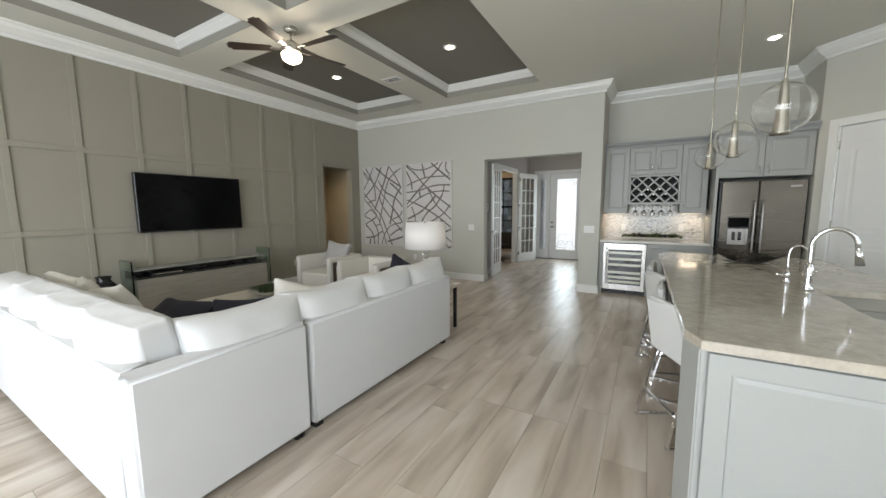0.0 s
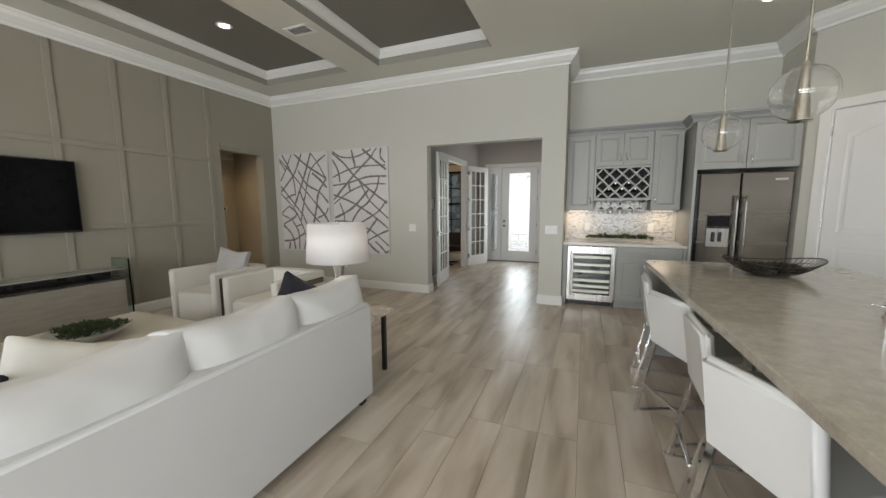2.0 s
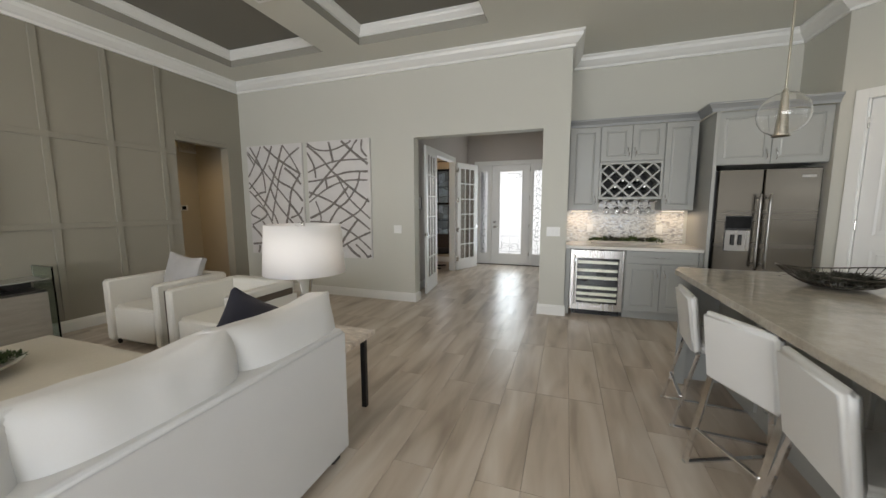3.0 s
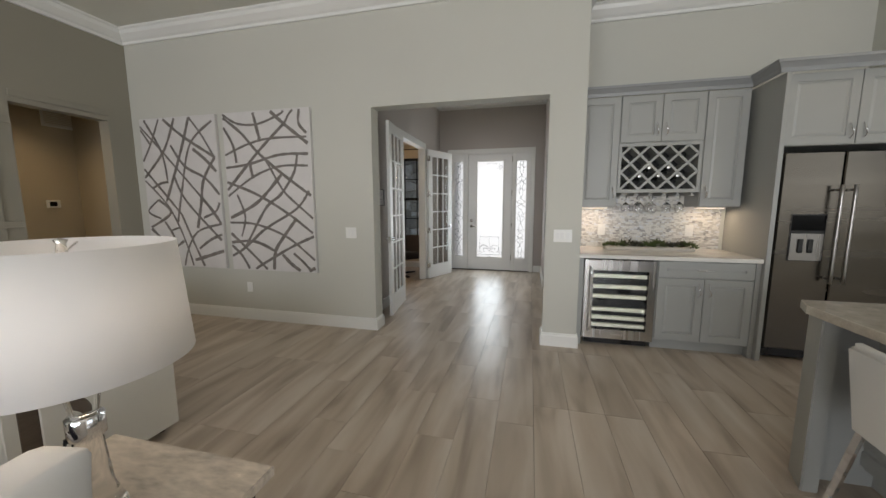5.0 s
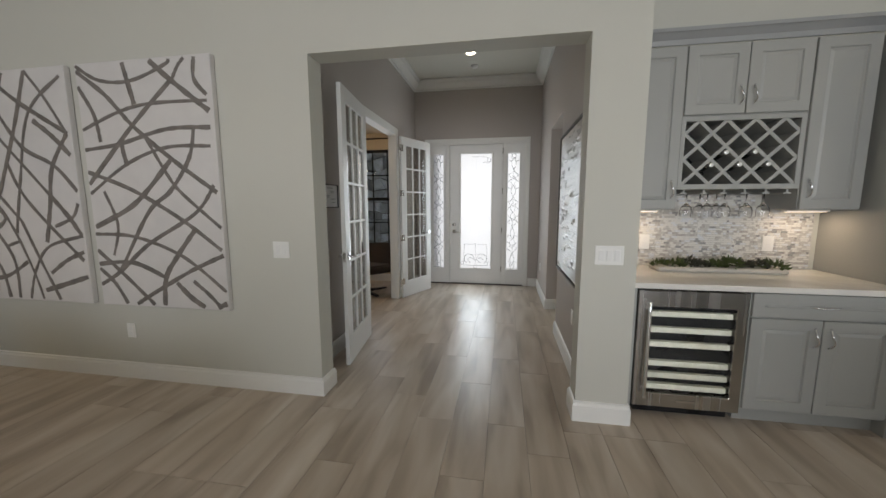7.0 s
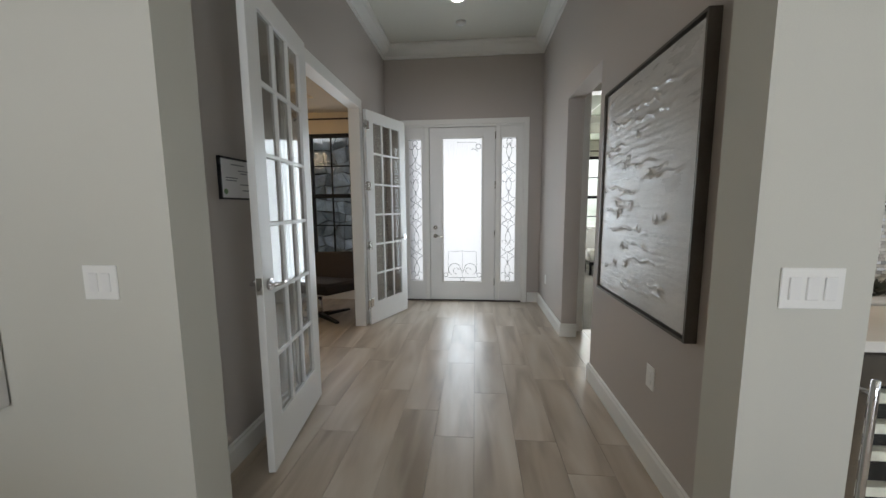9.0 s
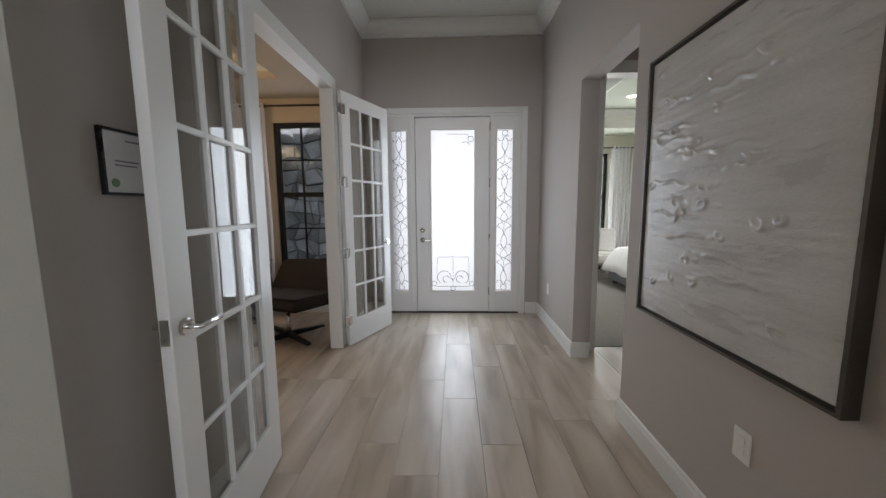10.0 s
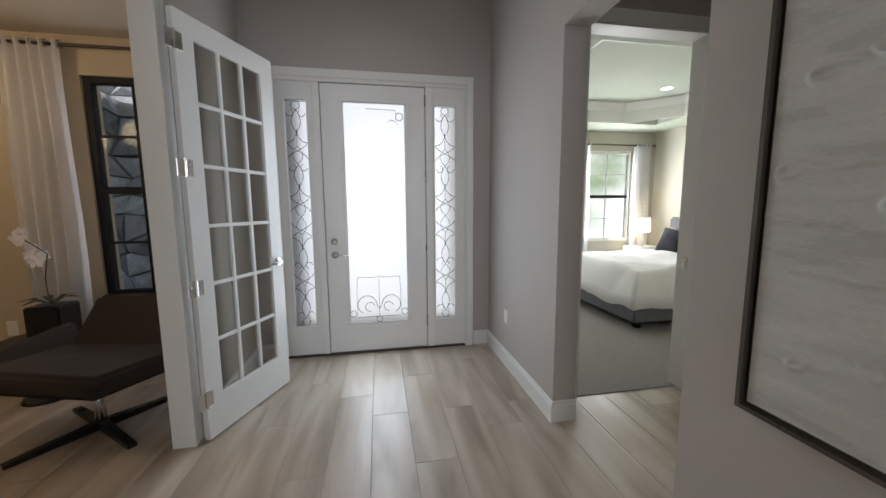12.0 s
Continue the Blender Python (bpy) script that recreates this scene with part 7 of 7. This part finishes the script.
for k in range(32):
    bm.faces.new((rings[0][k], rings[0][(k + 1) % 32], rings[1][(k + 1) % 32], rings[1][k]))
part("shade", bm, SHADE, bl_, "white drum shade", True)
bp_ = new("bedside_light", bpy.data.lights.new("bedside_light", "POINT"))
bp_.data.energy, bp_.data.color, bp_.data.shadow_soft_size = 7, (1.0, 0.8, 0.5), 0.05
bp_.location = (3.083, 13.092, 1.0)
sash_window("white framed sash window with a dark meeting rail", 2.131, 3.06, BEDN + 0.03, 0.7, 2.32, 2, TRIM)
sash_window("dark framed sash window behind the white chair", 0.47, 1.41, BEDN + 0.03, 0.7, 2.32, 2, BLACK_FRAME)
curtain("white sheer curtain at the bedroom window", 3.02, 3.34, BEDN - 0.10, 0.02, 2.44, 5, SHEER, 5)
curtain("white sheer curtain between the bedroom windows", 1.81, 2.17, BEDN - 0.10, 0.02, 2.44, 5, SHEER, 6)
curtain("white sheer curtain between the bedroom windows", 1.42, 1.78, BEDN - 0.10, 0.02, 2.44, 5, SHEER, 7)
curtain_rod("dark bronze curtain rod over the bedroom windows", 0.25, 3.42, BEDN - 0.10, 2.41, [3.05 + 0.07 * k for k in range(5)] + [1.84 + 0.077 * k for k in range(5)] + [1.45 + 0.077 * k for k in range(5)])
# white chair in front of the second window
wc = thing("slipper_chair", "white upholstered slipper chair behind the bed", "chair")
part("seat", rounded_box(0.80, 1.50, 12.71, 13.06, 0.26, 0.50, 0.05), LINEN, wc, smooth=True)
part("backrest", rounded_box(0.80, 1.50, 13.03, 13.18, 0.26, 0.92, 0.05), LINEN, wc, smooth=True)
part("seat_frame", boxes((0.83, 1.47, 12.74, 13.15, 0.20, 0.262), bevel=0.004), BLACK, wc, "dark wooden seat frame")
for x in (0.86, 1.44):
    for y in (12.77, 13.12):
        part("leg", boxes((x - 0.02, x + 0.02, y - 0.02, y + 0.02, 0.006, 0.205)), BLACK, wc)
for x, y in ((2.451, 11.976), (2.209, 11.046), (1.141, 11.976)):
    downlight(x, y, 2.95, 6, "bedroom downlights")
GARDEN = bpy.data.materials.new("garden_distance")
GARDEN.use_nodes = True
n = GARDEN.node_tree
em = n.nodes.new("ShaderNodeEmission")
ns_ = n.nodes.new("ShaderNodeTexNoise")
ns_.inputs["Scale"].default_value, ns_.inputs["Detail"].default_value = 2.2, 6
rp = n.nodes.new("ShaderNodeValToRGB")
rp.color_ramp.elements[0].position, rp.color_ramp.elements[0].color = 0.36, (0.22, 0.30, 0.17, 1)
rp.color_ramp.elements[1].position, rp.color_ramp.elements[1].color = 0.56, (0.92, 0.96, 0.92, 1)
n.links.new(ns_.outputs[0], rp.inputs[0])
n.links.new(rp.outputs[0], em.inputs[0])
em.inputs[1].default_value = 1.5
n.links.new(em.outputs[0], n.nodes["Material Output"].inputs[0])
structure("backdrop", boxes((-0.51, 7.258, 16.719, 16.766, -1.0, 5.0)), GARDEN, "bright hazy garden beyond the bedroom window", "garden")
structure("ground", boxes((-60, 60, -60, 80, -0.4, -0.3)), mat("lawn", (0.10, 0.12, 0.05), 0.9, vary=0.3, scale=2), "plain lawn round the house", "ground")

# ---- plank floor, pieces last ----
def plank_material():
    m = bpy.data.materials.new("wood_look_tile")
    m.use_nodes = True
    nt = m.node_tree
    n, l = nt.nodes, nt.links
    b = n["Principled BSDF"]
    tc = n.new("ShaderNodeNewGeometry")
    oi = n.new("ShaderNodeObjectInfo")
    isl = n.new("ShaderNodeMath")
    isl.operation = "ADD"
    l.new(tc.outputs["Random Per Island"], isl.inputs[0])
    l.new(oi.outputs["Random"], isl.inputs[1])
    fr = n.new("ShaderNodeMath")
    fr.operation = "FRACT"
    l.new(isl.outputs[0], fr.inputs[0])
    mul = n.new("ShaderNodeMath")
    mul.operation = "MULTIPLY"
    mul.inputs[1].default_value = 37.0
    l.new(fr.outputs[0], mul.inputs[0])
    mp = n.new("ShaderNodeMapping")
    mp.inputs["Scale"].default_value = (9.0, 1.5, 1.0)
    l.new(tc.outputs["Position"], mp.inputs[0])
    off = n.new("ShaderNodeCombineXYZ")
    l.new(mul.outputs[0], off.inputs[0])
    l.new(mul.outputs[0], off.inputs[1])
    l.new(off.outputs[0], mp.inputs["Location"])
    grain = n.new("ShaderNodeTexNoise")
    grain.inputs["Scale"].default_value, grain.inputs["Detail"].default_value, grain.inputs["Distortion"].default_value = 0.80, 3, 0.5
    grain.inputs["Roughness"].default_value = 0.40
    l.new(mp.outputs[0], grain.inputs[0])
    fine = n.new("ShaderNodeTexNoise")
    fine.inputs["Scale"].default_value, fine.inputs["Detail"].default_value = 3.5, 2
    l.new(mp.outputs[0], fine.inputs[0])
    ramp = n.new("ShaderNodeValToRGB")
    e = ramp.color_ramp.elements
    e[0].position, e[0].color = 0.28, (0.325, 0.264, 0.205, 1)
    e[1].position, e[1].color = 0.72, (0.60, 0.54, 0.468, 1)
    k = e.new(0.48)
    k.color = (0.482, 0.408, 0.330, 1)
    l.new(grain.outputs[0], ramp.inputs[0])
    tone = n.new("ShaderNodeMapRange")
    tone.inputs[3].default_value, tone.inputs[4].default_value = 0.96, 1.06
    l.new(fr.outputs[0], tone.inputs[0])
    ft = n.new("ShaderNodeMapRange")
    ft.inputs[1].default_value, ft.inputs[2].default_value, ft.inputs[3].default_value, ft.inputs[4].default_value = 0.3, 0.7, 0.988, 1.012
    l.new(fine.outputs[0], ft.inputs[0])
    t2 = n.new("ShaderNodeMath")
    t2.operation = "MULTIPLY"
    l.new(tone.outputs[0], t2.inputs[0])
    l.new(ft.outputs[0], t2.inputs[1])
    vm = n.new("ShaderNodeVectorMath")
    vm.operation = "SCALE"
    l.new(ramp.outputs[0], vm.inputs[0])
    l.new(t2.outputs[0], vm.inputs["Scale"])
    l.new(vm.outputs[0], b.inputs["Base Color"])
    rr = n.new("ShaderNodeMapRange")
    rr.inputs[1].default_value, rr.inputs[2].default_value, rr.inputs[3].default_value, rr.inputs[4].default_value = 0.3, 0.7, 0.30, 0.36
    l.new(fine.outputs[0], rr.inputs[0])
    l.new(rr.outputs[0], b.inputs["Roughness"])
    bp = n.new("ShaderNodeBump")
    bp.inputs["Strength"].default_value, bp.inputs["Distance"].default_value = 0.01, 0.002
    l.new(fine.outputs[0], bp.inputs["Height"])
    l.new(bp.outputs[0], b.inputs["Normal"])
    return m


PLANK = plank_material()
PW, PL, GAP = 0.232, 0.98, 0.0016
plank_floor = thing("floor_planks", "greyed oak-look plank tiles laid lengthwise", "floor tiles", kind="structure")
shared = {}


def plank_mesh(w, l):
    key = (round(w, 3), round(l, 3))
    if key not in shared:
        bm = bmesh.new()
        c = 0.001
        bt = [bm.verts.new((x, y, -0.012)) for x, y in ((0, 0), (w, 0), (w, l), (0, l))]
        md = [bm.verts.new((x, y, -c)) for x, y in ((0, 0), (w, 0), (w, l), (0, l))]
        tp = [bm.verts.new((x, y, 0)) for x, y in ((c, c), (w - c, c), (w - c, l - c), (c, l - c))]
        bm.faces.new(tp)
        for i in range(4):
            j = (i + 1) % 4
            bm.faces.new((bt[i], bt[j], md[j], md[i]))
            bm.faces.new((md[i], md[j], tp[j], tp[i]))
        shared[key] = mesh_of("plank", bm, PLANK)
    return shared[key]


rest_v, rest_f = [], []
count = 0
fx0, fx1, fy0, fy1 = -7.0, EAST, SOUTH, FRONT + 0.02
r = random.Random(21)
x = -1.585 - 24 * PW
while x < fx1:
    y = fy0 - r.choice((0.02, 0.26, 0.50, 0.74))
    while y < fy1:
        a, b = max(x, fx0), min(x + PW - GAP, fx1)
        c, d = max(y, fy0), min(y + PL - GAP, fy1)
        if b - a > 0.02 and d - c > 0.02:
            near = -3.5 < a < 0.8 and c > 0.2 and count < 300
            if near:
                ob = new("plank", plank_mesh(b - a, d - c))
                ob.location = (a, c, 0)
                ob.parent = plank_floor
                count += 1
            else:
                i = len(rest_v)
                rest_v += [(a, c, -0.012), (b, c, -0.012), (b, d, -0.012), (a, d, -0.012), (a, c, -0.001), (b, c, -0.001), (b, d, -0.001), (a, d, -0.001), (a + 0.001, c + 0.001, 0), (b - 0.001, c + 0.001, 0), (b - 0.001, d - 0.001, 0), (a + 0.001, d - 0.001, 0)]
                rest_f += [(i + 8, i + 9, i + 10, i + 11)] + [(i + p, i + (p + 1) % 4, i + 4 + (p + 1) % 4, i + 4 + p) for p in range(4)] + [(i + 4 + p, i + 4 + (p + 1) % 4, i + 8 + (p + 1) % 4, i + 8 + p) for p in range(4)]
        y += PL
    x += PW
me = bpy.data.meshes.new("plank_field")
me.from_pydata(rest_v, [], rest_f)
me.materials.append(PLANK)
pf = new("plank_field", me)
pf.parent = plank_floor
tagged(pf, "greyed oak-look plank tiles further off", kind="stuff")
